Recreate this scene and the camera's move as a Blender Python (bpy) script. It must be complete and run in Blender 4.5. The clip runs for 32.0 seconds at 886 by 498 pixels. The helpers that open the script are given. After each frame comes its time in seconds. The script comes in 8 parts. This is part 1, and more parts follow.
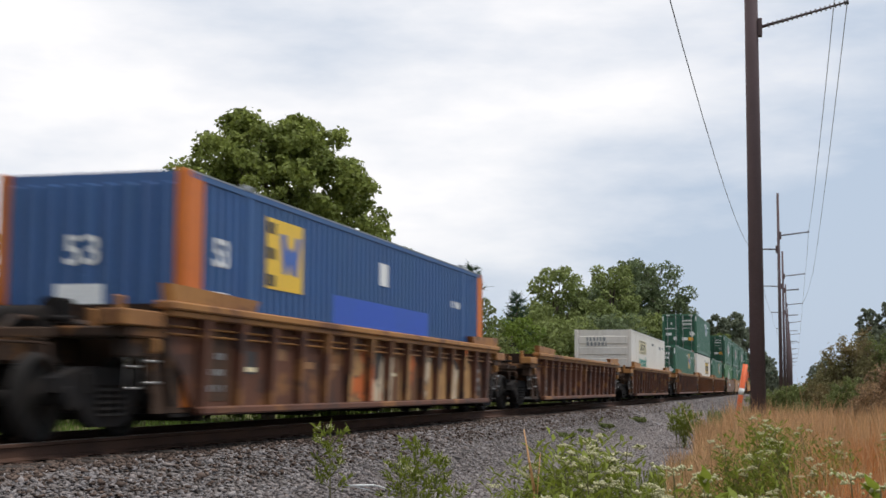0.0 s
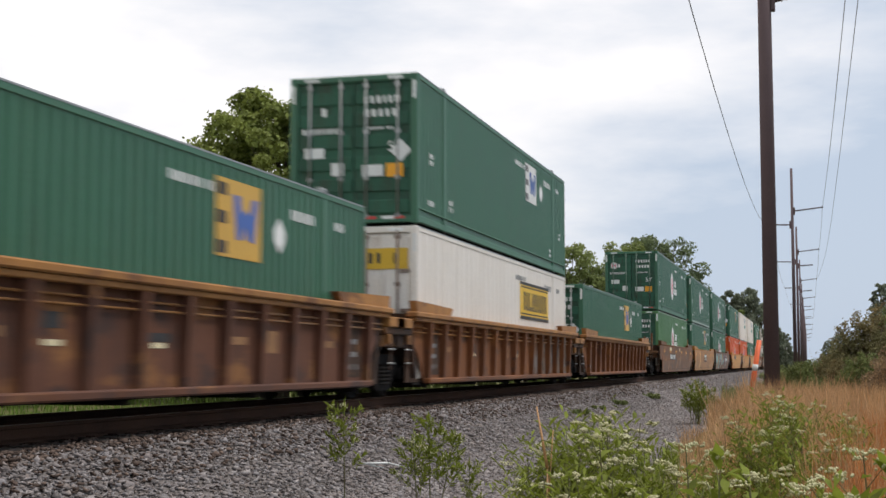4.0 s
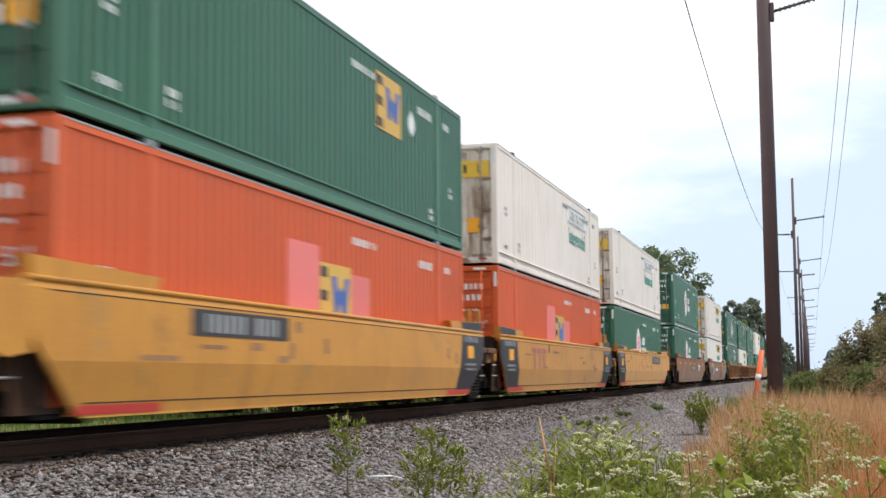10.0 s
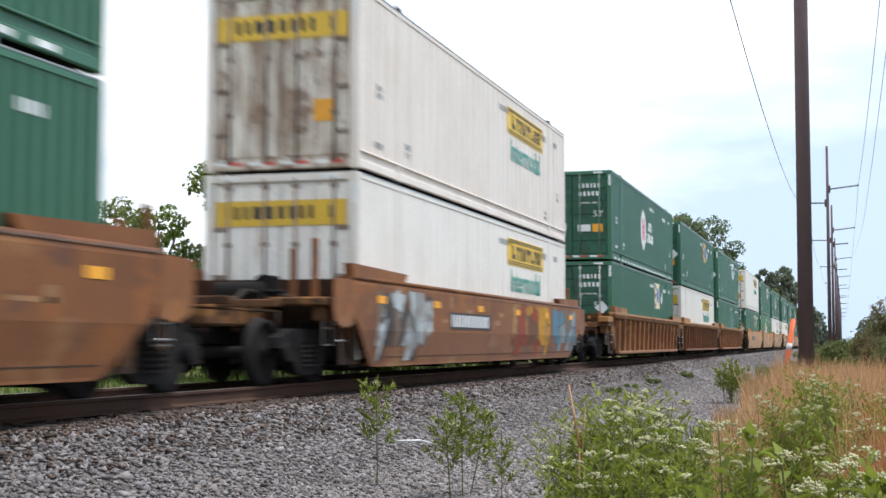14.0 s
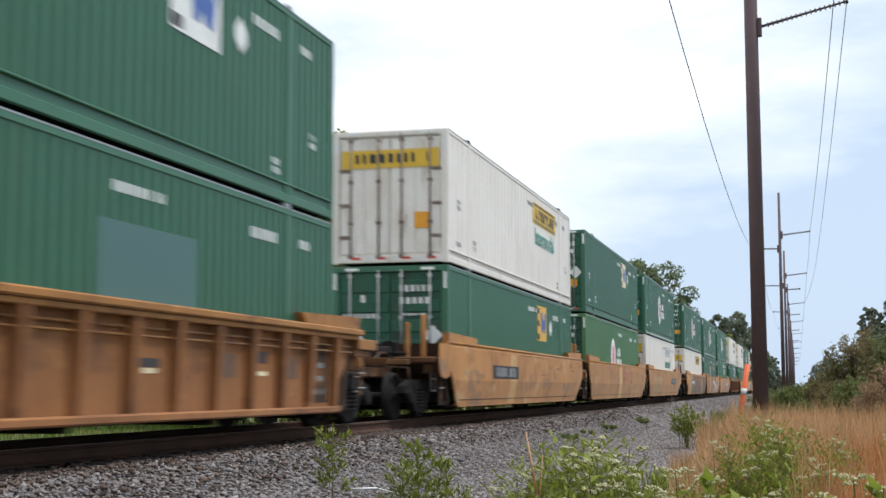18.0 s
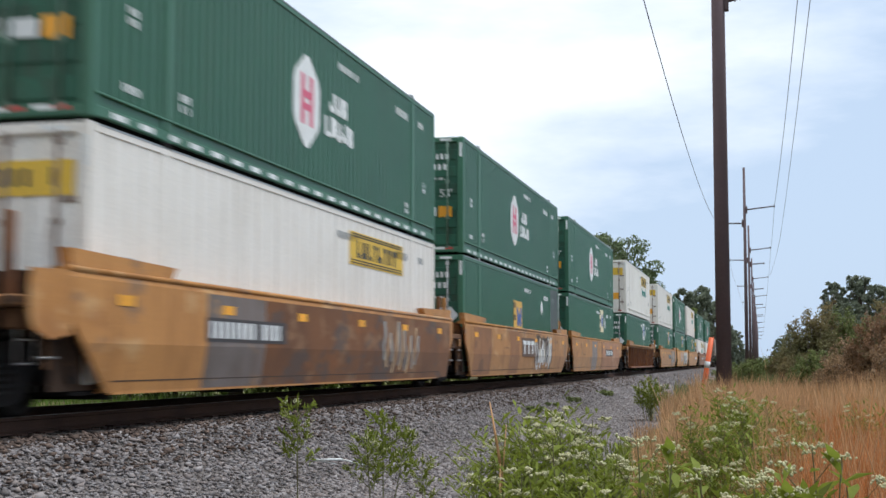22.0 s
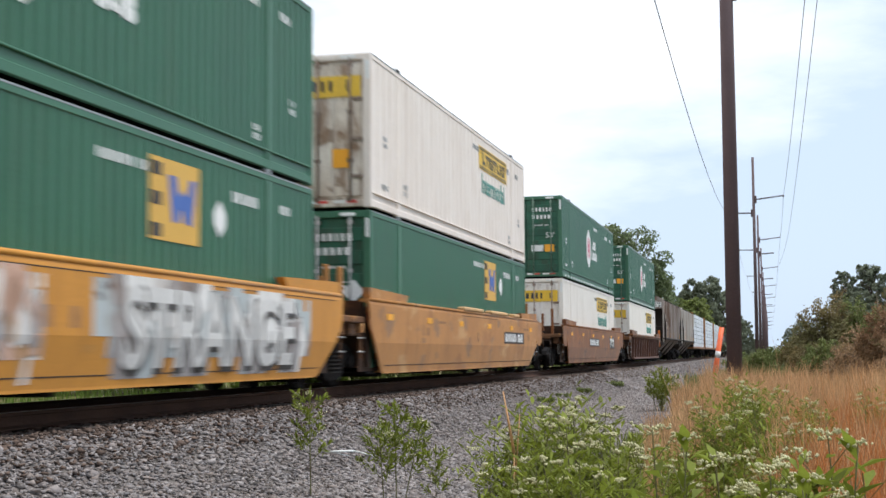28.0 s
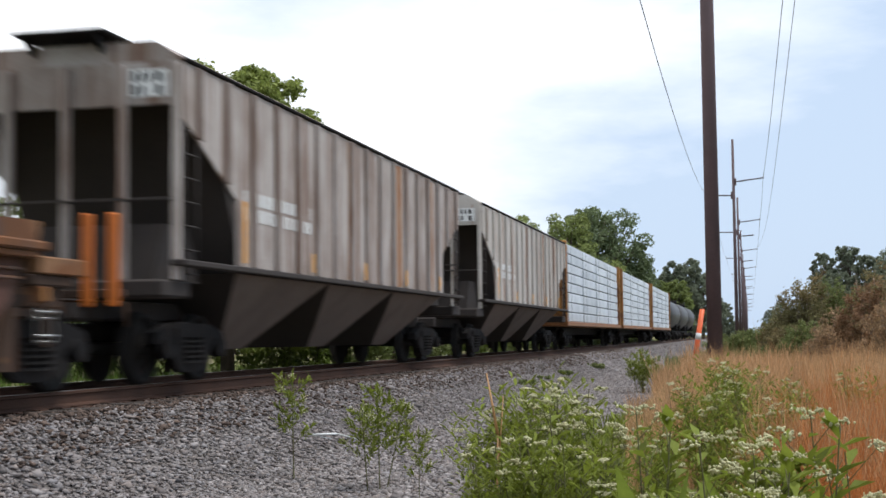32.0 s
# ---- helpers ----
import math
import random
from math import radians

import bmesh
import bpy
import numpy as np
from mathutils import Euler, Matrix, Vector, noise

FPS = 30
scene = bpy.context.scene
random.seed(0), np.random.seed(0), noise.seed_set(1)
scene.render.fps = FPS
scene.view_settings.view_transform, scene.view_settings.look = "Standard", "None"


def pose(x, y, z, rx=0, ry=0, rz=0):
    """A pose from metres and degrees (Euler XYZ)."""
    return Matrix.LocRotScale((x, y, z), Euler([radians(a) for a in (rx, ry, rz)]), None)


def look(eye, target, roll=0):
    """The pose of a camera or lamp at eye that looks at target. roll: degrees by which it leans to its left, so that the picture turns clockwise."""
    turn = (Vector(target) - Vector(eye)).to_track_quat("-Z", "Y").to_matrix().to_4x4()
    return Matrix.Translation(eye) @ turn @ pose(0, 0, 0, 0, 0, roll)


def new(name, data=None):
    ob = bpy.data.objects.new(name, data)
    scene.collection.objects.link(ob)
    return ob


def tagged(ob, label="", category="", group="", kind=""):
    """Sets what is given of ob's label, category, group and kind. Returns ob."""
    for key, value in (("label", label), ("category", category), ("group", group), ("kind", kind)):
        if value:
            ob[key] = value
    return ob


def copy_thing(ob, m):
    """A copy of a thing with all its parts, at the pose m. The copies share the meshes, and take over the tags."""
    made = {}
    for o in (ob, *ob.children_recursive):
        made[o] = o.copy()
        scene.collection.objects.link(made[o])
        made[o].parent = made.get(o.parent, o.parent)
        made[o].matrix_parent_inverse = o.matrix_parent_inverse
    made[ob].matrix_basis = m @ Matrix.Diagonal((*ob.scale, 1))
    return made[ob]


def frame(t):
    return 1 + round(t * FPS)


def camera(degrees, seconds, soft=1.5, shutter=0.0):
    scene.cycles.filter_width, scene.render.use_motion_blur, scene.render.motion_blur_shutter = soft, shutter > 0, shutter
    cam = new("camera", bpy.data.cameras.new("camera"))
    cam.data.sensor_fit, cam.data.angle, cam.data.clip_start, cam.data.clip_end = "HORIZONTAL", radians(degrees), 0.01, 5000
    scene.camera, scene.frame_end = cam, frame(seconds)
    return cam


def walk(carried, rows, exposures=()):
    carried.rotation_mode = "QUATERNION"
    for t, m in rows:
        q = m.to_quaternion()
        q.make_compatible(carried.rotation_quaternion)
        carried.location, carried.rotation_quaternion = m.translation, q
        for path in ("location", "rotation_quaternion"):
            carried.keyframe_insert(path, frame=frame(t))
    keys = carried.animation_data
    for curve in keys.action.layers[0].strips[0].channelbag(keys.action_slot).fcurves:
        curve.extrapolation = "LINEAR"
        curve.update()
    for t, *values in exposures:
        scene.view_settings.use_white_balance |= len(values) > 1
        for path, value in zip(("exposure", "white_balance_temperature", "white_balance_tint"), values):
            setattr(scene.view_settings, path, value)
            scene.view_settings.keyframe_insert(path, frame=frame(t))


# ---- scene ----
# Axes: y runs along the track away from the camera, x to the right, z up from the rail tops.
cam = camera(36.11, 32.0, soft=1.5, shutter=0.45)
PATH = [
    (0, -0.000, 0.001, 0.591, 14.45, 5.80, -0.29),
    (0.5, 0.001, 0.001, 0.587, 13.99, 5.58, -0.26),
    (1, -0.003, -0.002, 0.595, 13.99, 5.25, -0.25),
    (1.5, 0.004, 0.006, 0.594, 14.11, 4.88, 0.17),
    (2, 0.008, 0.003, 0.588, 14.31, 4.43, 0.48),
    (2.5, 0.013, 0.002, 0.590, 14.53, 4.34, 0.64),
    (4.5, 0.003, 0.002, 0.594, 15.12, 5.04, -0.05),
    (5, -0.004, -0.003, 0.591, 15.25, 5.18, 0.25),
    (5.5, -0.003, -0.005, 0.598, 15.22, 5.38, 0.09),
    (6, 0.006, -0.007, 0.588, 15.18, 5.53, 0.13),
    (6.5, -0.001, 0.000, 0.598, 15.25, 5.66, 0.06),
    (7, 0.005, -0.002, 0.595, 15.49, 5.81, 0.47),
    (7.5, -0.006, -0.006, 0.598, 15.43, 5.83, 0.04),
    (8, 0.011, -0.001, 0.586, 15.19, 5.85, -0.02),
    (8.5, -0.007, -0.004, 0.595, 15.30, 5.56, -0.04),
    (9, 0.017, 0.003, 0.580, 15.34, 5.44, 0.28),
    (9.5, 0.009, 0.006, 0.593, 15.29, 5.29, 0.15),
    (10, 0.013, -0.003, 0.589, 15.15, 5.40, 0.53),
    (10.5, 0.001, 0.001, 0.587, 15.08, 5.39, 0.50),
    (11, 0.012, 0.003, 0.584, 14.92, 5.23, 0.28),
    (11.5, 0.004, 0.001, 0.581, 14.75, 4.96, 0.23),
    (12, 0.010, -0.001, 0.577, 14.65, 4.70, 0.30),
    (12.5, -0.005, 0.001, 0.582, 14.33, 4.61, 0.17),
    (13, 0.019, 0.007, 0.598, 15.90, 4.78, -0.34),
    (13.5, 0.016, 0.008, 0.591, 16.67, 4.64, 0.80),
    (14, 0.013, -0.002, 0.592, 16.41, 3.95, -0.09),
    (14.5, 0.019, 0.004, 0.601, 16.13, 3.89, -0.76),
    (15, -0.006, 0.010, 0.608, 15.83, 3.88, -0.20),
    (15.5, 0.012, 0.004, 0.592, 15.54, 4.19, 0.71),
    (17.5, 0.007, 0.001, 0.594, 14.86, 5.65, 0.37),
    (18, 0.003, 0.008, 0.599, 14.55, 5.88, 0.12),
    (18.5, -0.001, 0.001, 0.599, 14.35, 5.93, 0.07),
    (19, -0.003, 0.009, 0.600, 14.27, 5.79, 0.41),
    (19.5, 0.004, 0.000, 0.595, 14.01, 5.70, 0.05),
    (20, 0.006, 0.004, 0.584, 13.83, 5.62, -0.23),
    (20.5, -0.003, -0.000, 0.585, 13.70, 5.42, -0.55),
    (21, -0.011, 0.003, 0.590, 12.68, 5.16, -0.64),
    (21.5, -0.003, 0.002, 0.578, 12.61, 5.00, -0.31),
    (22, 0.014, 0.007, 0.581, 13.12, 4.75, -0.02),
    (22.5, 0.002, 0.003, 0.578, 12.93, 4.69, -0.06),
    (23, -0.004, 0.001, 0.576, 13.20, 4.46, 0.32),
    (23.5, -0.010, -0.002, 0.574, 14.64, 4.05, 0.40),
    (24, -0.003, -0.000, 0.555, 14.60, 3.96, 2.34),
    (24.5, -0.010, 0.000, 0.565, 14.40, 3.69, 1.79),
    (26.5, -0.014, 0.001, 0.563, 13.66, 4.02, 0.30),
    (27, -0.018, -0.003, 0.558, 13.14, 4.07, 0.78),
    (27.5, -0.007, -0.002, 0.559, 13.53, 4.25, 0.38),
    (28, -0.008, -0.003, 0.566, 13.52, 4.43, 0.40),
    (28.5, -0.007, -0.004, 0.560, 14.32, 4.70, 0.52),
    (29, -0.008, -0.006, 0.556, 14.36, 4.89, 1.38),
    (29.5, -0.008, -0.003, 0.575, 13.74, 5.24, 1.16),
    (30, -0.004, -0.013, 0.559, 13.59, 5.56, 1.25),
    (30.5, -0.024, -0.009, 0.560, 14.04, 5.70, 0.47),
    (30.9, -0.020, -0.008, 0.549, 14.16, 4.74, 0.80),
    (30.967, -0.019, -0.008, 0.547, 14.17, 4.78, 2.20),
    (31, -0.018, -0.008, 0.546, 14.18, 4.52, 2.81),
    (31.033, -0.017, -0.008, 0.545, 14.14, 4.18, 2.30),
    (31.1, -0.014, -0.007, 0.543, 14.05, 3.94, 1.25),
    (31.5, 0.003, -0.002, 0.533, 13.43, 3.81, 1.86),
    (32, -0.023, -0.009, 0.558, 12.72, 3.72, 0.66),
]
walk(cam, [(t, pose(x, y, z, 90 + p, r, a)) for t, x, y, z, a, p, r in PATH], exposures=[(0, -0.18, 6650, 12), (1, -0.28, 6600, 12.2), (2.5, -0.24, 6650, 12.6), (4.5, -0.08, 6800, 13), (6, -0.02, 6800, 12.7), (7.5, 0.28, 6720, 12.3), (9, 0.4, 6680, 12), (10, 0.38, 6650, 11.2), (11, 0.12, 6550, 10.5), (12, 0, 6350, 10.2), (13, 0.36, 6250, 10), (14, 0.4, 6250, 10), (15.5, 0.28, 6250, 10), (18, 0.18, 6400, 10), (19, 0.02, 6350, 10), (20, 0.22, 6300, 10), (21, 0.14, 6270, 10), (22, 0.08, 6230, 10), (23, 0.2, 6200, 10), (24, 0.42, 6350, 10), (27, 0.32, 6500, 11), (28, 0.32, 6480, 11), (30, 0.22, 6450, 11), (31, 0.06, 6400, 11), (32, 0.15, 6370, 11)])

# seconds and metres that the train has come nearer
TRAVEL = [(0, -1.93), (2, 37.97), (5, 97.52), (6, 117.31), (7, 137.13), (8, 156.59), (9, 176.13), (10, 195.69), (11, 215.41), (12, 234.93), (13, 254.49), (14, 273.92), (15, 293.72), (18, 351.67), (19, 371.00), (20, 390.32), (21, 409.60), (22, 428.62), (23, 447.59), (24, 466.44), (27, 523.06), (28, 541.96), (29, 560.76), (30, 579.73), (31, 598.67), (32, 617.57)]
TRACK = -8.383          # x of the track's middle
GROUND = -0.98          # level of the verge

# ---------------------------------------------------------------- light
world = bpy.data.worlds.new("world")
scene.world = world
world.use_nodes = True
wn, wl = world.node_tree.nodes, world.node_tree.links
wn.clear()
SUN_EL, SUN_AZ = 66, 82      # degrees; azimuth clockwise from +y
sky = wn.new("ShaderNodeTexSky")
sky.sky_type, sky.sun_disc = "NISHITA", False
sky.sun_elevation, sky.sun_rotation = radians(SUN_EL), radians(SUN_AZ)
sky.air_density, sky.dust_density = 1.0, 2.0
tc = wn.new("ShaderNodeTexCoord")
mp = wn.new("ShaderNodeMapping")
mp.inputs["Scale"].default_value = (1.0, 1.0, 3.2)
n1 = wn.new("ShaderNodeTexNoise")
n1.inputs["Scale"].default_value, n1.inputs["Detail"].default_value, n1.inputs["Roughness"].default_value = 2.1, 7.0, 0.55
wl.new(tc.outputs["Generated"], mp.inputs["Vector"])
wl.new(mp.outputs["Vector"], n1.inputs["Vector"])
sep = wn.new("ShaderNodeSeparateXYZ")
wl.new(tc.outputs["Generated"], sep.inputs["Vector"])
side = wn.new("ShaderNodeMapRange")      # thinner, brighter cloud towards -x
side.inputs["From Min"].default_value, side.inputs["From Max"].default_value = 0.15, -0.5
side.inputs["To Min"].default_value, side.inputs["To Max"].default_value = -0.17, 0.15
wl.new(sep.outputs["X"], side.inputs["Value"])
both = wn.new("ShaderNodeMath")
wl.new(n1.outputs["Fac"], both.inputs[0])
wl.new(side.outputs["Result"], both.inputs[1])
low = wn.new("ShaderNodeMapRange")       # greyer cloud towards the horizon
low.inputs["From Min"].default_value, low.inputs["From Max"].default_value = 0.04, 0.3
low.inputs["To Min"].default_value, low.inputs["To Max"].default_value = -0.13, 0.03
wl.new(sep.outputs["Z"], low.inputs["Value"])
all_three = wn.new("ShaderNodeMath")
wl.new(both.outputs[0], all_three.inputs[0])
wl.new(low.outputs["Result"], all_three.inputs[1])
ramp = wn.new("ShaderNodeValToRGB")
ramp.color_ramp.elements[0].position, ramp.color_ramp.elements[0].color = 0.33, (5.7, 6.95, 8.6, 1)
ramp.color_ramp.elements[1].position, ramp.color_ramp.elements[1].color = 0.6, (12.2, 12.25, 12.3, 1)
wl.new(all_three.outputs[0], ramp.inputs["Fac"])
mix = wn.new("ShaderNodeMix")
mix.data_type = "RGBA"
mix.inputs["Factor"].default_value = 0.88
wl.new(sky.outputs["Color"], mix.inputs[6])
wl.new(ramp.outputs["Color"], mix.inputs[7])
bg = wn.new("ShaderNodeBackground")
bg.inputs["Strength"].default_value = 0.105
wl.new(mix.outputs[2], bg.inputs["Color"])
wo = wn.new("ShaderNodeOutputWorld")
wl.new(bg.outputs["Background"], wo.inputs["Surface"])

sun_data = bpy.data.lights.new("sun", "SUN")
sun_data.energy, sun_data.angle, sun_data.color = 2.75, radians(24), (1.0, 0.975, 0.94)
sun = new("sun", sun_data)
az = radians(SUN_AZ)
sun.matrix_world = look((math.sin(az) * 50, math.cos(az) * 50, math.tan(radians(SUN_EL)) * 50), (0, 0, 0))

# ---------------------------------------------------------------- materials
MATS = {}


def material(name, colour, rough=0.6, metal=0.0, second=None, scale=3.0, amount=0.5, fine=60.0, bump=0.15, streak=0.0,
             streak_colour=(0.13, 0.05, 0.02), streak_map=(2.2, 2.2, 0.22), streak_from=(0.5, 0.72), vary=0.12, stretch=(1, 1, 1), translucent=0.0, island=0.0, blot=None, spec=0.5, palette=None, dust=0.0):
    """A painted, rusty, woody or leafy surface: base colour, large patches of a second colour, fine grain, downward streaks."""
    if name in MATS:
        return MATS[name]
    m = bpy.data.materials.new(name)
    m.use_nodes = True
    nt, ln = m.node_tree.nodes, m.node_tree.links
    bsdf = nt["Principled BSDF"]
    bsdf.inputs["Roughness"].default_value, bsdf.inputs["Metallic"].default_value = rough, metal
    bsdf.inputs["Specular IOR Level"].default_value = spec
    bsdf.inputs["Sheen Weight"].default_value, bsdf.inputs["Sheen Roughness"].default_value = dust, 0.3      # road dust on old paint
    co = nt.new("ShaderNodeTexCoord")
    mpg = nt.new("ShaderNodeMapping")
    mpg.inputs["Scale"].default_value = stretch
    who = nt.new("ShaderNodeObjectInfo")
    off = nt.new("ShaderNodeVectorMath")      # every object shows another cut of the pattern
    off.operation = "MULTIPLY_ADD"
    off.inputs[1].default_value = (0, 0, 0) if island or not vary else (31, 57, 13)
    ln.new(who.outputs["Random"], off.inputs[0])
    ln.new(co.outputs["Object"], off.inputs[2])
    ln.new(off.outputs[0], mpg.inputs["Vector"])
    big = nt.new("ShaderNodeTexNoise")
    big.inputs["Scale"].default_value, big.inputs["Detail"].default_value = scale, 6
    ln.new(mpg.outputs["Vector"], big.inputs["Vector"])
    small = nt.new("ShaderNodeTexNoise")
    small.inputs["Scale"].default_value, small.inputs["Detail"].default_value = fine, 3
    ln.new(mpg.outputs["Vector"], small.inputs["Vector"])
    r1 = nt.new("ShaderNodeMapRange")
    r1.inputs["From Min"].default_value, r1.inputs["From Max"].default_value = 0.42, 0.68
    r1.inputs["To Max"].default_value = amount
    ln.new(big.outputs["Fac"], r1.inputs["Value"])
    mx = nt.new("ShaderNodeMix")
    mx.data_type = "RGBA"
    second = second or tuple(c * 0.6 for c in colour)
    mx.inputs[6].default_value, mx.inputs[7].default_value = (*colour, 1), (*second, 1)
    ln.new(r1.outputs["Result"], mx.inputs["Factor"])
    last = mx.outputs[2]
    if palette:                               # every loose piece takes one of several hues
        geo = nt.new("ShaderNodeNewGeometry")
        pick = nt.new("ShaderNodeMath")
        pick.operation = "FRACT"
        times_ = nt.new("ShaderNodeMath")
        times_.operation = "MULTIPLY"
        times_.inputs[1].default_value = 17.3
        ln.new(geo.outputs["Random Per Island"], times_.inputs[0])
        ln.new(times_.outputs[0], pick.inputs[0])
        hues = nt.new("ShaderNodeValToRGB")
        hues.color_ramp.interpolation = "CONSTANT"
        for n, c in enumerate(palette):
            el = hues.color_ramp.elements[n] if n < 2 else hues.color_ramp.elements.new(n / len(palette))
            el.position, el.color = n / len(palette), (*c, 1)
        ln.new(pick.outputs[0], hues.inputs["Fac"])
        mp_ = nt.new("ShaderNodeMix")
        mp_.data_type = "RGBA"
        mp_.inputs["Factor"].default_value = 0.75
        ln.new(last, mp_.inputs[6])
        ln.new(hues.outputs["Color"], mp_.inputs[7])
        last = mp_.outputs[2]
    if blot:                                  # worn and overpainted spots with clear edges
        for n, (b_colour, b_scale, b_from) in enumerate(blot):
            bm_ = nt.new("ShaderNodeMapping")
            bm_.inputs["Scale"].default_value, bm_.inputs["Location"].default_value = (1.0, 0.75, 1.35), (n * 7.3, 0, n * 3.1)
            ln.new(off.outputs[0], bm_.inputs["Vector"])
            bn = nt.new("ShaderNodeTexNoise")
            bn.inputs["Scale"].default_value, bn.inputs["Detail"].default_value, bn.inputs["Roughness"].default_value = b_scale, 5, 0.55
            ln.new(bm_.outputs["Vector"], bn.inputs["Vector"])
            br = nt.new("ShaderNodeMapRange")
            br.inputs["From Min"].default_value, br.inputs["From Max"].default_value, br.inputs["To Max"].default_value = b_from, b_from + 0.07, 0.8
            ln.new(bn.outputs["Fac"], br.inputs["Value"])
            bx_ = nt.new("ShaderNodeMix")
            bx_.data_type = "RGBA"
            bx_.inputs[7].default_value = (*b_colour, 1)
            ln.new(br.outputs["Result"], bx_.inputs["Factor"])
            ln.new(last, bx_.inputs[6])
            last = bx_.outputs[2]
    if streak:
        m2 = nt.new("ShaderNodeMapping")
        m2.inputs["Scale"].default_value = streak_map
        ln.new(off.outputs[0], m2.inputs["Vector"])
        st = nt.new("ShaderNodeTexNoise")
        st.inputs["Scale"].default_value, st.inputs["Detail"].default_value, st.inputs["Roughness"].default_value = 2.0, 8, 0.65
        ln.new(m2.outputs["Vector"], st.inputs["Vector"])
        r2 = nt.new("ShaderNodeMapRange")
        r2.inputs["From Min"].default_value, r2.inputs["From Max"].default_value, r2.inputs["To Max"].default_value = *streak_from, streak
        ln.new(st.outputs["Fac"], r2.inputs["Value"])
        mx2 = nt.new("ShaderNodeMix")
        mx2.data_type = "RGBA"
        mx2.inputs[7].default_value = (*streak_colour, 1)
        ln.new(r2.outputs["Result"], mx2.inputs["Factor"])
        ln.new(last, mx2.inputs[6])
        last = mx2.outputs[2]
    info = nt.new("ShaderNodeNewGeometry" if island else "ShaderNodeObjectInfo")
    grain = nt.new("ShaderNodeMath")
    grain.operation = "MULTIPLY_ADD"
    ln.new(info.outputs["Random Per Island" if island else "Random"], grain.inputs[0])
    spread = island or vary
    grain.inputs[1].default_value, grain.inputs[2].default_value = spread * 2, 1 - spread
    g2 = nt.new("ShaderNodeMath")
    g2.operation = "MULTIPLY_ADD"
    ln.new(small.outputs["Fac"], g2.inputs[0])
    g2.inputs[1].default_value, g2.inputs[2].default_value = 0.5, 0.75
    g3 = nt.new("ShaderNodeMath")
    g3.operation = "MULTIPLY"
    ln.new(grain.outputs[0], g3.inputs[0])
    ln.new(g2.outputs[0], g3.inputs[1])
    sc = nt.new("ShaderNodeVectorMath")
    sc.operation = "SCALE"
    ln.new(last, sc.inputs[0])
    ln.new(g3.outputs[0], sc.inputs["Scale"])
    ln.new(sc.outputs[0], bsdf.inputs["Base Color"])
    if bump:
        bp = nt.new("ShaderNodeBump")
        bp.inputs["Strength"].default_value, bp.inputs["Distance"].default_value = bump, 0.02
        ln.new(small.outputs["Fac"], bp.inputs["Height"])
        ln.new(bp.outputs["Normal"], bsdf.inputs["Normal"])
    if translucent:
        tr = nt.new("ShaderNodeBsdfTranslucent")
        ln.new(sc.outputs[0], tr.inputs["Color"])
        ms = nt.new("ShaderNodeMixShader")
        ms.inputs["Fac"].default_value = translucent
        ln.new(bsdf.outputs[0], ms.inputs[1])
        ln.new(tr.outputs[0], ms.inputs[2])
        ln.new(ms.outputs[0], nt["Material Output"].inputs["Surface"])
    MATS[name] = m
    return m


def paint(name, colour, rust=0.25, rough=0.5, fade=None, vary=0.08, blot=None):
    return material(name, colour, rough, 0.0, fade or tuple(c * 0.78 for c in colour), 0.7, 0.7, 35.0, 0.08, rust, vary=vary, blot=blot, spec=0.2 if blot else 0.4, dust=0.09 if blot else 0.0)


# grimy running gear; both colours lowered to hold the shade under the cars
STEEL_DARK = material("grimy_shaded_steel", (0.012, 0.011, 0.011), 0.85, 0.0, (0.022, 0.017, 0.014), 4.0, 0.7, 50, 0.3, spec=0.15)
WHEEL = material("wheel_steel", (0.012, 0.011, 0.01), 0.8, 0.0, (0.024, 0.018, 0.015), 5.0, 0.6, 40, 0.2, spec=0.2)
BRIGHT = material("worn_bright_steel", (0.45, 0.44, 0.42), 0.35, 0.8, (0.3, 0.28, 0.26), 2.0, 0.5, 60, 0.1)
RAIL = material("rusty_rail_steel", (0.085, 0.045, 0.03), 0.85, 0.0, (0.055, 0.031, 0.023), 1.2, 0.8, 40, 0.35, spec=0.2)
RAIL_TOP = material("polished_rail_head", (0.3, 0.29, 0.28), 0.35, 0.8, (0.2, 0.17, 0.15), 0.6, 0.6, 30, 0.1)
TIE = material("creosote_timber", (0.045, 0.034, 0.027), 0.9, 0, (0.07, 0.055, 0.045), 3.0, 0.7, 45, 0.5, stretch=(1, 6, 6))
WHITE_MARK = material("white_marking", (0.78, 0.79, 0.77), 0.6, 0, (0.6, 0.61, 0.6), 2.0, 0.4, 40, 0.05, 0.2, (0.4, 0.38, 0.34), vary=0.05)
BLACK_MARK = material("black_marking", (0.03, 0.03, 0.03), 0.6, 0, (0.06, 0.06, 0.06), 2.0, 0.4, 40, 0.05)
YELLOW_MARK = material("yellow_marking", (0.74, 0.47, 0.035), 0.5, 0, (0.64, 0.4, 0.04), 2.0, 0.4, 40, 0.05, 0.2, (0.3, 0.2, 0.05))
AMBER_MARK = material("amber_marking", (0.85, 0.38, 0.02), 0.5, 0, (0.7, 0.3, 0.02), 2.0, 0.4, 40, 0.05)
GOLD_MARK = material("gold_marking", (0.62, 0.365, 0.06), 0.5, 0, (0.55, 0.31, 0.05), 2.0, 0.4, 40, 0.05)
BLUE_MARK = material("blue_marking", (0.05, 0.12, 0.38), 0.5, 0, (0.04, 0.09, 0.29), 2.0, 0.4, 40, 0.05)
PANEL_BROWN = material("dark_brown_sign_panel", (0.11, 0.065, 0.045), 0.7, 0, (0.16, 0.09, 0.05), 3.0, 0.7, 40, 0.05)
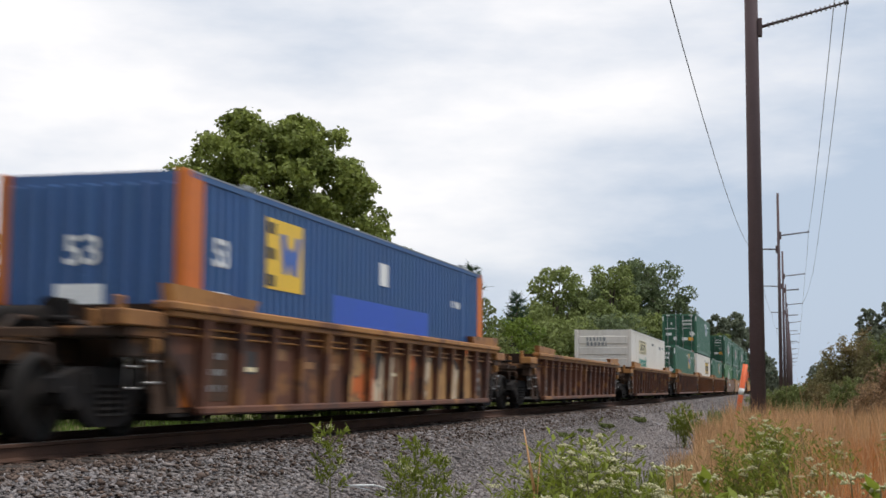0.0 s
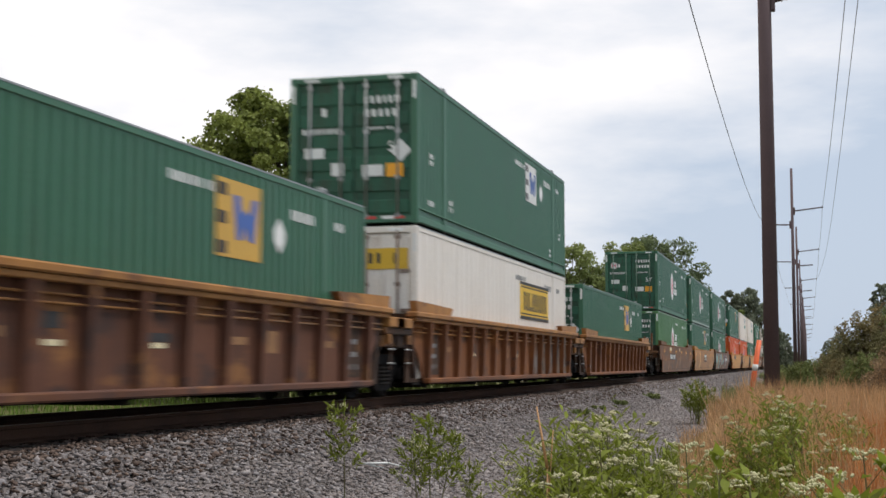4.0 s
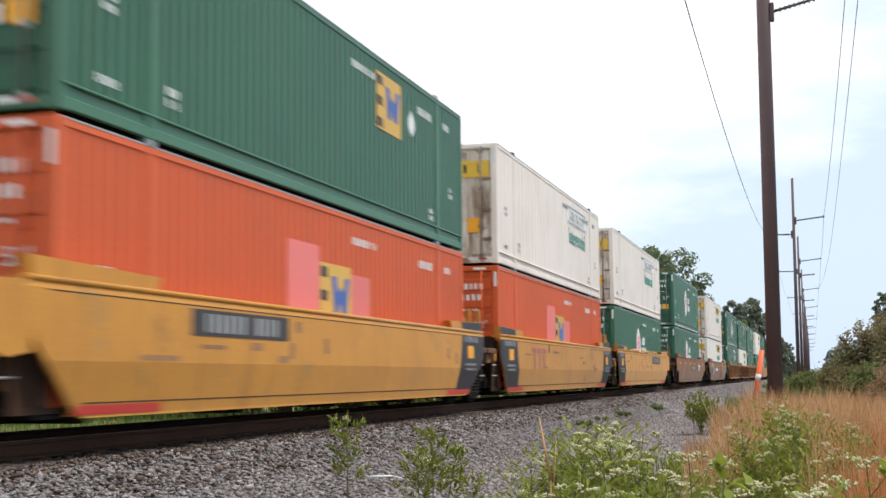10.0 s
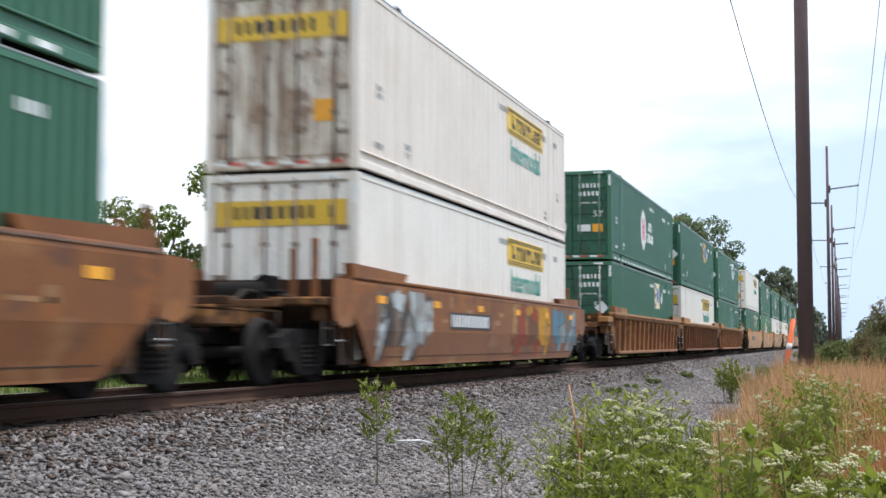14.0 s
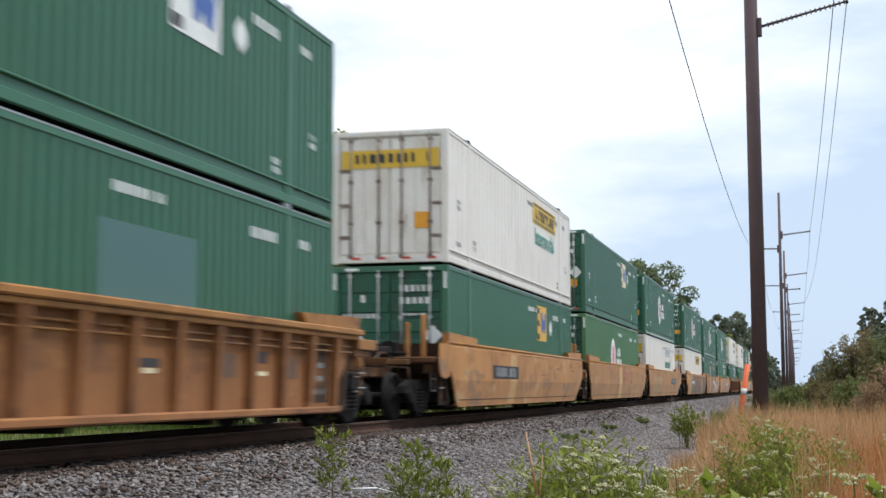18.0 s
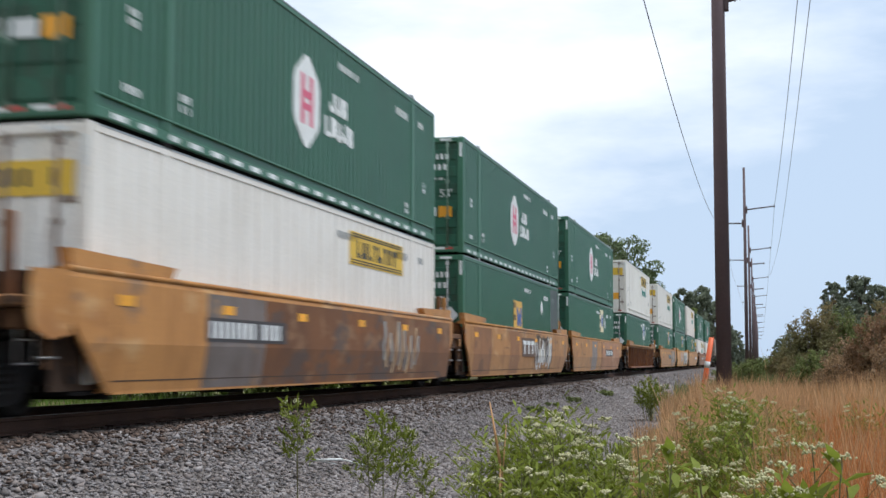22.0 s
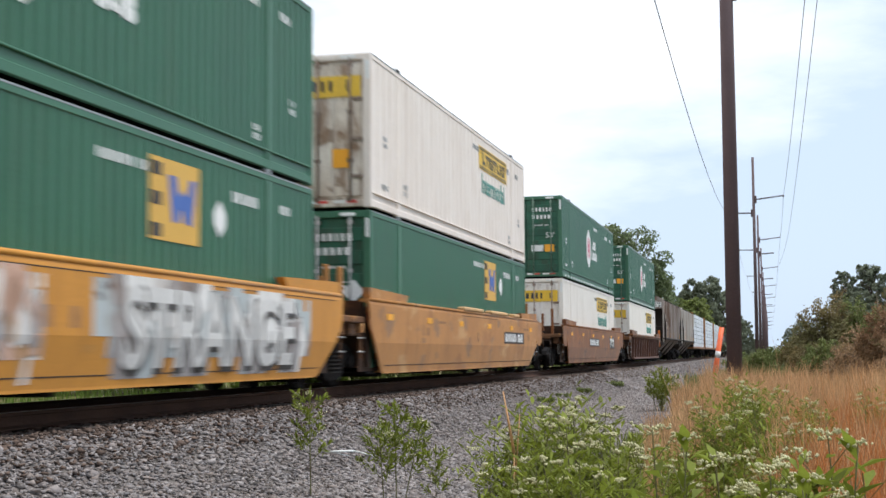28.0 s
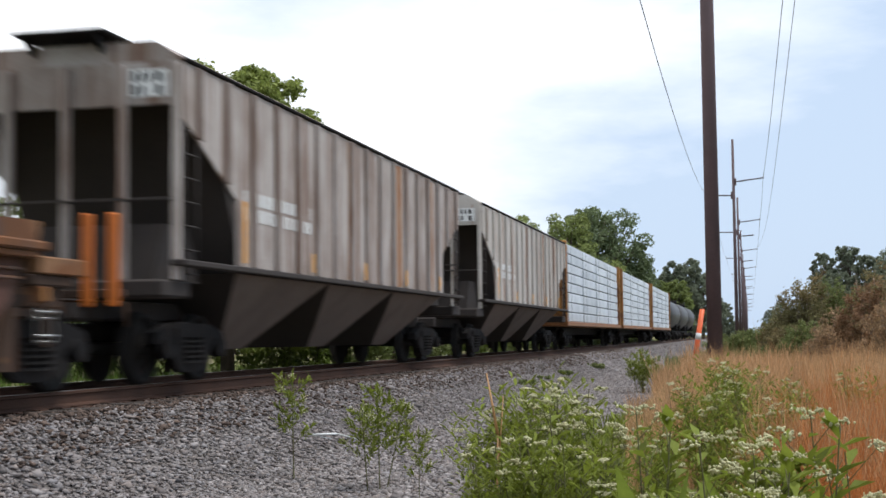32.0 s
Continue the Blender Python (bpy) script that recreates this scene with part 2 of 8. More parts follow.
MAROON_MARK = material("faded_maroon_marking", (0.36, 0.11, 0.11), 0.6, 0, (0.42, 0.17, 0.09), 2.5, 0.7, 40, 0.05)
STENCIL = material("faded_stencil", (0.25, 0.13, 0.06), 0.7, 0, (0.36, 0.18, 0.07), 9.0, 0.8, 40, 0.05)
SEAM = material("dark_weld_seam", (0.05, 0.03, 0.02), 0.8)
DARK_PATCH = material("dark_grey_brown_patch", (0.17, 0.14, 0.125), 0.7, 0, (0.11, 0.085, 0.07), 1.6, 0.8, 40, 0.05, 0.4, blot=[((0.34, 0.2, 0.09), 2.0, 0.6)])
GREY_PATCH = material("blue_grey_patch", (0.25, 0.215, 0.2), 0.7, 0, (0.2, 0.16, 0.14), 1.6, 0.8, 40, 0.05, 0.3, blot=[((0.4, 0.23, 0.1), 2.0, 0.62), ((0.15, 0.11, 0.09), 1.5, 0.62)])
PINK_TAN = material("faded_pinkish_tan_patch", (0.42, 0.215, 0.125), 0.65, 0, (0.33, 0.16, 0.09), 1.1, 0.8, 40, 0.05, 0.3, blot=[((0.48, 0.29, 0.19), 1.1, 0.57), ((0.24, 0.115, 0.065), 1.4, 0.62)])
BARE_PANEL = material("bare_grey_panel", (0.115, 0.135, 0.13), 0.6, 0, (0.085, 0.1, 0.096), 1.5, 0.6, 40, 0.05)
CREAM_DIRT = material("dirty_pale_patch", (0.4, 0.33, 0.29), 0.7, 0, (0.16, 0.09, 0.065), 3.2, 0.95, 40, 0.05, 0.3, blot=[((0.14, 0.07, 0.05), 3.0, 0.55)])
PALE_TAN = material("pale_tan_patch", (0.56, 0.35, 0.16), 0.6, 0, (0.48, 0.27, 0.1), 2.5, 0.8, 40, 0.05)
PINK_MARK = material("red_marking", (0.62, 0.1, 0.17), 0.5, 0, (0.5, 0.1, 0.15), 2.0, 0.4, 40, 0.05)
PINK_PATCH = material("pink_patch", (0.72, 0.165, 0.145), 0.5, 0, (0.66, 0.17, 0.13), 2.0, 0.4, 40, 0.05)
TEAL_MARK = material("green_lettering", (0.045, 0.24, 0.19), 0.5, 0, (0.12, 0.32, 0.26), 2.0, 0.4, 40, 0.05)
GREY_MARK = material("grey_marking", (0.3, 0.31, 0.31), 0.6, 0, (0.24, 0.25, 0.25), 2.0, 0.4, 40, 0.05)
CREAM_MARK = material("cream_marking", (0.75, 0.66, 0.42), 0.6, 0, (0.7, 0.6, 0.4), 2.0, 0.4, 40, 0.05)
RED_TAPE = material("red_reflector", (0.6, 0.05, 0.04), 0.4, 0, (0.5, 0.05, 0.04), 2.0, 0.3, 40, 0.05)
LIGHT_BLUE = material("bright_blue_patch", (0.02, 0.09, 0.5), 0.5, 0, (0.03, 0.1, 0.42), 1.0, 0.4, 40, 0.05)
DULL_GREEN = material("dull_repaint_patch", (0.07, 0.15, 0.14), 0.55, 0, (0.06, 0.13, 0.12), 1.0, 0.4, 40, 0.05)

# ---------------------------------------------------------------- mesh building


class Shape:
    """Gathers corners and faces, and becomes one mesh."""

    def __init__(self):
        self.v, self.f, self.smooth = [], [], set()

    def add(self, verts, faces, smooth=False):
        n = len(self.v)
        self.v.extend(verts)
        for q in faces:
            if smooth:
                self.smooth.add(len(self.f))
            self.f.append(tuple(n + i for i in q))
        return self

    def box(self, x0, x1, y0, y1, z0, z1):
        v = [(x, y, z) for z in (z0, z1) for y in (y0, y1) for x in (x0, x1)]
        return self.add(v, [(0, 2, 3, 1), (4, 5, 7, 6), (0, 1, 5, 4), (2, 6, 7, 3), (0, 4, 6, 2), (1, 3, 7, 5)])

    def block(self, x0, x1, y0, y1, z0, z1, b=0.015):
        """A box whose edges are chamfered by b."""
        v, f = [], []
        for sx in (0, 1):
            for sy in (0, 1):
                for sz in (0, 1):
                    x, y, z = (x0, x1)[sx], (y0, y1)[sy], (z0, z1)[sz]
                    dx, dy, dz = b * (1 - 2 * sx), b * (1 - 2 * sy), b * (1 - 2 * sz)
                    v += [(x, y + dy, z + dz), (x + dx, y, z + dz), (x + dx, y + dy, z)]
        c = lambda sx, sy, sz, k: (sx * 4 + sy * 2 + sz) * 3 + k
        for s in (0, 1):
            f += [(c(s, 0, 0, 0), c(s, 1, 0, 0), c(s, 1, 1, 0), c(s, 0, 1, 0)), (c(0, s, 0, 1), c(1, s, 0, 1), c(1, s, 1, 1), c(0, s, 1, 1)),
                  (c(0, 0, s, 2), c(1, 0, s, 2), c(1, 1, s, 2), c(0, 1, s, 2))]
            for r in (0, 1):
                f += [(c(0, s, r, 1), c(1, s, r, 1), c(1, s, r, 2), c(0, s, r, 2)), (c(s, 0, r, 0), c(s, 1, r, 0), c(s, 1, r, 2), c(s, 0, r, 2)),
                      (c(s, r, 0, 0), c(s, r, 1, 0), c(s, r, 1, 1), c(s, r, 0, 1))]
        f += [(c(a, d, e, 0), c(a, d, e, 1), c(a, d, e, 2)) for a in (0, 1) for d in (0, 1) for e in (0, 1)]
        return self.add(v, f)

    def tube(self, p, q, r, n=8, r2=None, caps=True):
        p, q = Vector(p), Vector(q)
        r2 = r if r2 is None else r2
        d = (q - p).normalized()
        u = d.orthogonal().normalized()
        w = d.cross(u)
        ring = lambda c, k: [tuple(c + u * (k * math.cos(2 * math.pi * i / n)) + w * (k * math.sin(2 * math.pi * i / n))) for i in range(n)]
        self.add(ring(p, r) + ring(q, r2), [(i, (i + 1) % n, n + (i + 1) % n, n + i) for i in range(n)], True)
        if caps:
            m = len(self.v) - 2 * n
            self.f += [tuple(m + i for i in reversed(range(n))), tuple(m + n + i for i in range(n))]
        return self

    def bar(self, outline, a0, a1, axis="x"):
        """A prism: an outline of (u, w) carried along an axis. x: (y, z); y: (x, z); z: (x, y)."""
        n = len(outline)
        put = {"x": lambda a, u, w: (a, u, w), "y": lambda a, u, w: (u, a, w), "z": lambda a, u, w: (u, w, a)}[axis]
        v = [put(a, u, w) for a in (a0, a1) for u, w in outline]
        return self.add(v, [(i, (i + 1) % n, n + (i + 1) % n, n + i) for i in range(n)] + [tuple(reversed(range(n))), tuple(range(n, 2 * n))])

    def mesh(self, name, mat):
        me = bpy.data.meshes.new(name)
        me.from_pydata(self.v, [], self.f)
        if self.smooth:
            me.polygons.foreach_set("use_smooth", [i in self.smooth for i in range(len(self.f))])
        me.materials.append(mat)
        bm = bmesh.new()
        bm.from_mesh(me)
        bmesh.ops.recalc_face_normals(bm, faces=bm.faces)
        bm.to_mesh(me)
        bm.free()
        me.update()
        return me


MESHES = {}
FINE = {"insulator", "stem", "number_mark", "flower_head", "banner_mark", "sign_shape"}     # parts of many tiny joined pieces


def shared(key, mat, build):
    """The mesh of that key and material, built once."""
    k = (key, mat.name)
    if k not in MESHES:
        s = Shape()
        build(s)
        MESHES[k] = s.mesh(key.split(":")[0], mat)
    return MESHES[k]


def part(name, me, parent, label="", at=None):
    ob = new(name, me)
    ob.parent = parent
    if at is not None:
        ob.matrix_basis = at
    if label:
        ob["label"] = label
    if name in FINE:
        ob["kind"] = "stuff"
    return ob


def thing(name, label, category, group="", kind="", at=None):
    ob = tagged(new(name), label, category, group, kind)
    ob.empty_display_size = 0.2
    if at is not None:
        ob.matrix_basis = at
    return ob


def raw(name, verts, faces, mat, smooth=False):
    """A mesh from arrays of corners and of equal faces."""
    verts, faces = np.asarray(verts, dtype=np.float32), np.asarray(faces, dtype=np.int32)
    me = bpy.data.meshes.new(name)
    me.vertices.add(len(verts))
    me.vertices.foreach_set("co", verts.ravel())
    k = faces.shape[1]
    me.loops.add(faces.size)
    me.loops.foreach_set("vertex_index", faces.ravel())
    me.polygons.add(len(faces))
    me.polygons.foreach_set("loop_start", np.arange(0, faces.size, k, dtype=np.int32))
    if smooth:
        me.polygons.foreach_set("use_smooth", np.ones(len(faces), dtype=bool))
    me.materials.append(mat)
    me.update(calc_edges=True)
    me.validate()
    return me


def word(key, text, height, mat, depth=0.006, bold=0.0):
    """Lettering in the built-in font, standing upright on a wall that faces +x, read along +y."""
    k = ("word:" + key, mat.name)
    if k not in MESHES:
        cu = bpy.data.curves.new("lettering", "FONT")
        cu.body, cu.size, cu.extrude, cu.align_x, cu.offset = text, height * 1.4, depth / 2, "CENTER", bold
        tmp = bpy.data.objects.new("lettering", cu)
        me = bpy.data.meshes.new_from_object(tmp)
        me.transform(Matrix(((0, 0, 1, 0), (1, 0, 0, 0), (0, 1, 0, 0), (0, 0, 0, 1))))
        me.materials.clear()
        me.materials.append(mat)
        bpy.data.objects.remove(tmp)
        bpy.data.curves.remove(cu)
        MESHES[k] = me
    return MESHES[k]


# ---------------------------------------------------------------- ground, ballast, rails


def ground_level(x, y):
    d = np.abs(np.asarray(x, dtype=float) - TRACK)
    z = np.interp(d, [0, 1.45, 1.75, 3.05, 4.5, 7.5, 12, 20, 40, 200], [-0.26, -0.24, -0.27, -0.9, GROUND, GROUND, GROUND + 0.05, GROUND + 0.1, GROUND, GROUND - 0.1])
    right = np.clip((np.asarray(x) - 1.5) / 6.0, 0, 1)
    return z + 0.5 * right * right * (3 - 2 * right) * np.clip((np.asarray(y) - 10) / 30, 0, 1)


def grid_sheet(name, xs, ys, mat, rough=0.0):
    X, Y = np.meshgrid(xs, ys)
    Z = ground_level(X, Y)
    if rough:
        rng = np.random.default_rng(5)
        Z = Z + rng.normal(0, rough, Z.shape) * (np.abs(X) < 30) - 0.15 * (np.abs(X - TRACK) < 5.8)
    nx, ny = len(xs), len(ys)
    v = np.stack([X.ravel(), Y.ravel(), Z.ravel()], -1)
    i = (np.arange(ny - 1)[:, None] * nx + np.arange(nx - 1)).ravel()
    return raw(name, v, np.stack([i, i + 1, i + nx + 1, i + nx], -1), mat, True)


SOIL = material("grassy_soil", (0.1, 0.105, 0.04), 0.95, 0, (0.16, 0.125, 0.07), 0.35, 0.8, 9.0, 0.6, vary=0.0, spec=0.05)
xs = np.concatenate([[-3000, -1200, -500, -200, -100, -60], np.arange(-40, 30, 0.5), [30, 45, 60, 100, 200, 500, 1200, 3000]])
ys = np.concatenate([[-1500, -400, -100, -40], np.arange(-20, 90, 1.0), np.arange(90, 300, 8.0), [320, 400, 600, 1000, 2000, 4000]])
tagged(new("ground", grid_sheet("ground", xs, ys, SOIL, 0.02)), "grassy railway verge running to the horizon", "ground", kind="structure")

STONE = material("grey_ballast_stone", (0.195, 0.172, 0.16), 0.95, 0, (0.135, 0.115, 0.104), 6.0, 0.7, 30.0, 0.3, island=0.22, spec=0.15,
                 palette=[(0.262, 0.236, 0.228), (0.31, 0.286, 0.276), (0.212, 0.184, 0.173), (0.248, 0.21, 0.189), (0.243, 0.23, 0.232), (0.165, 0.149, 0.143), (0.283, 0.254, 0.243)])
RUSTY_STONE = material("rust_stained_ballast_stone", (0.125, 0.09, 0.072), 0.95, 0, (0.08, 0.058, 0.047), 6.0, 0.7, 30.0, 0.3, island=0.45, spec=0.2)
BED = material("ballast_bed", (0.175, 0.157, 0.147), 0.95, 0, (0.1, 0.088, 0.08), 9.0, 0.9, 45.0, 1.0, vary=0.0, spec=0.08)
bx = np.array([TRACK + s for s in (-3.2, -3.05, -2.4, -1.75, -1.45, -0.6, 0, 0.6, 1.45, 1.75, 2.1, 2.45, 2.75, 3.05, 3.5, 4.0, 4.5, 5.0, 5.5, 6.0)])
by = np.concatenate([np.arange(-60, 120, 1.5), [130, 160, 220, 300, 450, 700, 1200]])
bed = grid_sheet("ballast_bed", bx, by, BED)
tagged(new("ballast_bed", bed), "bed of grey crushed stone ballast", "ballast", kind="structure")


def scatter_stones(name, count, x0, x1, y0, y1, size, seed, mat=None, lift=0.015, skew=1.0):
    rng = np.random.default_rng(seed)
    x, y = x0 + (x1 - x0) * rng.uniform(0, 1, count) ** skew, y0 + (y1 - y0) * rng.uniform(0, 1, count) ** 1.5
    z = ground_level(x, y) + lift
    t = np.array([(1, 0, 0), (-1, 0, 0), (0, 1, 0), (0, -1, 0), (0, 0, 1), (0, 0, -1)], float)
    v = t[None] * rng.uniform(0.4, 1.35, (count, 6, 1)) * rng.uniform(0.5, 1.5, (count, 1, 3)) + rng.normal(0, 0.2, (count, 6, 3))
    a = rng.uniform(0, 6.28, (count, 3))
    for k, (i, j) in enumerate(((0, 1), (1, 2), (0, 2))):
        c, s = np.cos(a[:, k])[:, None], np.sin(a[:, k])[:, None]
        p, q = v[:, :, i].copy(), v[:, :, j].copy()
        v[:, :, i], v[:, :, j] = c * p - s * q, s * p + c * q
    v *= (size * rng.lognormal(0, 0.3, count))[:, None, None] * np.array([1.1, 1.1, 0.6])
    v += np.stack([x, y, z], -1)[:, None]
    f = np.array([(0, 2, 4), (2, 1, 4), (1, 3, 4), (3, 0, 4), (2, 0, 5), (1, 2, 5), (3, 1, 5), (0, 3, 5)])
    F = (np.arange(count)[:, None, None] * 6 + f[None]).reshape(-1, 3)
    return raw(name, v.reshape(-1, 3), F, mat or STONE)


tagged(new("ballast_stones", scatter_stones("ballast_stones", 135000, TRACK + 0.95, TRACK + 5.95, 8, 82, 0.0265, 3)),
       "loose angular grey ballast stones on the shoulder", "ballast", kind="stuff")

tagged(new("ballast_stones", scatter_stones("ballast_stones", 26000, TRACK + 1.2, TRACK + 5.95, 55, 190, 0.05, 6)),
       "loose angular grey ballast stones further along the shoulder", "ballast", kind="stuff")

tagged(new("rusty_ballast", scatter_stones("rusty_ballast", 21000, TRACK + 0.9, TRACK + 2.3, 6, 75, 0.025, 4, RUSTY_STONE, 0.042, 3.2)),
       "ballast stones stained brown by rust along the rail", "ballast", kind="stuff")

RAIL_PROFILE = [(-0.075, -0.178), (0.075, -0.178), (0.075, -0.165), (0.012, -0.14), (0.010, -0.045), (0.036, -0.035), (0.036, -0.006), (0.028, 0.0),
                (-0.028, 0.0), (-0.036, -0.006), (-0.036, -0.035), (-0.010, -0.045), (-0.012, -0.14), (-0.075, -0.165)]
for side in (1, -1):
    s = Shape()
    s.bar([(TRACK + side * 0.7525 + u, w) for u, w in RAIL_PROFILE], -80, 900, "y")
    rail = tagged(new("rail", s.mesh("rail", RAIL)), "rusty brown steel rail on timber ties", "rail", "rails", "structure")
    s = Shape()
    s.box(TRACK + side * 0.7525 - 0.026, TRACK + side * 0.7525 + 0.026, -80, 900, -0.002, 0.0025)
    part("running_surface", s.mesh("running_surface", RAIL_TOP), rail, "bright worn rail head")
ties = thing("crossties", "dark creosoted timber crossties set in the ballast", "crosstie", kind="structure")
tie = shared("crosstie", TIE, lambda s: s.block(TRACK - 1.3, TRACK + 1.3, -0.115, 0.115, -0.36, -0.185, 0.012))
plate = shared("tie_plate", RAIL, lambda s: [s.block(TRACK + k * 0.7525 - 0.19, TRACK + k * 0.7525 + 0.19, -0.09, 0.09, -0.192, -0.172, 0.004) for k in (1, -1)])
for i in range(150):
    t = part("crosstie", tie, ties, at=pose(0, 4 + i * 0.52, random.uniform(-0.01, 0.01), 0, 0, random.uniform(-0.6, 0.6)))
    part("tie_plate", plate, t, "rusty steel tie plates")

# ---------------------------------------------------------------- the train
# Local axes of every car and container: +x is the side that faces the camera, -y the leading end, z = 0 the rail top (cars) or underside (containers).
MOVERS = []     # (thing, place along the train, height)
SPINNERS = []   # (wheelset, its place along the train, local matrix)
L53, W53, H53 = 16.15, 2.59, 2.896

GREEN = paint("green_container_paint", (0.047, 0.152, 0.089), 0.12, 0.45, (0.042, 0.132, 0.081))
LIGHT_GREEN = paint("lighter_green_container_paint", (0.085, 0.21, 0.085), 0.12, 0.45, (0.075, 0.185, 0.08))
WHITE = material("white_container_paint", (0.78, 0.735, 0.665), 0.45, 0, (0.69, 0.63, 0.55), 0.8, 0.5, 35, 0.06, 0.3, (0.42, 0.36, 0.28), vary=0.05)
GRIMY_GREEN = material("grimy_green_door_paint", (0.03, 0.115, 0.07), 0.55, 0, (0.025, 0.085, 0.055), 1.3, 0.8, 35, 0.08, 0.7, (0.045, 0.045, 0.03), (2.4, 2.4, 0.4), (0.48, 0.68), spec=0.3)
HEAVY_STAIN = material("rust_stained_white_door_paint", (0.74, 0.68, 0.59), 0.55, 0, (0.46, 0.36, 0.26), 1.2, 0.8, 35, 0.06, 0.85, (0.22, 0.12, 0.06), (2.2, 2.2, 0.4), (0.46, 0.62), vary=0.05, blot=[((0.2, 0.12, 0.07), 1.7, 0.57)])
GREEN_ROD = material("faded_green_door_rod", (0.15, 0.235, 0.18), 0.6, 0.1, (0.1, 0.15, 0.11), 4.0, 0.8, 40, 0.1)
RUSTY_ROD = material("rusty_door_rod", (0.27, 0.21, 0.17), 0.7, 0.2, (0.12, 0.065, 0.04), 5.0, 0.8, 40, 0.2)
STAINED_WHITE = material("stained_white_door_paint", (0.82, 0.79, 0.73), 0.5, 0, (0.68, 0.6, 0.5), 1.1, 0.6, 35, 0.06, 0.6, (0.24, 0.13, 0.07), (2.0, 2.0, 0.35), (0.55, 0.7), vary=0.05)
DIRTY_WHITE = material("dirty_white_container_paint", (0.8, 0.725, 0.65), 0.5, 0, (0.72, 0.63, 0.545), 0.9, 0.6, 35, 0.06, 0.28, (0.42, 0.29, 0.19), vary=0.05)
ORANGE = paint("orange_container_paint", (0.66, 0.105, 0.022), 0.15, 0.5, (0.56, 0.1, 0.025))
BLUE = paint("blue_container_paint", (0.035, 0.105, 0.27), 0.12, 0.5, (0.04, 0.11, 0.24))
POST_ORANGE = paint("orange_post_paint", (0.62, 0.16, 0.02), 0.2, 0.5)
RODS = material("galvanised_rod", (0.36, 0.37, 0.36), 0.45, 0.7, (0.25, 0.25, 0.24), 3.0, 0.5, 50, 0.1)


def ribbed_wall(s, x, y0, y1, z0, z1, pitch, depth, share=0.5):
    """A sheet of vertical corrugations whose crests lie at x and hollows at x - depth, standing along y."""
    n = max(2, int(round((y1 - y0) / pitch)))
    p = (y1 - y0) / n
    edge = 0.09 * p
    pts = [(x, y0)]
    for i in range(n):
        a = y0 + i * p
        c = share * p
        pts += [(x, a + c - edge), (x - depth, a + c), (x - depth, a + p - edge), (x, a + p)]
    v = [(px, py, z) for px, py in pts for z in (z0, z1)]
    s.add(v, [(2 * i, 2 * i + 2, 2 * i + 3, 2 * i + 1) for i in range(len(pts) - 1)])


def bars(s, x, y, z, rows, height, gap, seed, width):
    """Rows of unreadable lettering as upright blocks on the wall at x, from y on, downwards from z."""
    rng = random.Random(seed)
    for r in range(rows):
        a = y
        top = z - r * (height + gap)
        while a < y + width:
            w = rng.uniform(0.35, 0.7) * height
            if rng.random() < 0.88:
                s.box(x, x + 0.006, a, min(a + w, y + width), top - height, top)
            a += w + 0.42 * height


def end_bars(s, y, x, z, rows, height, gap, seed, width):
    """The same on the leading end wall at y."""
    rng = random.Random(seed)
    for r in range(rows):
        a = x
        top = z - r * (height + gap)
        while a < x + width:
            w = rng.uniform(0.35, 0.7) * height
            if rng.random() < 0.88:
                s.box(a, min(a + w, x + width), y - 0.006, y, top - height, top)
            a += w + 0.42 * height


HEX = [(0.1, 0.74), (0.58, 0.42), (0.66, 0.26), (0.66, -0.28), (0.58, -0.42), (0.1, -0.76), (-0.1, -0.76), (-0.58, -0.42), (-0.66, -0.28), (-0.66, 0.26), (-0.58, 0.42), (-0.1, 0.74)]


def plate_poly(s, x, y, z, outline, depth=0.006):
    s.bar([(y + u, z + w) for u, w in outline], x, x + depth, "x")


def decal_hub(box, x):
    y, z = -0.8, H53 * 0.53
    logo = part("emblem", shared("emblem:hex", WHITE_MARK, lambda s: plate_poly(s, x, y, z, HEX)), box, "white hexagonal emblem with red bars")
    part("emblem_mark", shared("emblem_mark:hex", PINK_MARK, lambda s: [s.box(x + 0.006, x + 0.011, y - 0.3, y - 0.12, z - 0.4, z + 0.42),
         s.box(x + 0.006, x + 0.011, y + 0.12, y + 0.3, z - 0.4, z + 0.42), s.box(x + 0.006, x + 0.011, y - 0.115, y + 0.115, z + 0.04, z + 0.16),
         s.box(x + 0.006, x + 0.011, y - 0.115, y + 0.115, z - 0.16, z - 0.05)]), logo)
    forms = [[(0.06, 0), (0.28, 0), (0.3, 0.34), (0.2, 0.34), (0.19, 0.1), (0.08, 0.1), (0.05, 0.16), (0, 0.16), (0, 0.07)], [(0.02, 0), (0.3, 0.0), (0.31, 0.09), (0.14, 0.1), (0.13, 0.34), (0, 0.34)],
             [(0.05, 0), (0.24, 0), (0.31, 0.08), (0.31, 0.33), (0.21, 0.34), (0.2, 0.11), (0.11, 0.11), (0.1, 0.33), (0, 0.34), (0, 0.06)], [(0, 0), (0.22, 0), (0.31, 0.06), (0.3, 0.15), (0.24, 0.18), (0.3, 0.24), (0.27, 0.33), (0, 0.34)]]
    for i, k in enumerate((0, 2, 3)):
        part("name_mark", shared("name_mark:a%d" % k, WHITE_MARK, lambda s: s.bar(forms[k], x, x + 0.006, "x")), box, "" if i else "white block lettering", pose(0, y + 1.2 + i * 0.35, z + 0.05))
    for i, k in enumerate((1, 3, 2, 0, 3)):
        part("name_mark", shared("name_mark:a%d" % k, WHITE_MARK, lambda s: s.bar(forms[k], x, x + 0.006, "x")), box, at=pose(0, y + 0.95 + i * 0.33, z - 0.4 + 0.03 * (i % 2)))


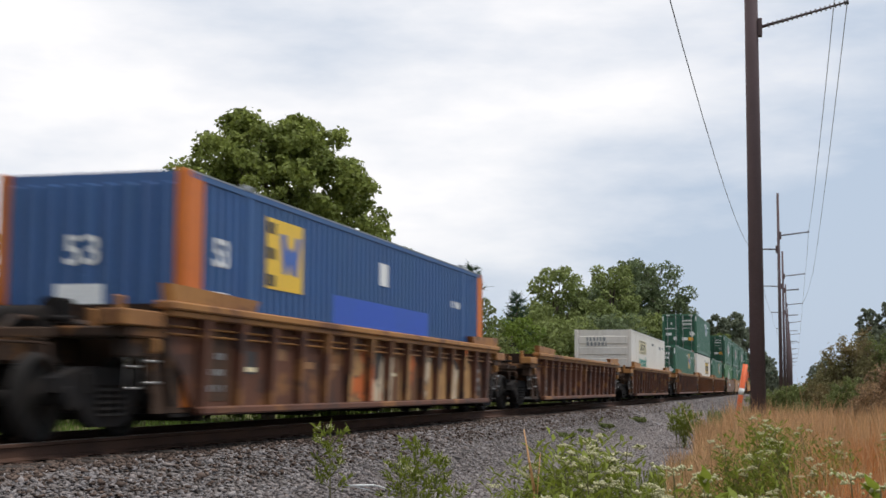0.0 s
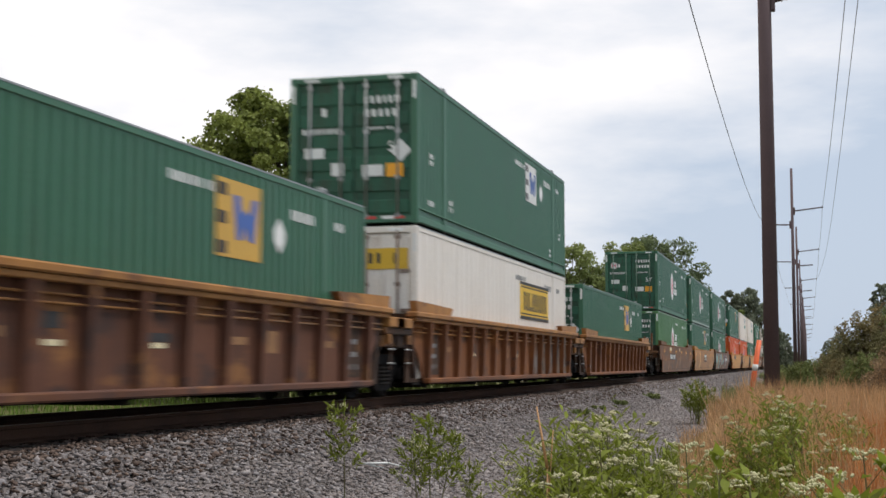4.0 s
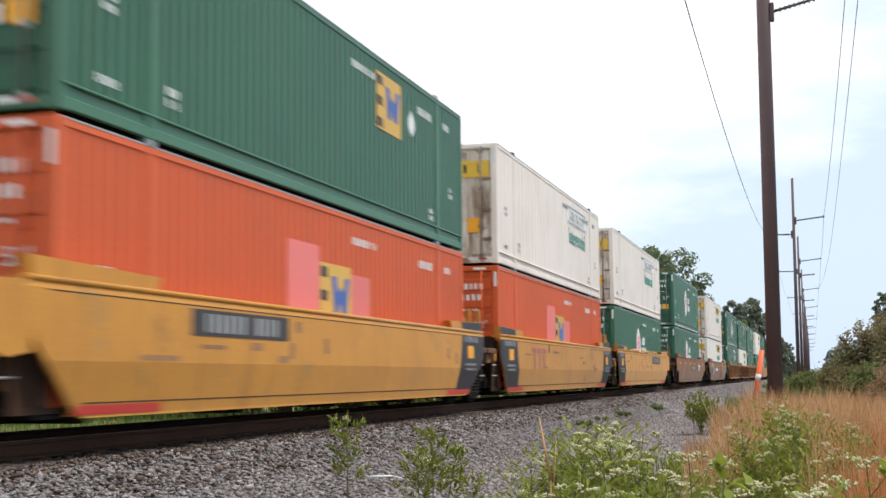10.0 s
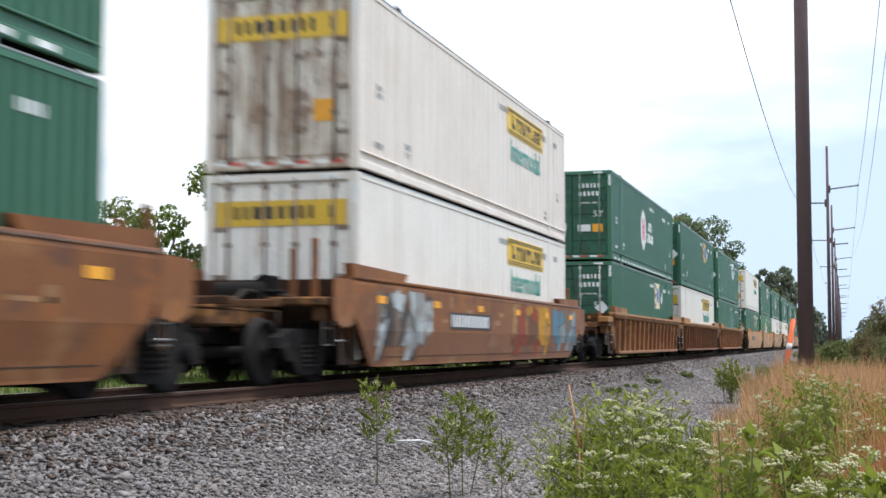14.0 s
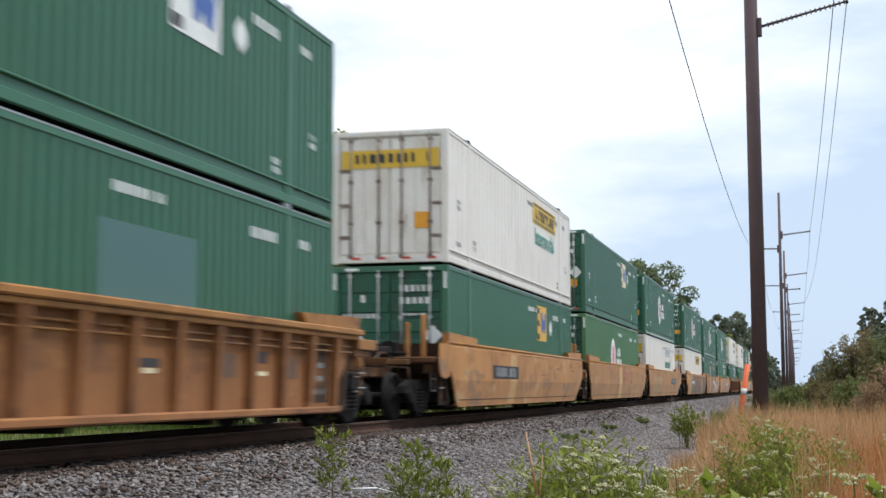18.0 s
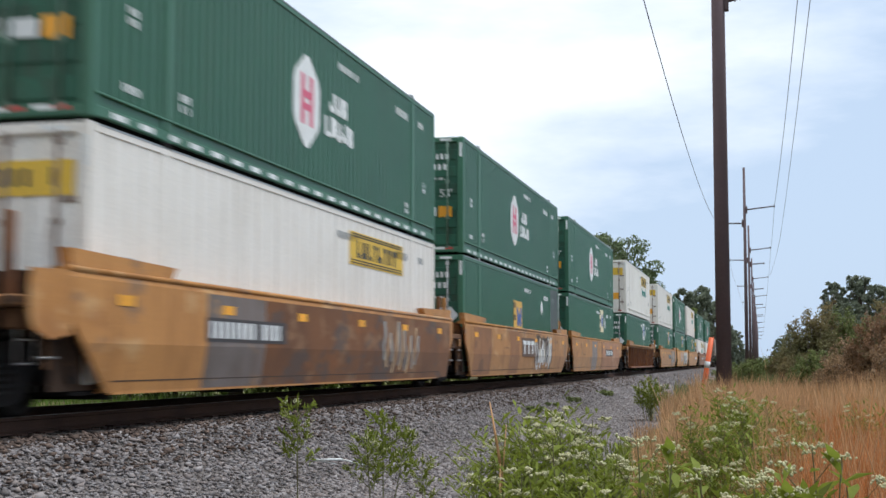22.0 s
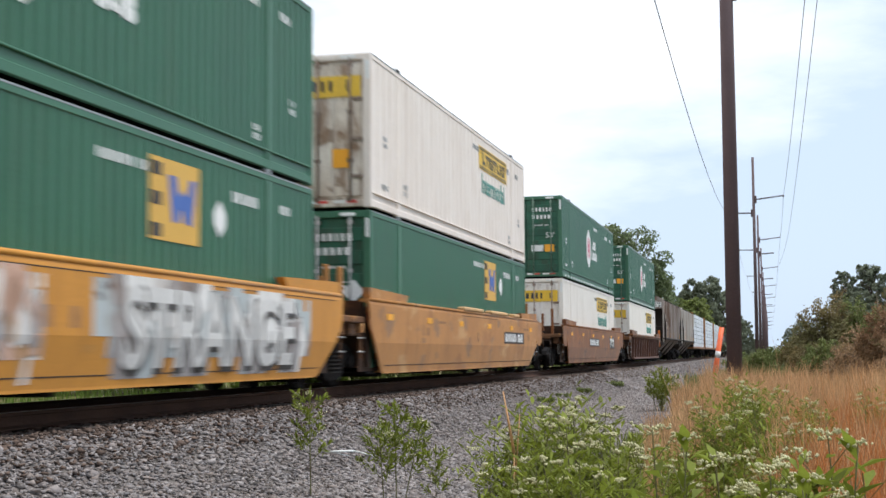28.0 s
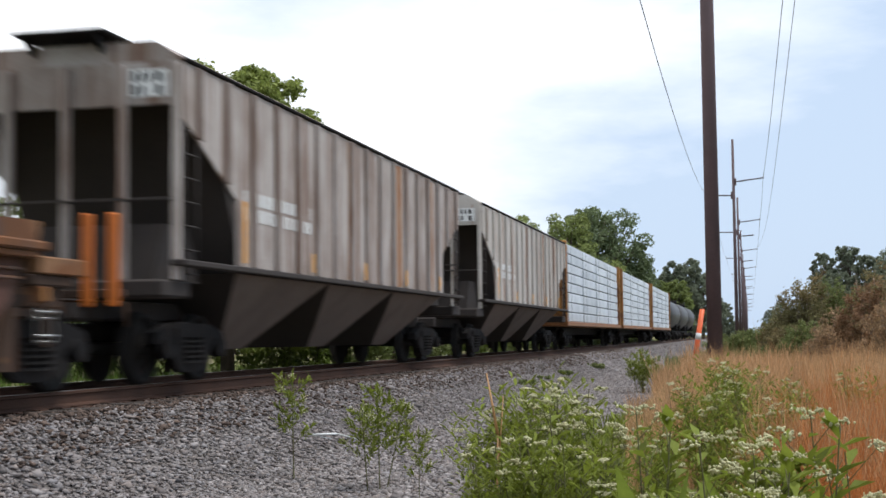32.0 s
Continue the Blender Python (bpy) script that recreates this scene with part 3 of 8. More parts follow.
def decal_emp(box, x, colour=None, y=2.9, z=2.13):
    panel = part("sign_panel", shared("sign_panel:emp%.1f" % y, colour or GOLD_MARK, lambda s: s.box(x, x + 0.006, y - 0.72, y + 0.72, z - 0.5, z + 0.5)), box, "square gold sign with blue and black shapes")
    part("sign_shape", shared("sign_shape:empb%.1f" % y, BLUE_MARK, lambda s: [plate_poly(s, x + 0.006, y + 0.12, z, [(-0.2, -0.27), (-0.02, -0.24), (0.06, -0.06), (0.15, -0.24), (0.36, -0.27), (0.5, 0.33), (0.3, 0.3), (0.22, 0.08), (0.08, 0.16), (-0.04, 0.06), (-0.1, 0.32), (-0.32, 0.31)], 0.005)]), panel)
    for k in (-0.38, 0.0, 0.36):
        part("sign_shape", shared("sign_shape:empk%.1f" % y, BLACK_MARK, lambda s: s.box(x + 0.006, x + 0.011, y - 0.68, y - 0.4, z - 0.08, z + 0.08)), panel, at=pose(0, 0, k))


def decal_diamond(box, x, y=4.3, z=2.05):
    part("diamond_plate", shared("diamond_plate", WHITE_MARK, lambda s: plate_poly(s, x, y, z, [(0, 0.25), (0.2, 0.07), (0.2, -0.07), (0, -0.25), (-0.2, -0.07), (-0.2, 0.07)])), box, "white placard")


def decal_truck_line(box, x, style):
    if style == "big":
        y0, y1, z0, z1, colour = 1.4, 5.25, 1.44, 2.4, YELLOW_MARK
    elif style == "fore":
        y0, y1, z0, z1, colour = -5.0, -1.8, 1.88, 2.52, CREAM_MARK
    else:
        y0, y1, z0, z1, colour = 1.6, 5.3, 2.0, 2.6, (WHITE_MARK if style == "grey" else YELLOW_MARK)
    panel = part("sign_panel", shared("sign_panel:tl" + style, colour, lambda s: s.box(x, x + 0.006, y0, y1, z0, z1)), box,
                 "white sign with grey shapes" if style == "grey" else "yellow sign with black shapes")
    rng = random.Random(len(style))

    def marks(s):
        a = y0 + 0.45
        while a < y1 - 0.5:
            w = rng.uniform(0.2, 0.34)
            lo, hi, k = z0 + 0.24 * (z1 - z0), z0 + 0.74 * (z1 - z0), rng.randrange(4)
            t = 0.36 * w
            form = [[(0, lo), (w, lo), (w, lo + t), (t, lo + t), (t, hi), (0, hi)], [(0, lo), (t, lo), (t, hi - t), (w - t, hi - t), (w - t, lo), (w, lo), (w, hi), (0, hi)],
                    [(w / 2 - t / 2, lo), (w / 2 + t / 2, lo), (w / 2 + t / 2, hi - t), (w, hi - t), (w, hi), (0, hi), (0, hi - t), (w / 2 - t / 2, hi - t)], [(0, lo), (w, lo), (w, hi), (w - t, hi), (w - t, lo + t), (t, lo + t), (t, hi), (0, hi)]][k]
            s.bar([(a + u, v) for u, v in form], x + 0.006, x + 0.011, "x")
            a += w + 0.1
        for k in (0.05, 0.13, 0.85, 0.92):
            s.box(x + 0.006, x + 0.011, y0 + 0.12, y1 - 0.12, z0 + k * (z1 - z0), z0 + (k + 0.035) * (z1 - z0))
    part("sign_shape", shared("sign_shape:tl" + style, GREY_MARK if style == "grey" else BLACK_MARK, marks), panel)
    if style == "big":
        part("sign_border", shared("sign_border", BLACK_MARK, lambda s: [s.box(x + 0.0065, x + 0.012, y0, y1, z0, z0 + 0.07), s.box(x + 0.0065, x + 0.012, y0, y1, z1 - 0.07, z1)]), panel)
    elif style != "bare":
        part("lettering", word("intermodal", "Intermodal", 0.5, TEAL_MARK, 0.006, 0.012), box, "green lettering", pose(x + 0.004, (y0 + y1) / 2, z0 - 0.58))


def container(style, paint_mat, place, z, label, tape=False, tl="yellow", patch=None, doors=True, mid=False, rear_panel=False):
    """A 53-foot container. place: of its leading end along the train."""
    c = thing("container", label, "container", "containers on the train")
    hl, hw, h = L53 / 2, W53 / 2, H53
    smooth = style == "white"
    key = "s" if smooth else "r"
    pitch, depth = (0.42, 0.025) if smooth else (0.25, 0.022) if style == "orange" else (0.25, 0.06)
    part("side_wall", shared("side_wall:%s%.3f+" % (key, depth), paint_mat, lambda s: ribbed_wall(s, hw - 0.012, -hl + 0.12, hl - 0.12, 0.29, h - 0.1, pitch, depth, 0.9 if smooth else 0.66)), c)
    part("side_wall", shared("side_wall:" + key + "-", paint_mat, lambda s: s.box(-hw + 0.012, -hw + 0.04, -hl + 0.12, hl - 0.12, 0.16, h - 0.1)), c)
    part("roof", shared("roof", paint_mat, lambda s: [s.box(-hw + 0.05, hw - 0.05, -hl + 0.1, hl - 0.1, h - 0.05, h - 0.02)]
         + [s.box(-hw + 0.1, hw - 0.1, -hl + 0.5 + i * 0.6, -hl + 0.56 + i * 0.6, h - 0.02, h - 0.008) for i in range(26)]), c)
    part("floor_pan", shared("floor_pan", STEEL_DARK, lambda s: s.box(-hw + 0.06, hw - 0.06, -hl + 0.1, hl - 0.1, 0.05, 0.15)), c)
    for k in (1, -1):
        part("top_rail", shared("top_rail:%d" % k, paint_mat, lambda s: s.block(k * hw - 0.06, k * hw + 0.0 if k > 0 else k * hw + 0.06, -hl + 0.1, hl - 0.1, h - 0.11, h - 0.01, 0.012)
             if k > 0 else s.block(-hw, -hw + 0.06, -hl + 0.1, hl - 0.1, h - 0.11, h - 0.01, 0.012)), c)
        part("bottom_rail", shared("bottom_rail:%d" % k, paint_mat, lambda s: [s.block(hw - 0.07, hw - 0.002, -hl + 0.1, hl - 0.1, 0.02, 0.15, 0.012), s.block(hw - 0.06, hw + 0.012, -hl + 0.1, hl - 0.1, 0.27, 0.3, 0.008), s.box(hw - 0.06, hw - 0.03, -hl + 0.1, hl - 0.1, 0.15, 0.27)] if k > 0
             else s.block(-hw + 0.004, -hw + 0.07, -hl + 0.1, hl - 0.1, 0.02, 0.17, 0.012)), c)
    part("worn_edge", shared("worn_edge", RODS, lambda s: s.box(hw - 0.045, hw + 0.004, -hl + 0.1, hl - 0.1, h - 0.028, h - 0.006)), c, "pale worn upper edge")
    post = POST_ORANGE if style == "blue" else paint_mat
    wide = 0.5 if style == "blue" else 0.15
    for sx in (1, -1):
        for sy in (1, -1):
            part("corner_post", shared("corner_post:%d%d%.1f" % (sx, sy, wide), post, lambda s: s.block(min(sx * hw, sx * (hw - 0.15)), max(sx * hw, sx * (hw - 0.15)),
                 min(sy * hl, sy * (hl - wide)), max(sy * hl, sy * (hl - wide)), 0.0, h, 0.012)), c, "orange corner post" if style == "blue" else "")
            part("stacking_post", shared("stacking_post:%d%d" % (sx, sy), paint_mat, lambda s: s.block(min(sx * (hw + 0.004), sx * (hw - 0.09)), max(sx * (hw + 0.004), sx * (hw - 0.09)),
                 sy * 6.096 - 0.09, sy * 6.096 + 0.09, 0.0, h + 0.002, 0.01)), c)
            part("corner_casting", shared("corner_casting:%d%d" % (sx, sy), RODS if style != "white" else STEEL_DARK, lambda s: s.block(min(sx * (hw + 0.006), sx * (hw - 0.1)), max(sx * (hw + 0.006), sx * (hw - 0.1)),
                 sy * 6.096 - 0.09, sy * 6.096 + 0.09, h - 0.02, h + 0.06, 0.01)), c)
    part("end_wall", shared("end_wall:" + key, paint_mat, lambda s: s.box(-hw + 0.15, hw - 0.15, hl - 0.09, hl - 0.03, 0.05, h - 0.03)), c)
    fy = -hl + 0.03
    if doors:
        part("door_header", shared("door_header", paint_mat, lambda s: s.block(-hw + 0.151, hw - 0.151, -hl + 0.001, -hl + 0.14, h - 0.13, h - 0.004, 0.012)), c)
        part("door_sill", shared("door_sill", (HEAVY_STAIN if paint_mat is DIRTY_WHITE else STAINED_WHITE) if smooth else paint_mat, lambda s: s.block(-hw + 0.151, hw - 0.151, -hl + 0.001, -hl + 0.14, 0.02, 0.15, 0.012)), c)
        for k in (0, 1):
            x0, x1 = (-hw + 0.155, -0.008) if k == 0 else (0.008, hw - 0.155)
            door_mat = (HEAVY_STAIN if paint_mat is DIRTY_WHITE else STAINED_WHITE) if smooth else GRIMY_GREEN if style in ("hub", "emp", "plain") else paint_mat
            d = part("door", shared("door:%s%d" % (key, k), door_mat, lambda s: s.box(x0, x1, fy + 0.03, fy + 0.06, 0.16, h - 0.14)), c)
            if smooth:
                for i in range(2):
                    part("door_panel", shared("door_panel:w%d" % k, door_mat, lambda s: s.block(x0 + 0.03, (x0 + x1) / 2 - 0.02, fy + 0.006, fy + 0.0305, 0.22, h - 0.2, 0.012)), d, at=pose(i * ((x1 - x0) / 2 - 0.01), 0, 0))
                for zz in (0.55, 1.25, 2.0):
                    part("hinge", shared("hinge:%d" % k, RUSTY_ROD, lambda s: s.block(*((x0 - 0.02, x0 + 0.2) if k == 0 else (x1 - 0.2, x1 + 0.02)), fy - 0.02, fy + 0.012, 0, 0.07, 0.006)), d, "rusty door hinge", pose(0, 0, zz))
            else:
                pan = shared("door_panel:%d" % k, door_mat, lambda s: s.block(x0 + 0.02, x1 - 0.02, fy + 0.002, fy + 0.0305, 0.2, 0.46, 0.012))
                for i in range(6):
                    part("door_panel", pan, d, at=pose(0, 0, i * 0.425))
            for j in (0.22, 0.78):
                xr = x0 + (x1 - x0) * j
                part("lock_rod", shared("lock_rod:%.2f" % xr, RODS if style == "emp" else RUSTY_ROD if smooth else GREEN_ROD if style == "hub" else paint_mat, lambda s: [s.tube((xr, fy - 0.02, 0.1), (xr, fy - 0.02, h - 0.08), 0.022, 6)]
                     + [s.box(xr - 0.05, xr + 0.05, fy - 0.035, fy + 0.02, zz, zz + 0.07) for zz in (0.12, 0.85, 1.75, 2.65)]), d, "door lock rod with brackets")
        red, pale = shared("reflector_tape", RED_TAPE, lambda s: s.box(0, 0.2, -hl - 0.004, -hl + 0.002, 0.09, 0.14)), shared("reflector_tape:w", WHITE_MARK, lambda s: s.box(0, 0.24, -hl - 0.0045, -hl + 0.0015, 0.085, 0.145))
        for i in range(4):
            part("reflector_tape", red, c, at=pose(-0.85 + i * 0.56, 0, 0))
            part("reflector_tape", pale, c, at=pose(-1.1 + i * 0.56, 0, 0))
        mk1 = shared("top_marker", WHITE_MARK, lambda s: s.box(-0.15, 0.15, -hl - 0.005, -hl + 0.001, h - 0.1, h - 0.04))
        mk2 = shared("post_marker", WHITE_MARK, lambda s: s.box(-0.035, 0.035, -hl - 0.005, -hl + 0.001, h - 0.5, h - 0.15))
        for i in (1, -1):
            part("top_marker", mk1, c, at=pose(i * 0.85, 0, 0))
            part("post_marker", mk2, c, at=pose(i * (hw - 0.065), 0, 0))
        if smooth:
            bann = part("banner", shared("banner", YELLOW_MARK, lambda s: s.box(-1.1, 1.1, fy - 0.012, fy - 0.004, h - 0.82, h - 0.42)), c, "yellow banner with black shapes")
            part("banner_mark", shared("banner_mark", BLACK_MARK, lambda s: end_bars(s, fy - 0.012, -0.95, h - 0.51, 1, 0.2, 0, 8, 1.8)), bann)
            part("warning_label", shared("warning_label:w", AMBER_MARK, lambda s: [s.box(0.55, 0.9, fy - 0.008, fy - 0.001, 0.75, 1.1)]), c, "amber warning label")
        else:
            part("number_mark", shared("number_mark:end", WHITE_MARK, lambda s: [end_bars(s, fy + 0.001, 0.22, h - 0.42, 2, 0.14, 0.12, 3, 0.7), end_bars(s, fy + 0.001, 0.3, h - 1.02, 1, 0.05, 0.04, 4, 0.5),
                 s.box(0.18, 0.6, fy - 0.006, fy + 0.001, 0.92, 1.14), s.box(-1.0, -0.6, fy - 0.006, fy + 0.001, 1.3, 1.5), s.box(-0.45, -0.2, fy - 0.006, fy + 0.001, 0.95, 1.2),
                 end_bars(s, fy + 0.001, -0.65, h - 0.62, 1, 0.16, 0, 5, 0.45), end_bars(s, fy + 0.001, -1.05, h - 1.02, 1, 0.1, 0.05, 6, 0.8)]), c, "white number lettering")
            part("lettering", word("53", "53'", 0.2, WHITE_MARK, 0.004), c, "white length number", pose(0.85, fy - 0.001, h - 1.5, 0, 0, -90))
            part("warning_label", shared("warning_label:g", AMBER_MARK, lambda s: s.box(0.66, 1.0, fy - 0.007, fy + 0.001, 0.9, 1.16)), c, "amber warning label")
            if style in ("emp", "plain"):
                part("diamond_plate", shared("diamond_plate:end", WHITE_MARK, lambda s: s.bar([(0.95, 1.62), (1.17, 1.4), (0.95, 1.18), (0.73, 1.4)], fy - 0.016, fy - 0.008, "y")), c, "white diamond placard")
            elif style == "hub":
                disc = part("round_emblem", shared("round_emblem", WHITE_MARK, lambda s: s.tube((-0.85, fy - 0.006, 2.2), (-0.85, fy + 0.001, 2.2), 0.17, 12)), c, "round white emblem")
                part("emblem_bars", shared("emblem_bars", PINK_MARK, lambda s: [s.box(-0.95, -0.915, fy - 0.009, fy - 0.005, 2.1, 2.3), s.box(-0.785, -0.75, fy - 0.009, fy - 0.005, 2.1, 2.3), s.box(-0.915, -0.785, fy - 0.009, fy - 0.005, 2.18, 2.22)]), disc, "red bars")
    else:
        part("front_wall", shared("front_wall:" + key, paint_mat, lambda s: s.box(-hw + 0.14, hw - 0.14, -hl + 0.06, -hl + 0.1, 0.02, h - 0.01)), c)
        pan = shared("front_panel", paint_mat, lambda s: s.block(-hw + 0.2, hw - 0.2, -hl + 0.02, -hl + 0.0605, 0.25, 0.6, 0.02))
        if style == "blue":
            pan = shared("front_panel:v", paint_mat, lambda s: s.block(-0.085, 0.085, -hl + 0.02, -hl + 0.0605, 0.2, h - 0.15, 0.02))
            for i in range(9):
                part("front_panel", pan, c, at=pose(-1.04 + i * 0.26, 0, 0))
        else:
            for i in range(5):
                part("front_panel", pan, c, at=pose(0, 0, i * 0.5))
        part("number_mark", shared("number_mark:front", WHITE_MARK if style == "blue" else GREY_MARK, lambda s: s.box(-0.45, 0.2, -hl + 0.008, -hl + 0.018, 1.05, 1.5) if style == "blue" else end_bars(s, -hl + 0.018, -0.75, h - 0.35, 2, 0.17, 0.05, 3, 0.9)), c, "lettering on the end wall")
    # marks on the side that is seen
    x = hw - 0.010
    if style != "blue":
        part("number_mark", shared("number_mark:side" + key, WHITE_MARK if not smooth else GREY_MARK, lambda s: [bars(s, x, 0.9, h - 0.36, 1, 0.12, 0, 11, 1.2), bars(s, x, 4.75, h - 0.42, 1, 0.15, 0.05, 12, 1.05),
             bars(s, x, 6.6, h - 0.42, 1, 0.13, 0.05, 13, 0.4), bars(s, x, 7.0, 1.2, 2, 0.09, 0.04, 14, 0.22), bars(s, x, -5.7, 0.7, 2, 0.1, 0.04, 15, 0.26), bars(s, x, 5.5, 0.6, 2, 0.09, 0.04, 16, 0.24),
             bars(s, x, -7.2, 1.45, 2, 0.09, 0.04, 17, 0.26), bars(s, x, -7.3, 0.52, 1, 0.1, 0.05, 18, 0.4)]), c, "small lettering")
    if style == "hub":
        decal_hub(c, x)
    elif style == "emp":
        decal_emp(c, x, patch, *((-0.3, 1.58) if mid else ()))
        decal_diamond(c, x)
    elif style == "white":
        decal_truck_line(c, x, tl)
    elif style == "orange":
        decal_emp(c, x, None, 0.08, 1.52)
        part("repaint_patch", shared("repaint_patch:o", PINK_PATCH, lambda s: s.box(x, x + 0.004, -1.95, -0.65, 0.5, 2.25)), c, "pink repainted patch")
        part("repaint_patch", shared("repaint_patch:o2", PINK_PATCH, lambda s: s.box(x, x + 0.004, 0.81, 1.75, 0.5, 1.92)), c, "pink repainted patch")
    elif style == "blue":
        decal_emp(c, x, YELLOW_MARK, -4.75, 2.12)
        part("number_mark", shared("number_mark:blue", WHITE_MARK, lambda s: [s.box(x, x + 0.006, -7.3, -6.75, 0.95, 1.45), s.box(x, x + 0.006, -0.1, 0.4, 2.05, 2.45),
             bars(s, x, 5.1, 2.1, 1, 0.14, 0.05, 22, 1.1)]), c, "white lettering")
        part("lettering", word("53s", "53", 0.36, WHITE_MARK, 0.006, 0.01), c, "white length number", pose(x + 0.003, -7.0, 1.78))
        part("lettering", word("53s", "53", 0.36, WHITE_MARK, 0.006, 0.01), c, "white length number", pose(-0.1, -hl + 0.012, 1.75, 0, 0, -90))
        part("repaint_patch", shared("repaint_patch:b", LIGHT_BLUE, lambda s: s.box(x, x + 0.004, -2.6, 3.2, 0.35, 1.72)), c, "bright blue repainted patch")
    if rear_panel:
        part("repair_panel", shared("repair_panel", BARE_PANEL, lambda s: [s.box(hw - 0.03, hw - 0.008, 6.2, hl - 0.16, 0.31, h - 0.12)] + [s.block(hw - 0.01, hw + 0.004, 6.23 + i * 0.25, 6.36 + i * 0.25, 0.33, h - 0.14, 0.004) for i in range(7)]), c, "bare grey repair panel")
    if patch is DULL_GREEN:
        part("repaint_patch", shared("repaint_patch:g", DULL_GREEN, lambda s: s.box(x, x + 0.004, 0.6, 3.0, 0.5, 2.1)), c, "dull repainted patch")
    if tape:
        for i in range(21):
            part("reflector_strip", shared("reflector_strip", WHITE_MARK, lambda s: s.box(hw - 0.003, hw + 0.003, 0, 0.35, 0.05, 0.12)), c, "" if i else "white reflector strip", pose(0, -hl + 0.5 + i * 0.72, 0))
    MOVERS.append((c, place + hl, z))
    return c


def wheel_pair(s):
    r = 0.457
    for k in (1, -1):
        xo = k * 0.72
        prof = [(0.0, r + 0.025), (0.03, r + 0.025), (0.045, r), (0.135, r - 0.006), (0.135, r - 0.06), (0.09, r - 0.075), (0.075, 0.16), (0.11, 0.13), (0.11, 0.0)]
        n = 24
        v, f = [], []
        for d, q in prof:
            v += [(xo + k * (d - 0.04), q * math.cos(2 * math.pi * i / n), q * math.sin(2 * math.pi * i / n)) for i in range(n)]
        for j in range(len(prof) - 1):
            f += [(j * n + i, j * n + (i + 1) % n, (j + 1) * n + (i + 1) % n, (j + 1) * n + i) for i in range(n)]
        s.add(v, f, True)
        s.add([(xo - k * 0.04, q * math.cos(2 * math.pi * i / n), q * math.sin(2 * math.pi * i / n)) for q in (r + 0.025, 0.1) for i in range(n)],
              [(i, (i + 1) % n, n + (i + 1) % n, n + i) for i in range(n)])
        for i in range(4):
            a = i * math.pi / 2
            s.tube((xo + k * 0.045, 0.3 * math.cos(a), 0.3 * math.sin(a)), (xo + k * 0.055, 0.3 * math.cos(a), 0.3 * math.sin(a)), 0.04, 6)
    s.tube((-1.0, 0, 0), (1.0, 0, 0), 0.085, 10)


def side_frame(s):
    for k in (1, -1):
        x0, x1 = sorted((k * 0.93, k * 1.09))
        out = [(-1.15, 0.52), (-1.1, 0.66), (-0.6, 0.78), (0.6, 0.78), (1.1, 0.66), (1.15, 0.52), (0.72, 0.5), (0.45, 0.2), (0.3, 0.14), (-0.3, 0.14), (-0.45, 0.2), (-0.72, 0.5)]
        s.bar(out, x0, x1, "x")
        for e in (1, -1):
            s.tube((k * 1.02, e * 0.889, 0.457), (k * 1.17, e * 0.889, 0.457), 0.13, 12)


def spring(s):
    n = 9
    v = []
    for i in range(11):
        r = 0.078 if i % 2 == 0 else 0.055
        v += [(r * math.cos(2 * math.pi * j / n), r * math.sin(2 * math.pi * j / n), 0.26 + 0.034 * i) for j in range(n)]
    s.add(v, [(i * n + j, i * n + (j + 1) % n, (i + 1) * n + (j + 1) % n, (i + 1) * n + j) for i in range(10) for j in range(n)])


def truck(car, y, place, kind):
    t = part("truck", shared("truck", STEEL_DARK, lambda s: [side_frame(s), s.block(-1.0, 1.0, -0.2, 0.2, 0.55, 0.8, 0.03), s.tube((0, 0, 0.8), (0, 0, 0.95), 0.2, 12)]), car, "grimy cast steel truck, shade from the car body in its colour", pose(0, y, 0))
    for k in (1, -1):
        for n, yy in enumerate((-0.2, 0.0, 0.2)):
            part("coil_spring", shared("coil_spring", WHEEL, spring), t, at=pose(k * 1.1, yy, 0))
    for e in (1, -1):
        w = part("wheelset", shared("wheelset", WHEEL, wheel_pair), t, "steel wheels on an axle", pose(0, e * 0.889, 0.457))
        SPINNERS.append((w, place + y + e * 0.889, e * 0.889))
    if kind:
        part("brake_lever", shared("brake_lever", WHEEL, lambda s: s.block(1.1, 1.13, -0.55, -0.45, 0.5, 0.72, 0.008)), t, "grimy brake bracket")
    return t


def ladder(s, x, y, z0, z1, width, step=0.3):
    for e in (0, width):
        s.tube((x, y + e, z0), (x, y + e, z1), 0.018, 5)
    z = z0 + 0.08
    while z < z1:
        s.tube((x, y, z), (x, y + width, z), 0.014, 5)
        z += step


SIDE_TOP, SIDE_LOW, SIDE_HALF = 1.56, 0.24, 8.95
CREASE = 0.78


def side_x(z):
    """How far out the smooth side sheet stands at height z."""
    return 1.525 - 0.17 * max(0.0, CREASE - z)


def fold(me, lift):
    """Bends a flat marking over the crease of a smooth side. lift: the height of the marking's own zero."""
    bm = bmesh.new()
    bm.from_mesh(me)
    bmesh.ops.bisect_plane(bm, geom=bm.verts[:] + bm.edges[:] + bm.faces[:], plane_co=(0, 0, CREASE - lift), plane_no=(0, 0, 1))
    for v in bm.verts:
        v.co.x -= 0.17 * max(0.0, CREASE - lift - v.co.z)
    bm.to_mesh(me)
    bm.free()
    return me


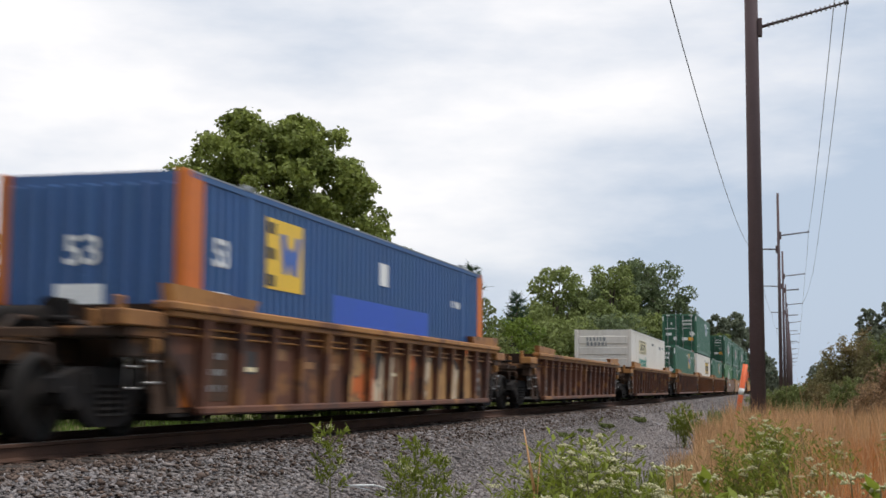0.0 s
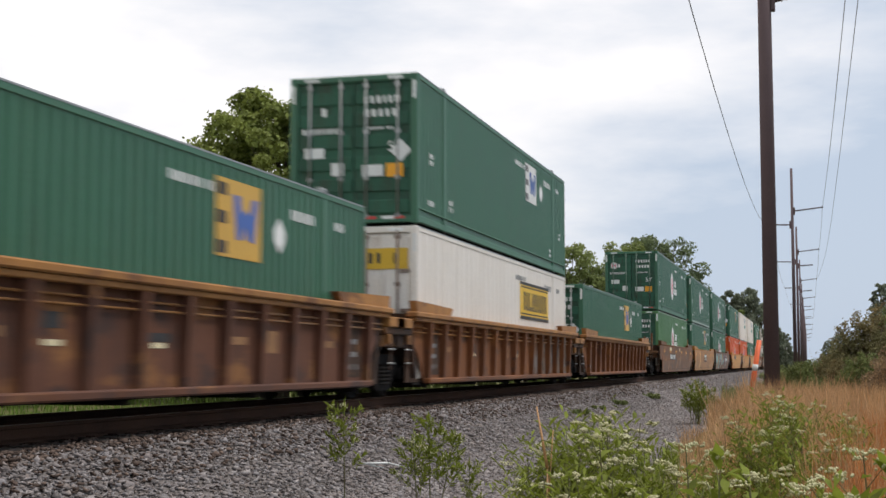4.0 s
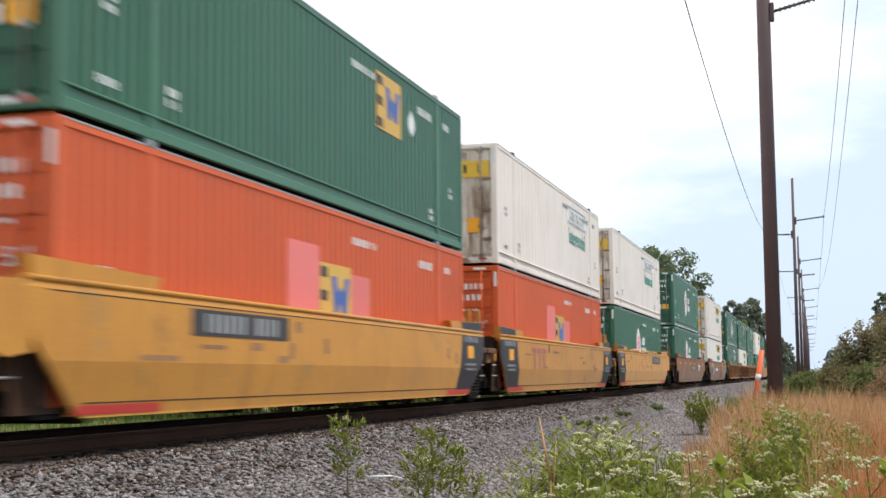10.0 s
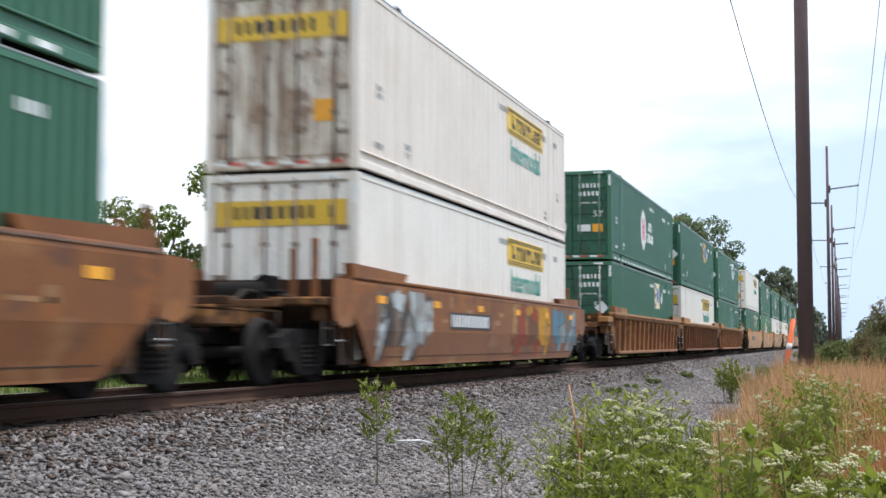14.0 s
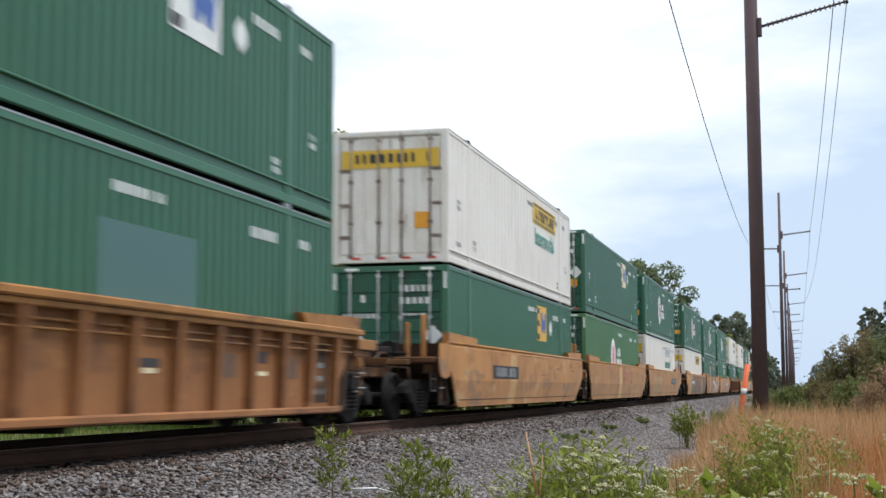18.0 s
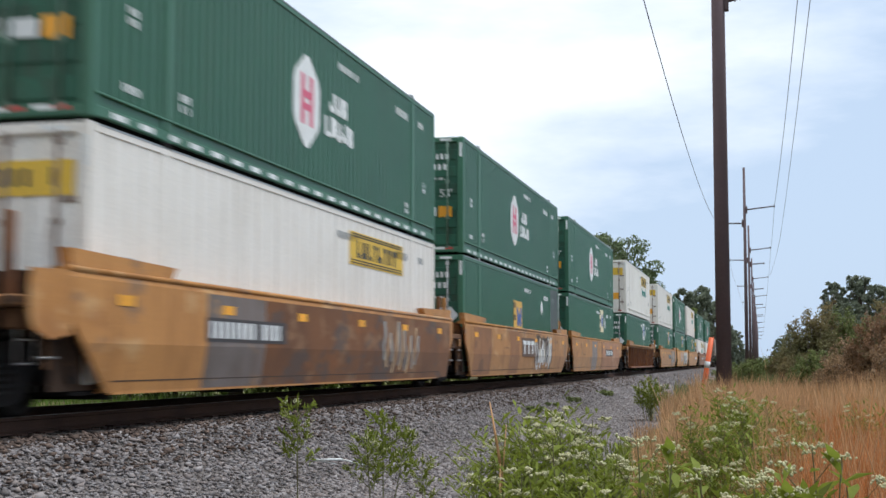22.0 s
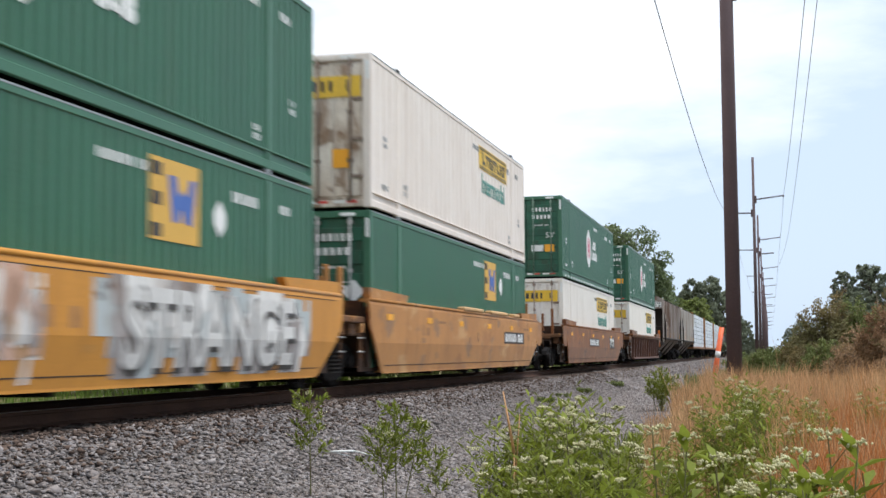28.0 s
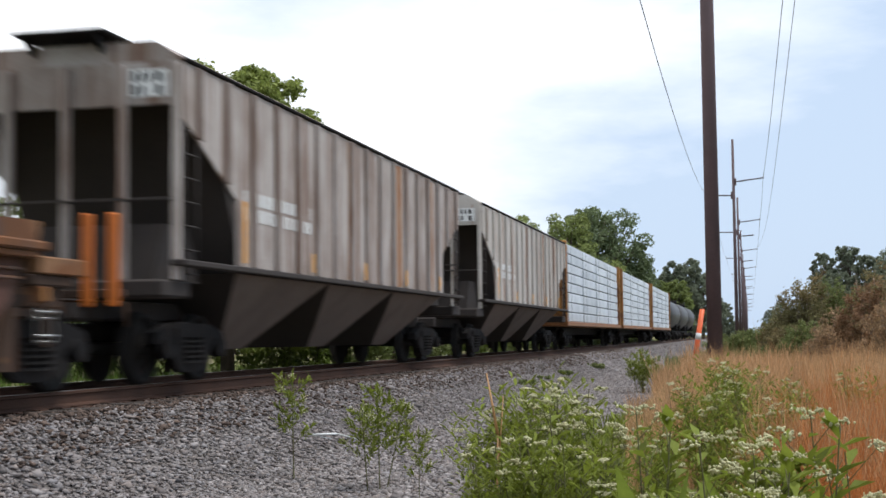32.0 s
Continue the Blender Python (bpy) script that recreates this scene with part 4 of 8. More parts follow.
def graffiti(colours, y0, y1, z0, z1, seed, strokes, fat=1.0):
    """Sprayed letters and clouds: fat bent strokes and uneven blots, each a mesh of its own. Returns (material, mesh)."""
    rng = random.Random(seed)
    made = []
    for i in range(strokes):
        m = colours[i % len(colours)]
        s = Shape()
        y = y0 + (y1 - y0) * (i + 0.5) / strokes
        h = z1 - z0
        x = 1.5285 + 0.0011 * (i % 9)
        w = (y1 - y0) / strokes
        if i % 3 == 0 and fat == 1.0:
            n = 11
            zc = z0 + h * rng.uniform(0.3, 0.7)
            ry, rz = w * rng.uniform(0.9, 2.0), h * rng.uniform(0.25, 0.45)
            ring = []
            for j in range(n):
                q = rng.uniform(0.65, 1.15)
                ring.append((y + ry * q * math.cos(2 * math.pi * j / n), min(z1, max(z0, zc + rz * q * math.sin(2 * math.pi * j / n)))))
            s.bar(ring, x, x + 0.0008, "x")
        else:
            slant = rng.uniform(-1.2, 1.2) * w
            lo, hi = z0 + h * rng.uniform(0, 0.3), z1 - h * rng.uniform(0, 0.3)
            pts = [(y + slant * (u - 0.5) + rng.uniform(-0.4, 0.4) * w, lo + (hi - lo) * u) for u in (0.0, 0.33, 0.66, 1.0)]
            wid = [fat * w * rng.uniform(0.35, 0.85) for _ in pts]
            s.bar([(a - q, b) for (a, b), q in zip(pts, wid)] + [(a + q, b) for (a, b), q in reversed(list(zip(pts, wid)))], x, x + 0.0008, "x")
        made.append((m, fold(s.mesh("graffiti_stroke", m), 0.0)))
    return made


def well_car(kind, main, accent, place, label, front="truck", rear="truck", stub=2.4, extras=()):
    """A well car unit. place: of its middle along the train. front, rear: 'truck' (coupler end), 'shared' (carries the joint's truck) or 'pin' (rests on the next unit's)."""
    car = thing("well_car", label, "rail car", "well cars of the train")
    hs = SIDE_HALF
    deck = PLATFORM_RUST if main in (TAN, YELLOW, RUST_ORANGE, RUSTY_BROWN, BROWN) else PLATFORM
    for k in (1, -1):
        if kind == "smooth":
            def side(s):
                prof = [(1.3, SIDE_LOW), (side_x(SIDE_LOW), SIDE_LOW), (side_x(0.3), 0.3), (side_x(CREASE), CREASE), (1.525, 1.1), (1.525, 1.46), (1.50, SIDE_TOP), (1.33, SIDE_TOP), (1.33, SIDE_TOP - 0.06), (1.46, SIDE_TOP - 0.07), (1.485, 1.1), (1.485, CREASE), (1.405, 0.3)]
                n = len(prof)
                reach = [hs - 0.12 * (SIDE_TOP - z) if z > 0.9 else hs - 0.08 - 1.0 * ((0.92 - z) / 0.68) ** 0.8 for _, z in prof]
                v = [(k * u, -q, z) for (u, z), q in zip(prof, reach)] + [(k * u, q, z) for (u, z), q in zip(prof, reach)]
                s.add(v, [(i, (i + 1) % n, n + (i + 1) % n, n + i) for i in range(n)] + [tuple(range(n)), tuple(range(n, 2 * n))])
                s.box(*sorted((k * 1.435, k * 1.4)), -hs + 1.2, hs - 1.2, SIDE_LOW - 0.02, SIDE_LOW + 0.03)
            part("side_sheet", shared("side_sheet:%d" % k, main, side), car)
            if k == 1:
                part("weld_seam", shared("weld_seam:b", SEAM, lambda s: s.bar([(side_x(0.36), 0.36), (side_x(0.36) + 0.003, 0.36), (side_x(0.375) + 0.003, 0.375), (side_x(0.375), 0.375)], -hs + 1.15, hs - 1.15, "y")), car)
                a, b = (-hs + 0.4, hs - 0.4) if main.name == "bright_yellow_car_paint" else (-1.5, 2.6)
                part("weld_seam", shared("weld_seam:%.1f" % a, SEAM, lambda s: s.box(1.525, 1.5275, a, b, 1.44, 1.452)), car)
                rng = random.Random(place)
                for i in range(9):
                    w, h = rng.choice(((0.22, 0.16), (0.7, 0.05), (0.9, 0.06), (0.35, 0.1), (0.16, 0.22)))
                    part("stencil_mark", shared("stencil_mark:s%.2f" % w, STENCIL, lambda s: s.box(1.525, 1.5272, -w / 2, w / 2, 0, h)), car, at=pose(0, rng.uniform(-7, 7.4), rng.choice((0.8, 0.86, 0.95, 1.12, 1.22))))
            part("top_lip", shared("top_lip:%d" % k, main, lambda s: s.tube((k * 1.5, -hs + 0.05, SIDE_TOP - 0.015), (k * 1.5, hs - 0.05, SIDE_TOP - 0.015), 0.035, 8)), car)
        else:
            part("side_sheet", shared("side_web:%d" % k, main, lambda s: s.bar([(-hs + 0.2, SIDE_TOP - 0.12), (-hs + 0.3, 1.05), (-hs + 0.75, 0.72), (-hs + 1.05, SIDE_LOW + 0.06), (hs - 1.05, SIDE_LOW + 0.06), (hs - 0.75, 0.72), (hs - 0.3, 1.05), (hs - 0.2, SIDE_TOP - 0.12)], *sorted((k * 1.335, k * 1.355)), "x")), car)
            part("top_chord", shared("top_chord:%d" % k, accent, lambda s: [s.block(*sorted((k * 1.33, k * 1.545)), -hs, hs, SIDE_TOP - 0.1, SIDE_TOP, 0.02), s.block(*sorted((k * 1.356, k * 1.5)), -hs + 0.1, hs - 0.1, SIDE_TOP - 0.17, SIDE_TOP - 0.104, 0.01)]), car, "worn top chord")
            part("bottom_chord", shared("bottom_chord:%d" % k, main, lambda s: s.block(*sorted((k * 1.36, k * 1.5)), -hs + 1.05, hs - 1.05, SIDE_LOW, SIDE_LOW + 0.1, 0.02)), car)
            rib = shared("rib:%d" % k, main, lambda s: s.bar([(k * 1.3555, SIDE_LOW + 0.1), (k * 1.46, SIDE_LOW + 0.101), (k * 1.515, SIDE_TOP - 0.172), (k * 1.3555, SIDE_TOP - 0.172)], -0.065, 0.065, "y"))
            count = 11 if end_uprights in extras else 14
            for i in range(count + 1):
                part("rib", rib, car, at=pose(0, -hs + 1.15 + i * (2 * hs - 2.3) / count, 0))
            if k == 1:
                rng = random.Random(place)
                step = (2 * hs - 2.3) / count
                for i in range(count):
                    y = -hs + 1.15 + (i + 0.5) * step
                    if i in (0, count - 1):
                        part("end_panel", shared("end_panel:rib", PLATFORM, lambda s: s.box(1.356, 1.36, -0.42, 0.42, 0.4, 1.3)), car, "dark end panel", pose(0, y, 0))
                        part("number_mark", shared("number_mark:ribend", GREY_MARK, lambda s: bars(s, 1.3605, -0.28, 1.0, 3, 0.08, 0.12, 5, 0.5)), car, at=pose(0, y, 0))
                    elif rng.random() < 0.55:
                        w, h, z = rng.choice(((0.34, 0.16, 0.95), (0.5, 0.1, 0.85), (0.4, 0.3, 0.75)))
                        mk = rng.choice((STENCIL, BLACK_MARK, PANEL_BROWN, STENCIL))
                        part("stencil_mark", shared("stencil_mark:r%.2f" % w, mk, lambda s: s.box(1.356, 1.359, -w / 2, w / 2, z, z + h)), car, at=pose(0, y, 0))
                        if mk is BLACK_MARK:
                            part("stencil_mark", shared("stencil_mark:line", CREAM_MARK, lambda s: s.box(1.3592, 1.361, -0.16, 0.16, 0.78, 0.84)), car, at=pose(0, y, 0))
                part("pipe_run", shared("pipe_run", accent, lambda s: [s.tube((1.4, -hs + 0.3, z), (1.4, hs - 0.3, z), 0.016, 5) for z in (1.19, 1.28)]), car, "thin brake pipes")
        for e in (1, -1):
            part("end_guide", shared("end_guide:%d%d%s" % (k, e, kind), main if kind == "smooth" else accent, lambda s: s.bar([(e * (hs - 0.15), SIDE_TOP), (e * (hs - 2.6), SIDE_TOP), (e * (hs - 2.75), SIDE_TOP + 0.15),
                 (e * (hs - 0.1), SIDE_TOP + 0.2)], *sorted((k * 1.36, k * 1.5)), "x")), car)
    part("well_floor", shared("well_floor", STEEL_DARK, lambda s: [s.box(-1.29, 1.29, -hs + 0.6, hs - 0.6, 0.22, 0.26)] + [s.block(-1.29, 1.29, y - 0.1, y + 0.1, 0.16, 0.22, 0.01) for y in (-7.5, -3.5, 0, 3.5, 7.5)]), car)
    for e, mode in ((-1, front), (1, rear)):
        def bulk(s):
            s.bar([(e * (hs - 0.5), 0.35), (e * (hs - 0.1), SIDE_TOP - 0.03), (e * (hs - 0.22), SIDE_TOP - 0.03), (e * (hs - 0.62), 0.35)], -1.36, 1.36, "x")
        part("bulkhead", shared("bulkhead:%d" % e, PLATFORM, bulk), car, "grimy sloped bulkhead")
        for k in (1, -1):
            part("end_gusset", shared("end_gusset:%d%d" % (e, k), PLATFORM, lambda s: s.box(*sorted((k * 1.25, k * 1.275)), *sorted((e * (hs - 1.9), e * (hs - 0.16))), 0.27, SIDE_TOP - 0.13)), car, "grimy end gusset")
        reach = stub if mode == "truck" else 0.72
        if kind == "smooth" and mode == "truck":
            for k in (1, -1):
                part("side_wing", shared("side_wing:%d%d" % (e, k), main, lambda s: s.bar([(e * (hs - 0.14), 0.86), (e * (hs + 0.3), 0.8), (e * (hs + 0.62), 0.9), (e * (hs + 0.7), 1.05), (e * (hs + 0.68), 1.5), (e * (hs - 0.1), 1.53)], *sorted((k * 1.497, k * 1.521)), "x")), car, "side sheet reaching over the truck" if k > 0 else "")
        def platform(s):
            a, b = sorted((e * (hs - 0.1), e * (hs + reach)))
            s.block(-0.42, 0.42, a, b, 0.82, 1.12, 0.03)
            s.block(-1.42, 1.42, *sorted((e * (hs - 0.1), e * (hs + min(0.75, reach)))), 1.12, 1.24, 0.02)
            s.block(*sorted((-1.35, -1.15)), *sorted((e * (hs - 0.1), e * (hs + min(0.6, reach)))), 0.9, 1.119, 0.02)
            s.block(1.15, 1.35, *sorted((e * (hs - 0.1), e * (hs + min(0.6, reach)))), 0.9, 1.119, 0.02)
        part("end_platform", shared("end_platform:%d%.2f" % (e, reach), deck, platform), car, "grimy end platform")
        if kind == "ribbed":
            for n, k in enumerate((1, -1)):
                part("end_sill", shared("end_sill:%d%d" % (e, k), accent, lambda s: s.block(*sorted((k * 1.16, k * 1.46)), *sorted((e * (hs - 0.02), e * (hs + min(0.95, reach)))), 1.121, 1.3, 0.015)), car, "" if n else "worn yellow end sill", pose(0, 0, 0.121))
        tall = kind == "smooth"
        for n, (x0, x1, top) in enumerate(((1.05, 1.14, 2.1 if tall else 1.6), (0.72, 0.8, 1.95 if tall else 1.45), (-1.14, -1.05, 1.72))):
            part("end_post", shared("end_post:%d%d%d" % (e, tall, n), accent, lambda s: s.block(x0, x1, *sorted((e * (hs + 0.32), e * (hs + 0.42))), 1.241, top, 0.015)), car, "" if n else "rusty upright end post")
        part("corner_step", shared("corner_step:%d" % e, accent, lambda s: s.block(1.2, 1.44, *sorted((e * (hs + 0.05), e * (hs + 0.18))), 0.95, 1.119, 0.015)), car)
        for n, z in enumerate((0.62, 0.86)):
            part("grab_iron", shared("grab_iron:%d" % e, BRIGHT, lambda s: s.tube((1.43, e * (hs + 0.02), 0), (1.43, e * (hs + 0.36), 0), 0.016, 5)), car, "" if n else "bright worn grab iron", pose(0, 0, z))
        part("grab_stile", shared("grab_stile:%d" % e, deck, lambda s: s.block(1.4, 1.425, *sorted((e * (hs + 0.15), e * (hs + 0.21))), 0.5, 1.119, 0.006)), car)
        if mode == "truck":
            part("coupler", shared("coupler:%d%.2f" % (e, stub), STEEL_DARK, lambda s: [s.block(-0.12, 0.12, *sorted((e * (hs + reach - 0.1), e * (hs + reach + 0.32))), 0.74, 0.98, 0.03), s.block(-0.2, 0.2, *sorted((e * (hs + reach + 0.12), e * (hs + reach + 0.36))), 0.72, 1.02, 0.05)]), car, "grimy coupler")
            part("hand_rail", shared("hand_rail:%d%.2f" % (e, reach), BRIGHT, lambda s: [s.tube((1.3, e * (hs + 0.2), 1.24), (1.3, e * (hs + 0.2), 0.55), 0.016, 5), s.tube((1.3, e * (hs + 0.55), 1.24), (1.3, e * (hs + 0.55), 0.55), 0.016, 5)]
                 + [s.tube((1.3, e * (hs + 0.2), z), (1.3, e * (hs + 0.55), z), 0.014, 5) for z in (0.56, 0.8, 1.04)]), car, "end ladder")
            part("hand_brake", shared("hand_brake:%d" % e, STEEL_DARK, lambda s: [s.block(0.3, 0.62, *sorted((e * (hs + 0.5), e * (hs + 0.7))), 1.241, 1.55, 0.03), s.tube((0.46, e * (hs + 0.71), 1.42), (0.46, e * (hs + 0.74), 1.42), 0.15, 14)]), car, "dark hand brake gear")
            part("brake_cylinder", shared("brake_cylinder:%d" % e, STEEL_DARK, lambda s: [s.tube((-0.1, e * (hs + 1.1), 1.3), (0.62, e * (hs + 1.1), 1.3), 0.15, 12), s.tube((0.62, e * (hs + 1.1), 1.3), (0.95, e * (hs + 1.1), 1.3), 0.035, 6)]), car, "dark brake cylinder")
            part("brake_pipe", shared("brake_pipe:%d" % e, PLATFORM, lambda s: [s.tube((0.55, e * (hs + 0.1), 1.3), (0.55, e * (hs + 1.6), 1.3), 0.03, 6), s.tube((0.55, e * (hs + 1.6), 1.3), (0.3, e * (hs + 2.3), 0.75), 0.03, 6)]), car, "bent brake pipe")
            part("end_placard", shared("end_placard:%d" % e, WORN_YELLOW, lambda s: s.box(1.445, 1.45, *sorted((e * (hs + 0.06), e * (hs + 0.17))), 0.97, 1.1)), car, "small worn yellow plate")
            part("uncoupling_rod", shared("uncoupling_rod:%d" % e, PLATFORM, lambda s: [s.tube((0.2, e * (hs + 2.2), 1.05), (1.3, e * (hs + 2.2), 1.0), 0.016, 5), s.tube((1.3, e * (hs + 2.2), 1.0), (1.32, e * (hs + 2.2), 0.72), 0.016, 5)]), car, "worn uncoupling rod")
            part("end_crossbar", shared("end_crossbar:%d" % e, deck, lambda s: s.block(-1.3, 1.3, *sorted((e * (hs + 2.12), e * (hs + 2.2))), 1.06, 1.16, 0.01)), car, "grimy end crossbar")
            truck(car, e * (hs + 0.55), place, True)
        elif mode == "shared":
            truck(car, e * (hs + 0.78), place, True)
            part("pivot", shared("pivot:%d" % e, STEEL_DARK, lambda s: s.block(-0.5, 0.5, *sorted((e * (hs + 0.721), e * (hs + 1.0))), 0.86, 1.2, 0.04)), car)
    # small markings on the sheet
    for e in extras:
        e(car)
    MOVERS.append((car, place, 0.0))
    return car


XS = 1.527
PLATE = paint("dark_number_plate", (0.05, 0.045, 0.045), 0.3, 0.6)


def mark_plates(mat_back, y, seed, z=None):
    def go(car):
        lo = 1.1 if z is None and "yellow" in car.get("label", "") and "bright" in car.get("label", "") else 0.84 if z is None else z
        p = part("number_plate", shared("number_plate:b%.1f" % y, PLATE, lambda s: s.box(XS + 0.0006, XS + 0.004, y - 1.5, y + 1.5, 0, 0.31)), car, "dark panel with pale lettering", pose(0, 0, lo))
        part("number_mark", shared("number_mark:p%.1f%d" % (y, seed), WHITE_MARK if seed % 2 else GREY_MARK, lambda s: bars(s, XS + 0.0045, y - 1.38, 0.265, 1, 0.22, 0, seed, 2.7)), p)
    return go


def mark_block(mat, y, width, z0, z1, seed, back=None):
    """A car owner's block letters as plain shapes."""
    def go(car):
        base = car
        x = XS
        if back:
            base = part("sign_panel", shared("sign_panel:own%.1f" % y, back, lambda s: s.box(XS, XS + 0.004, y - width / 2 - 0.12, y + width / 2 + 0.12, z0 - 0.08, z1 + 0.08)), car)
            x += 0.004
        w = width / 3
        part("name_mark", shared("name_mark:own%.1f%.1f" % (y, z0), mat, lambda s: [s.box(x, x + 0.005, y - width / 2 + i * w + 0.06, y - width / 2 + i * w + w - 0.06, z1 - 0.12, z1) for i in range(3)]
             + [s.box(x, x + 0.005, y - width / 2 + i * w + 0.36 * w, y - width / 2 + i * w + 0.64 * w, z0, z1 - 0.121) for i in range(3)]), base)
    return go


def reflect_dots(car):
    for y in (-7.6, -4.6, -1.6, 1.6, 4.6, 7.6):
        part("reflector", shared("reflector", AMBER_MARK, lambda s: s.box(XS + 0.001, XS + 0.005, -0.2, 0.2, 1.2, 1.32)), car, "amber reflector", pose(0, y, 0))


def top_pads(spans):
    def go(car):
        for y, w in spans:
            part("top_pad", shared("top_pad:%.1f" % w, PALE_TAN, lambda s: s.block(1.36, 1.56, -w / 2, w / 2, SIDE_TOP + 0.001, SIDE_TOP + 0.1, 0.03)), car, "pale tan pad on the top edge", pose(0, y, 0))
    return go


def edge_pads(spans):
    def go(car):
        for y, w in spans:
            part("repaint_patch", shared("repaint_patch:edge%.1f" % w, CREAM_MARK, lambda s: s.box(XS - 0.001, XS + 0.002, -w / 2, w / 2, 1.3, 1.46)), car, "cream paint patch on the upper edge", pose(0, y, 0))
    return go


def patches(mat, spans, tag):
    def go(car):
        for n, (a, b) in enumerate(spans):
            part("repaint_patch", shared("repaint_patch:%s%d" % (tag, n), mat, lambda s: s.bar([(side_x(0.25) - 0.002, 0.25), (1.523, CREASE), (1.5245, 1.45), (XS + 0.0005, 1.45), (XS + 0.0005, CREASE), (side_x(0.25) + 0.002, 0.25)], a, b, "y")), car, "faded repainted patch")
    return go


def sprayed(tag, colours, y0, y1, z0, z1, seed, strokes, fat=1.0):
    def go(car):
        for i, (m, me) in enumerate(graffiti(colours, y0, y1, z0, z1, seed, strokes, fat)):
            part("graffiti_stroke", me, car, "" if i else "sprayed graffiti stroke")
    return go


def spray_paint(tag, colours, scale, line=0.05):
    """Overlapping sprayed shapes: bent cells of several colours with dark lines between them."""
    name = "graffiti_" + tag
    if name in MATS:
        return MATS[name]
    m = bpy.data.materials.new(name)
    m.use_nodes = True
    nt, ln = m.node_tree.nodes, m.node_tree.links
    co, mp_, wob = nt.new("ShaderNodeTexCoord"), nt.new("ShaderNodeMapping"), nt.new("ShaderNodeTexNoise")
    mp_.inputs["Scale"].default_value = (0.001, 1.0, 0.75)
    ln.new(co.outputs["Object"], mp_.inputs["Vector"])
    wob.inputs["Scale"].default_value, wob.inputs["Detail"].default_value = 1.5, 3
    ln.new(mp_.outputs["Vector"], wob.inputs["Vector"])
    bend = nt.new("ShaderNodeVectorMath")
    bend.operation = "MULTIPLY_ADD"
    bend.inputs[1].default_value = (0.0, 1.1, 1.1)
    ln.new(wob.outputs["Color"], bend.inputs[0])
    ln.new(mp_.outputs["Vector"], bend.inputs[2])
    cell, edge = nt.new("ShaderNodeTexVoronoi"), nt.new("ShaderNodeTexVoronoi")
    edge.feature = "DISTANCE_TO_EDGE"
    for v in (cell, edge):
        v.inputs["Scale"].default_value = scale
        ln.new(bend.outputs[0], v.inputs["Vector"])
    sep_ = nt.new("ShaderNodeSeparateColor")
    ln.new(cell.outputs["Color"], sep_.inputs["Color"])
    hues = nt.new("ShaderNodeValToRGB")
    hues.color_ramp.interpolation = "CONSTANT"
    for n, c in enumerate(colours):
        el = hues.color_ramp.elements[n] if n < 2 else hues.color_ramp.elements.new(n / len(colours))
        el.position, el.color = n / len(colours), (*c, 1)
    ln.new(sep_.outputs[0], hues.inputs["Fac"])
    thin = nt.new("ShaderNodeMapRange")
    thin.inputs["From Min"].default_value, thin.inputs["From Max"].default_value = line, line * 0.4
    thin.inputs["To Max"].default_value = 0.75
    ln.new(edge.outputs["Distance"], thin.inputs["Value"])
    mx = nt.new("ShaderNodeMix")
    mx.data_type = "RGBA"
    mx.inputs[7].default_value = (0.05, 0.042, 0.04, 1)
    ln.new(thin.outputs["Result"], mx.inputs["Factor"])
    ln.new(hues.outputs["Color"], mx.inputs[6])
    dust = nt.new("ShaderNodeTexNoise")
    dust.inputs["Scale"].default_value, dust.inputs["Detail"].default_value = 2.4, 6
    ln.new(co.outputs["Object"], dust.inputs["Vector"])
    wear = nt.new("ShaderNodeMapRange")
    wear.inputs["From Min"].default_value, wear.inputs["From Max"].default_value, wear.inputs["To Max"].default_value = 0.5, 0.68, 0.6
    ln.new(dust.outputs["Fac"], wear.inputs["Value"])
    mx2 = nt.new("ShaderNodeMix")
    mx2.data_type = "RGBA"
    mx2.inputs[7].default_value = (0.17, 0.09, 0.05, 1)
    ln.new(wear.outputs["Result"], mx2.inputs["Factor"])
    ln.new(mx.outputs[2], mx2.inputs[6])
    bsdf = nt["Principled BSDF"]
    bsdf.inputs["Roughness"].default_value, bsdf.inputs["Specular IOR Level"].default_value = 0.7, 0.2
    ln.new(mx2.outputs[2], bsdf.inputs["Base Color"])
    MATS[name] = m
    return m


def spray_field(name, colours, y0, y1, scale=0.9, line=0.05, z0=0.3, z1=1.44):
    """A sprayed area on a smooth side, with an uneven outline that follows the bent sheet."""
    def go(car):
        mat = spray_paint(name, [SPRAY_HUE[c] for c in colours], scale, line)
        rng = random.Random(name)
        def sheet(s):
            n, rows = 40, [z0, z0 + (CREASE - z0) * 0.5, CREASE, CREASE + (z1 - CREASE) * 0.33, CREASE + (z1 - CREASE) * 0.66, z1 - 0.06, z1]
            v = [(side_x(z) + 0.0035, y0 + (y1 - y0) * i / n, z) for i in range(n + 1) for z in rows]
            f, lo, hi = [], 0, 6
            for i in range(n):
                edge = min(i, n - 1 - i)
                lo, hi = (rng.choice((0, 1)), rng.choice((5, 6, 6))) if i % 3 == 0 else (lo, hi)
                f += [(7 * i + k, 7 * i + 7 + k, 7 * i + 8 + k, 7 * i + 1 + k) for k in range(lo + (1 if edge < 2 else 0), hi - (1 if edge < 2 else 0))]
            s.add(v, f)
        part("graffiti", shared("graffiti:" + name, mat, sheet), car, "sprayed graffiti in several colours")
    return go


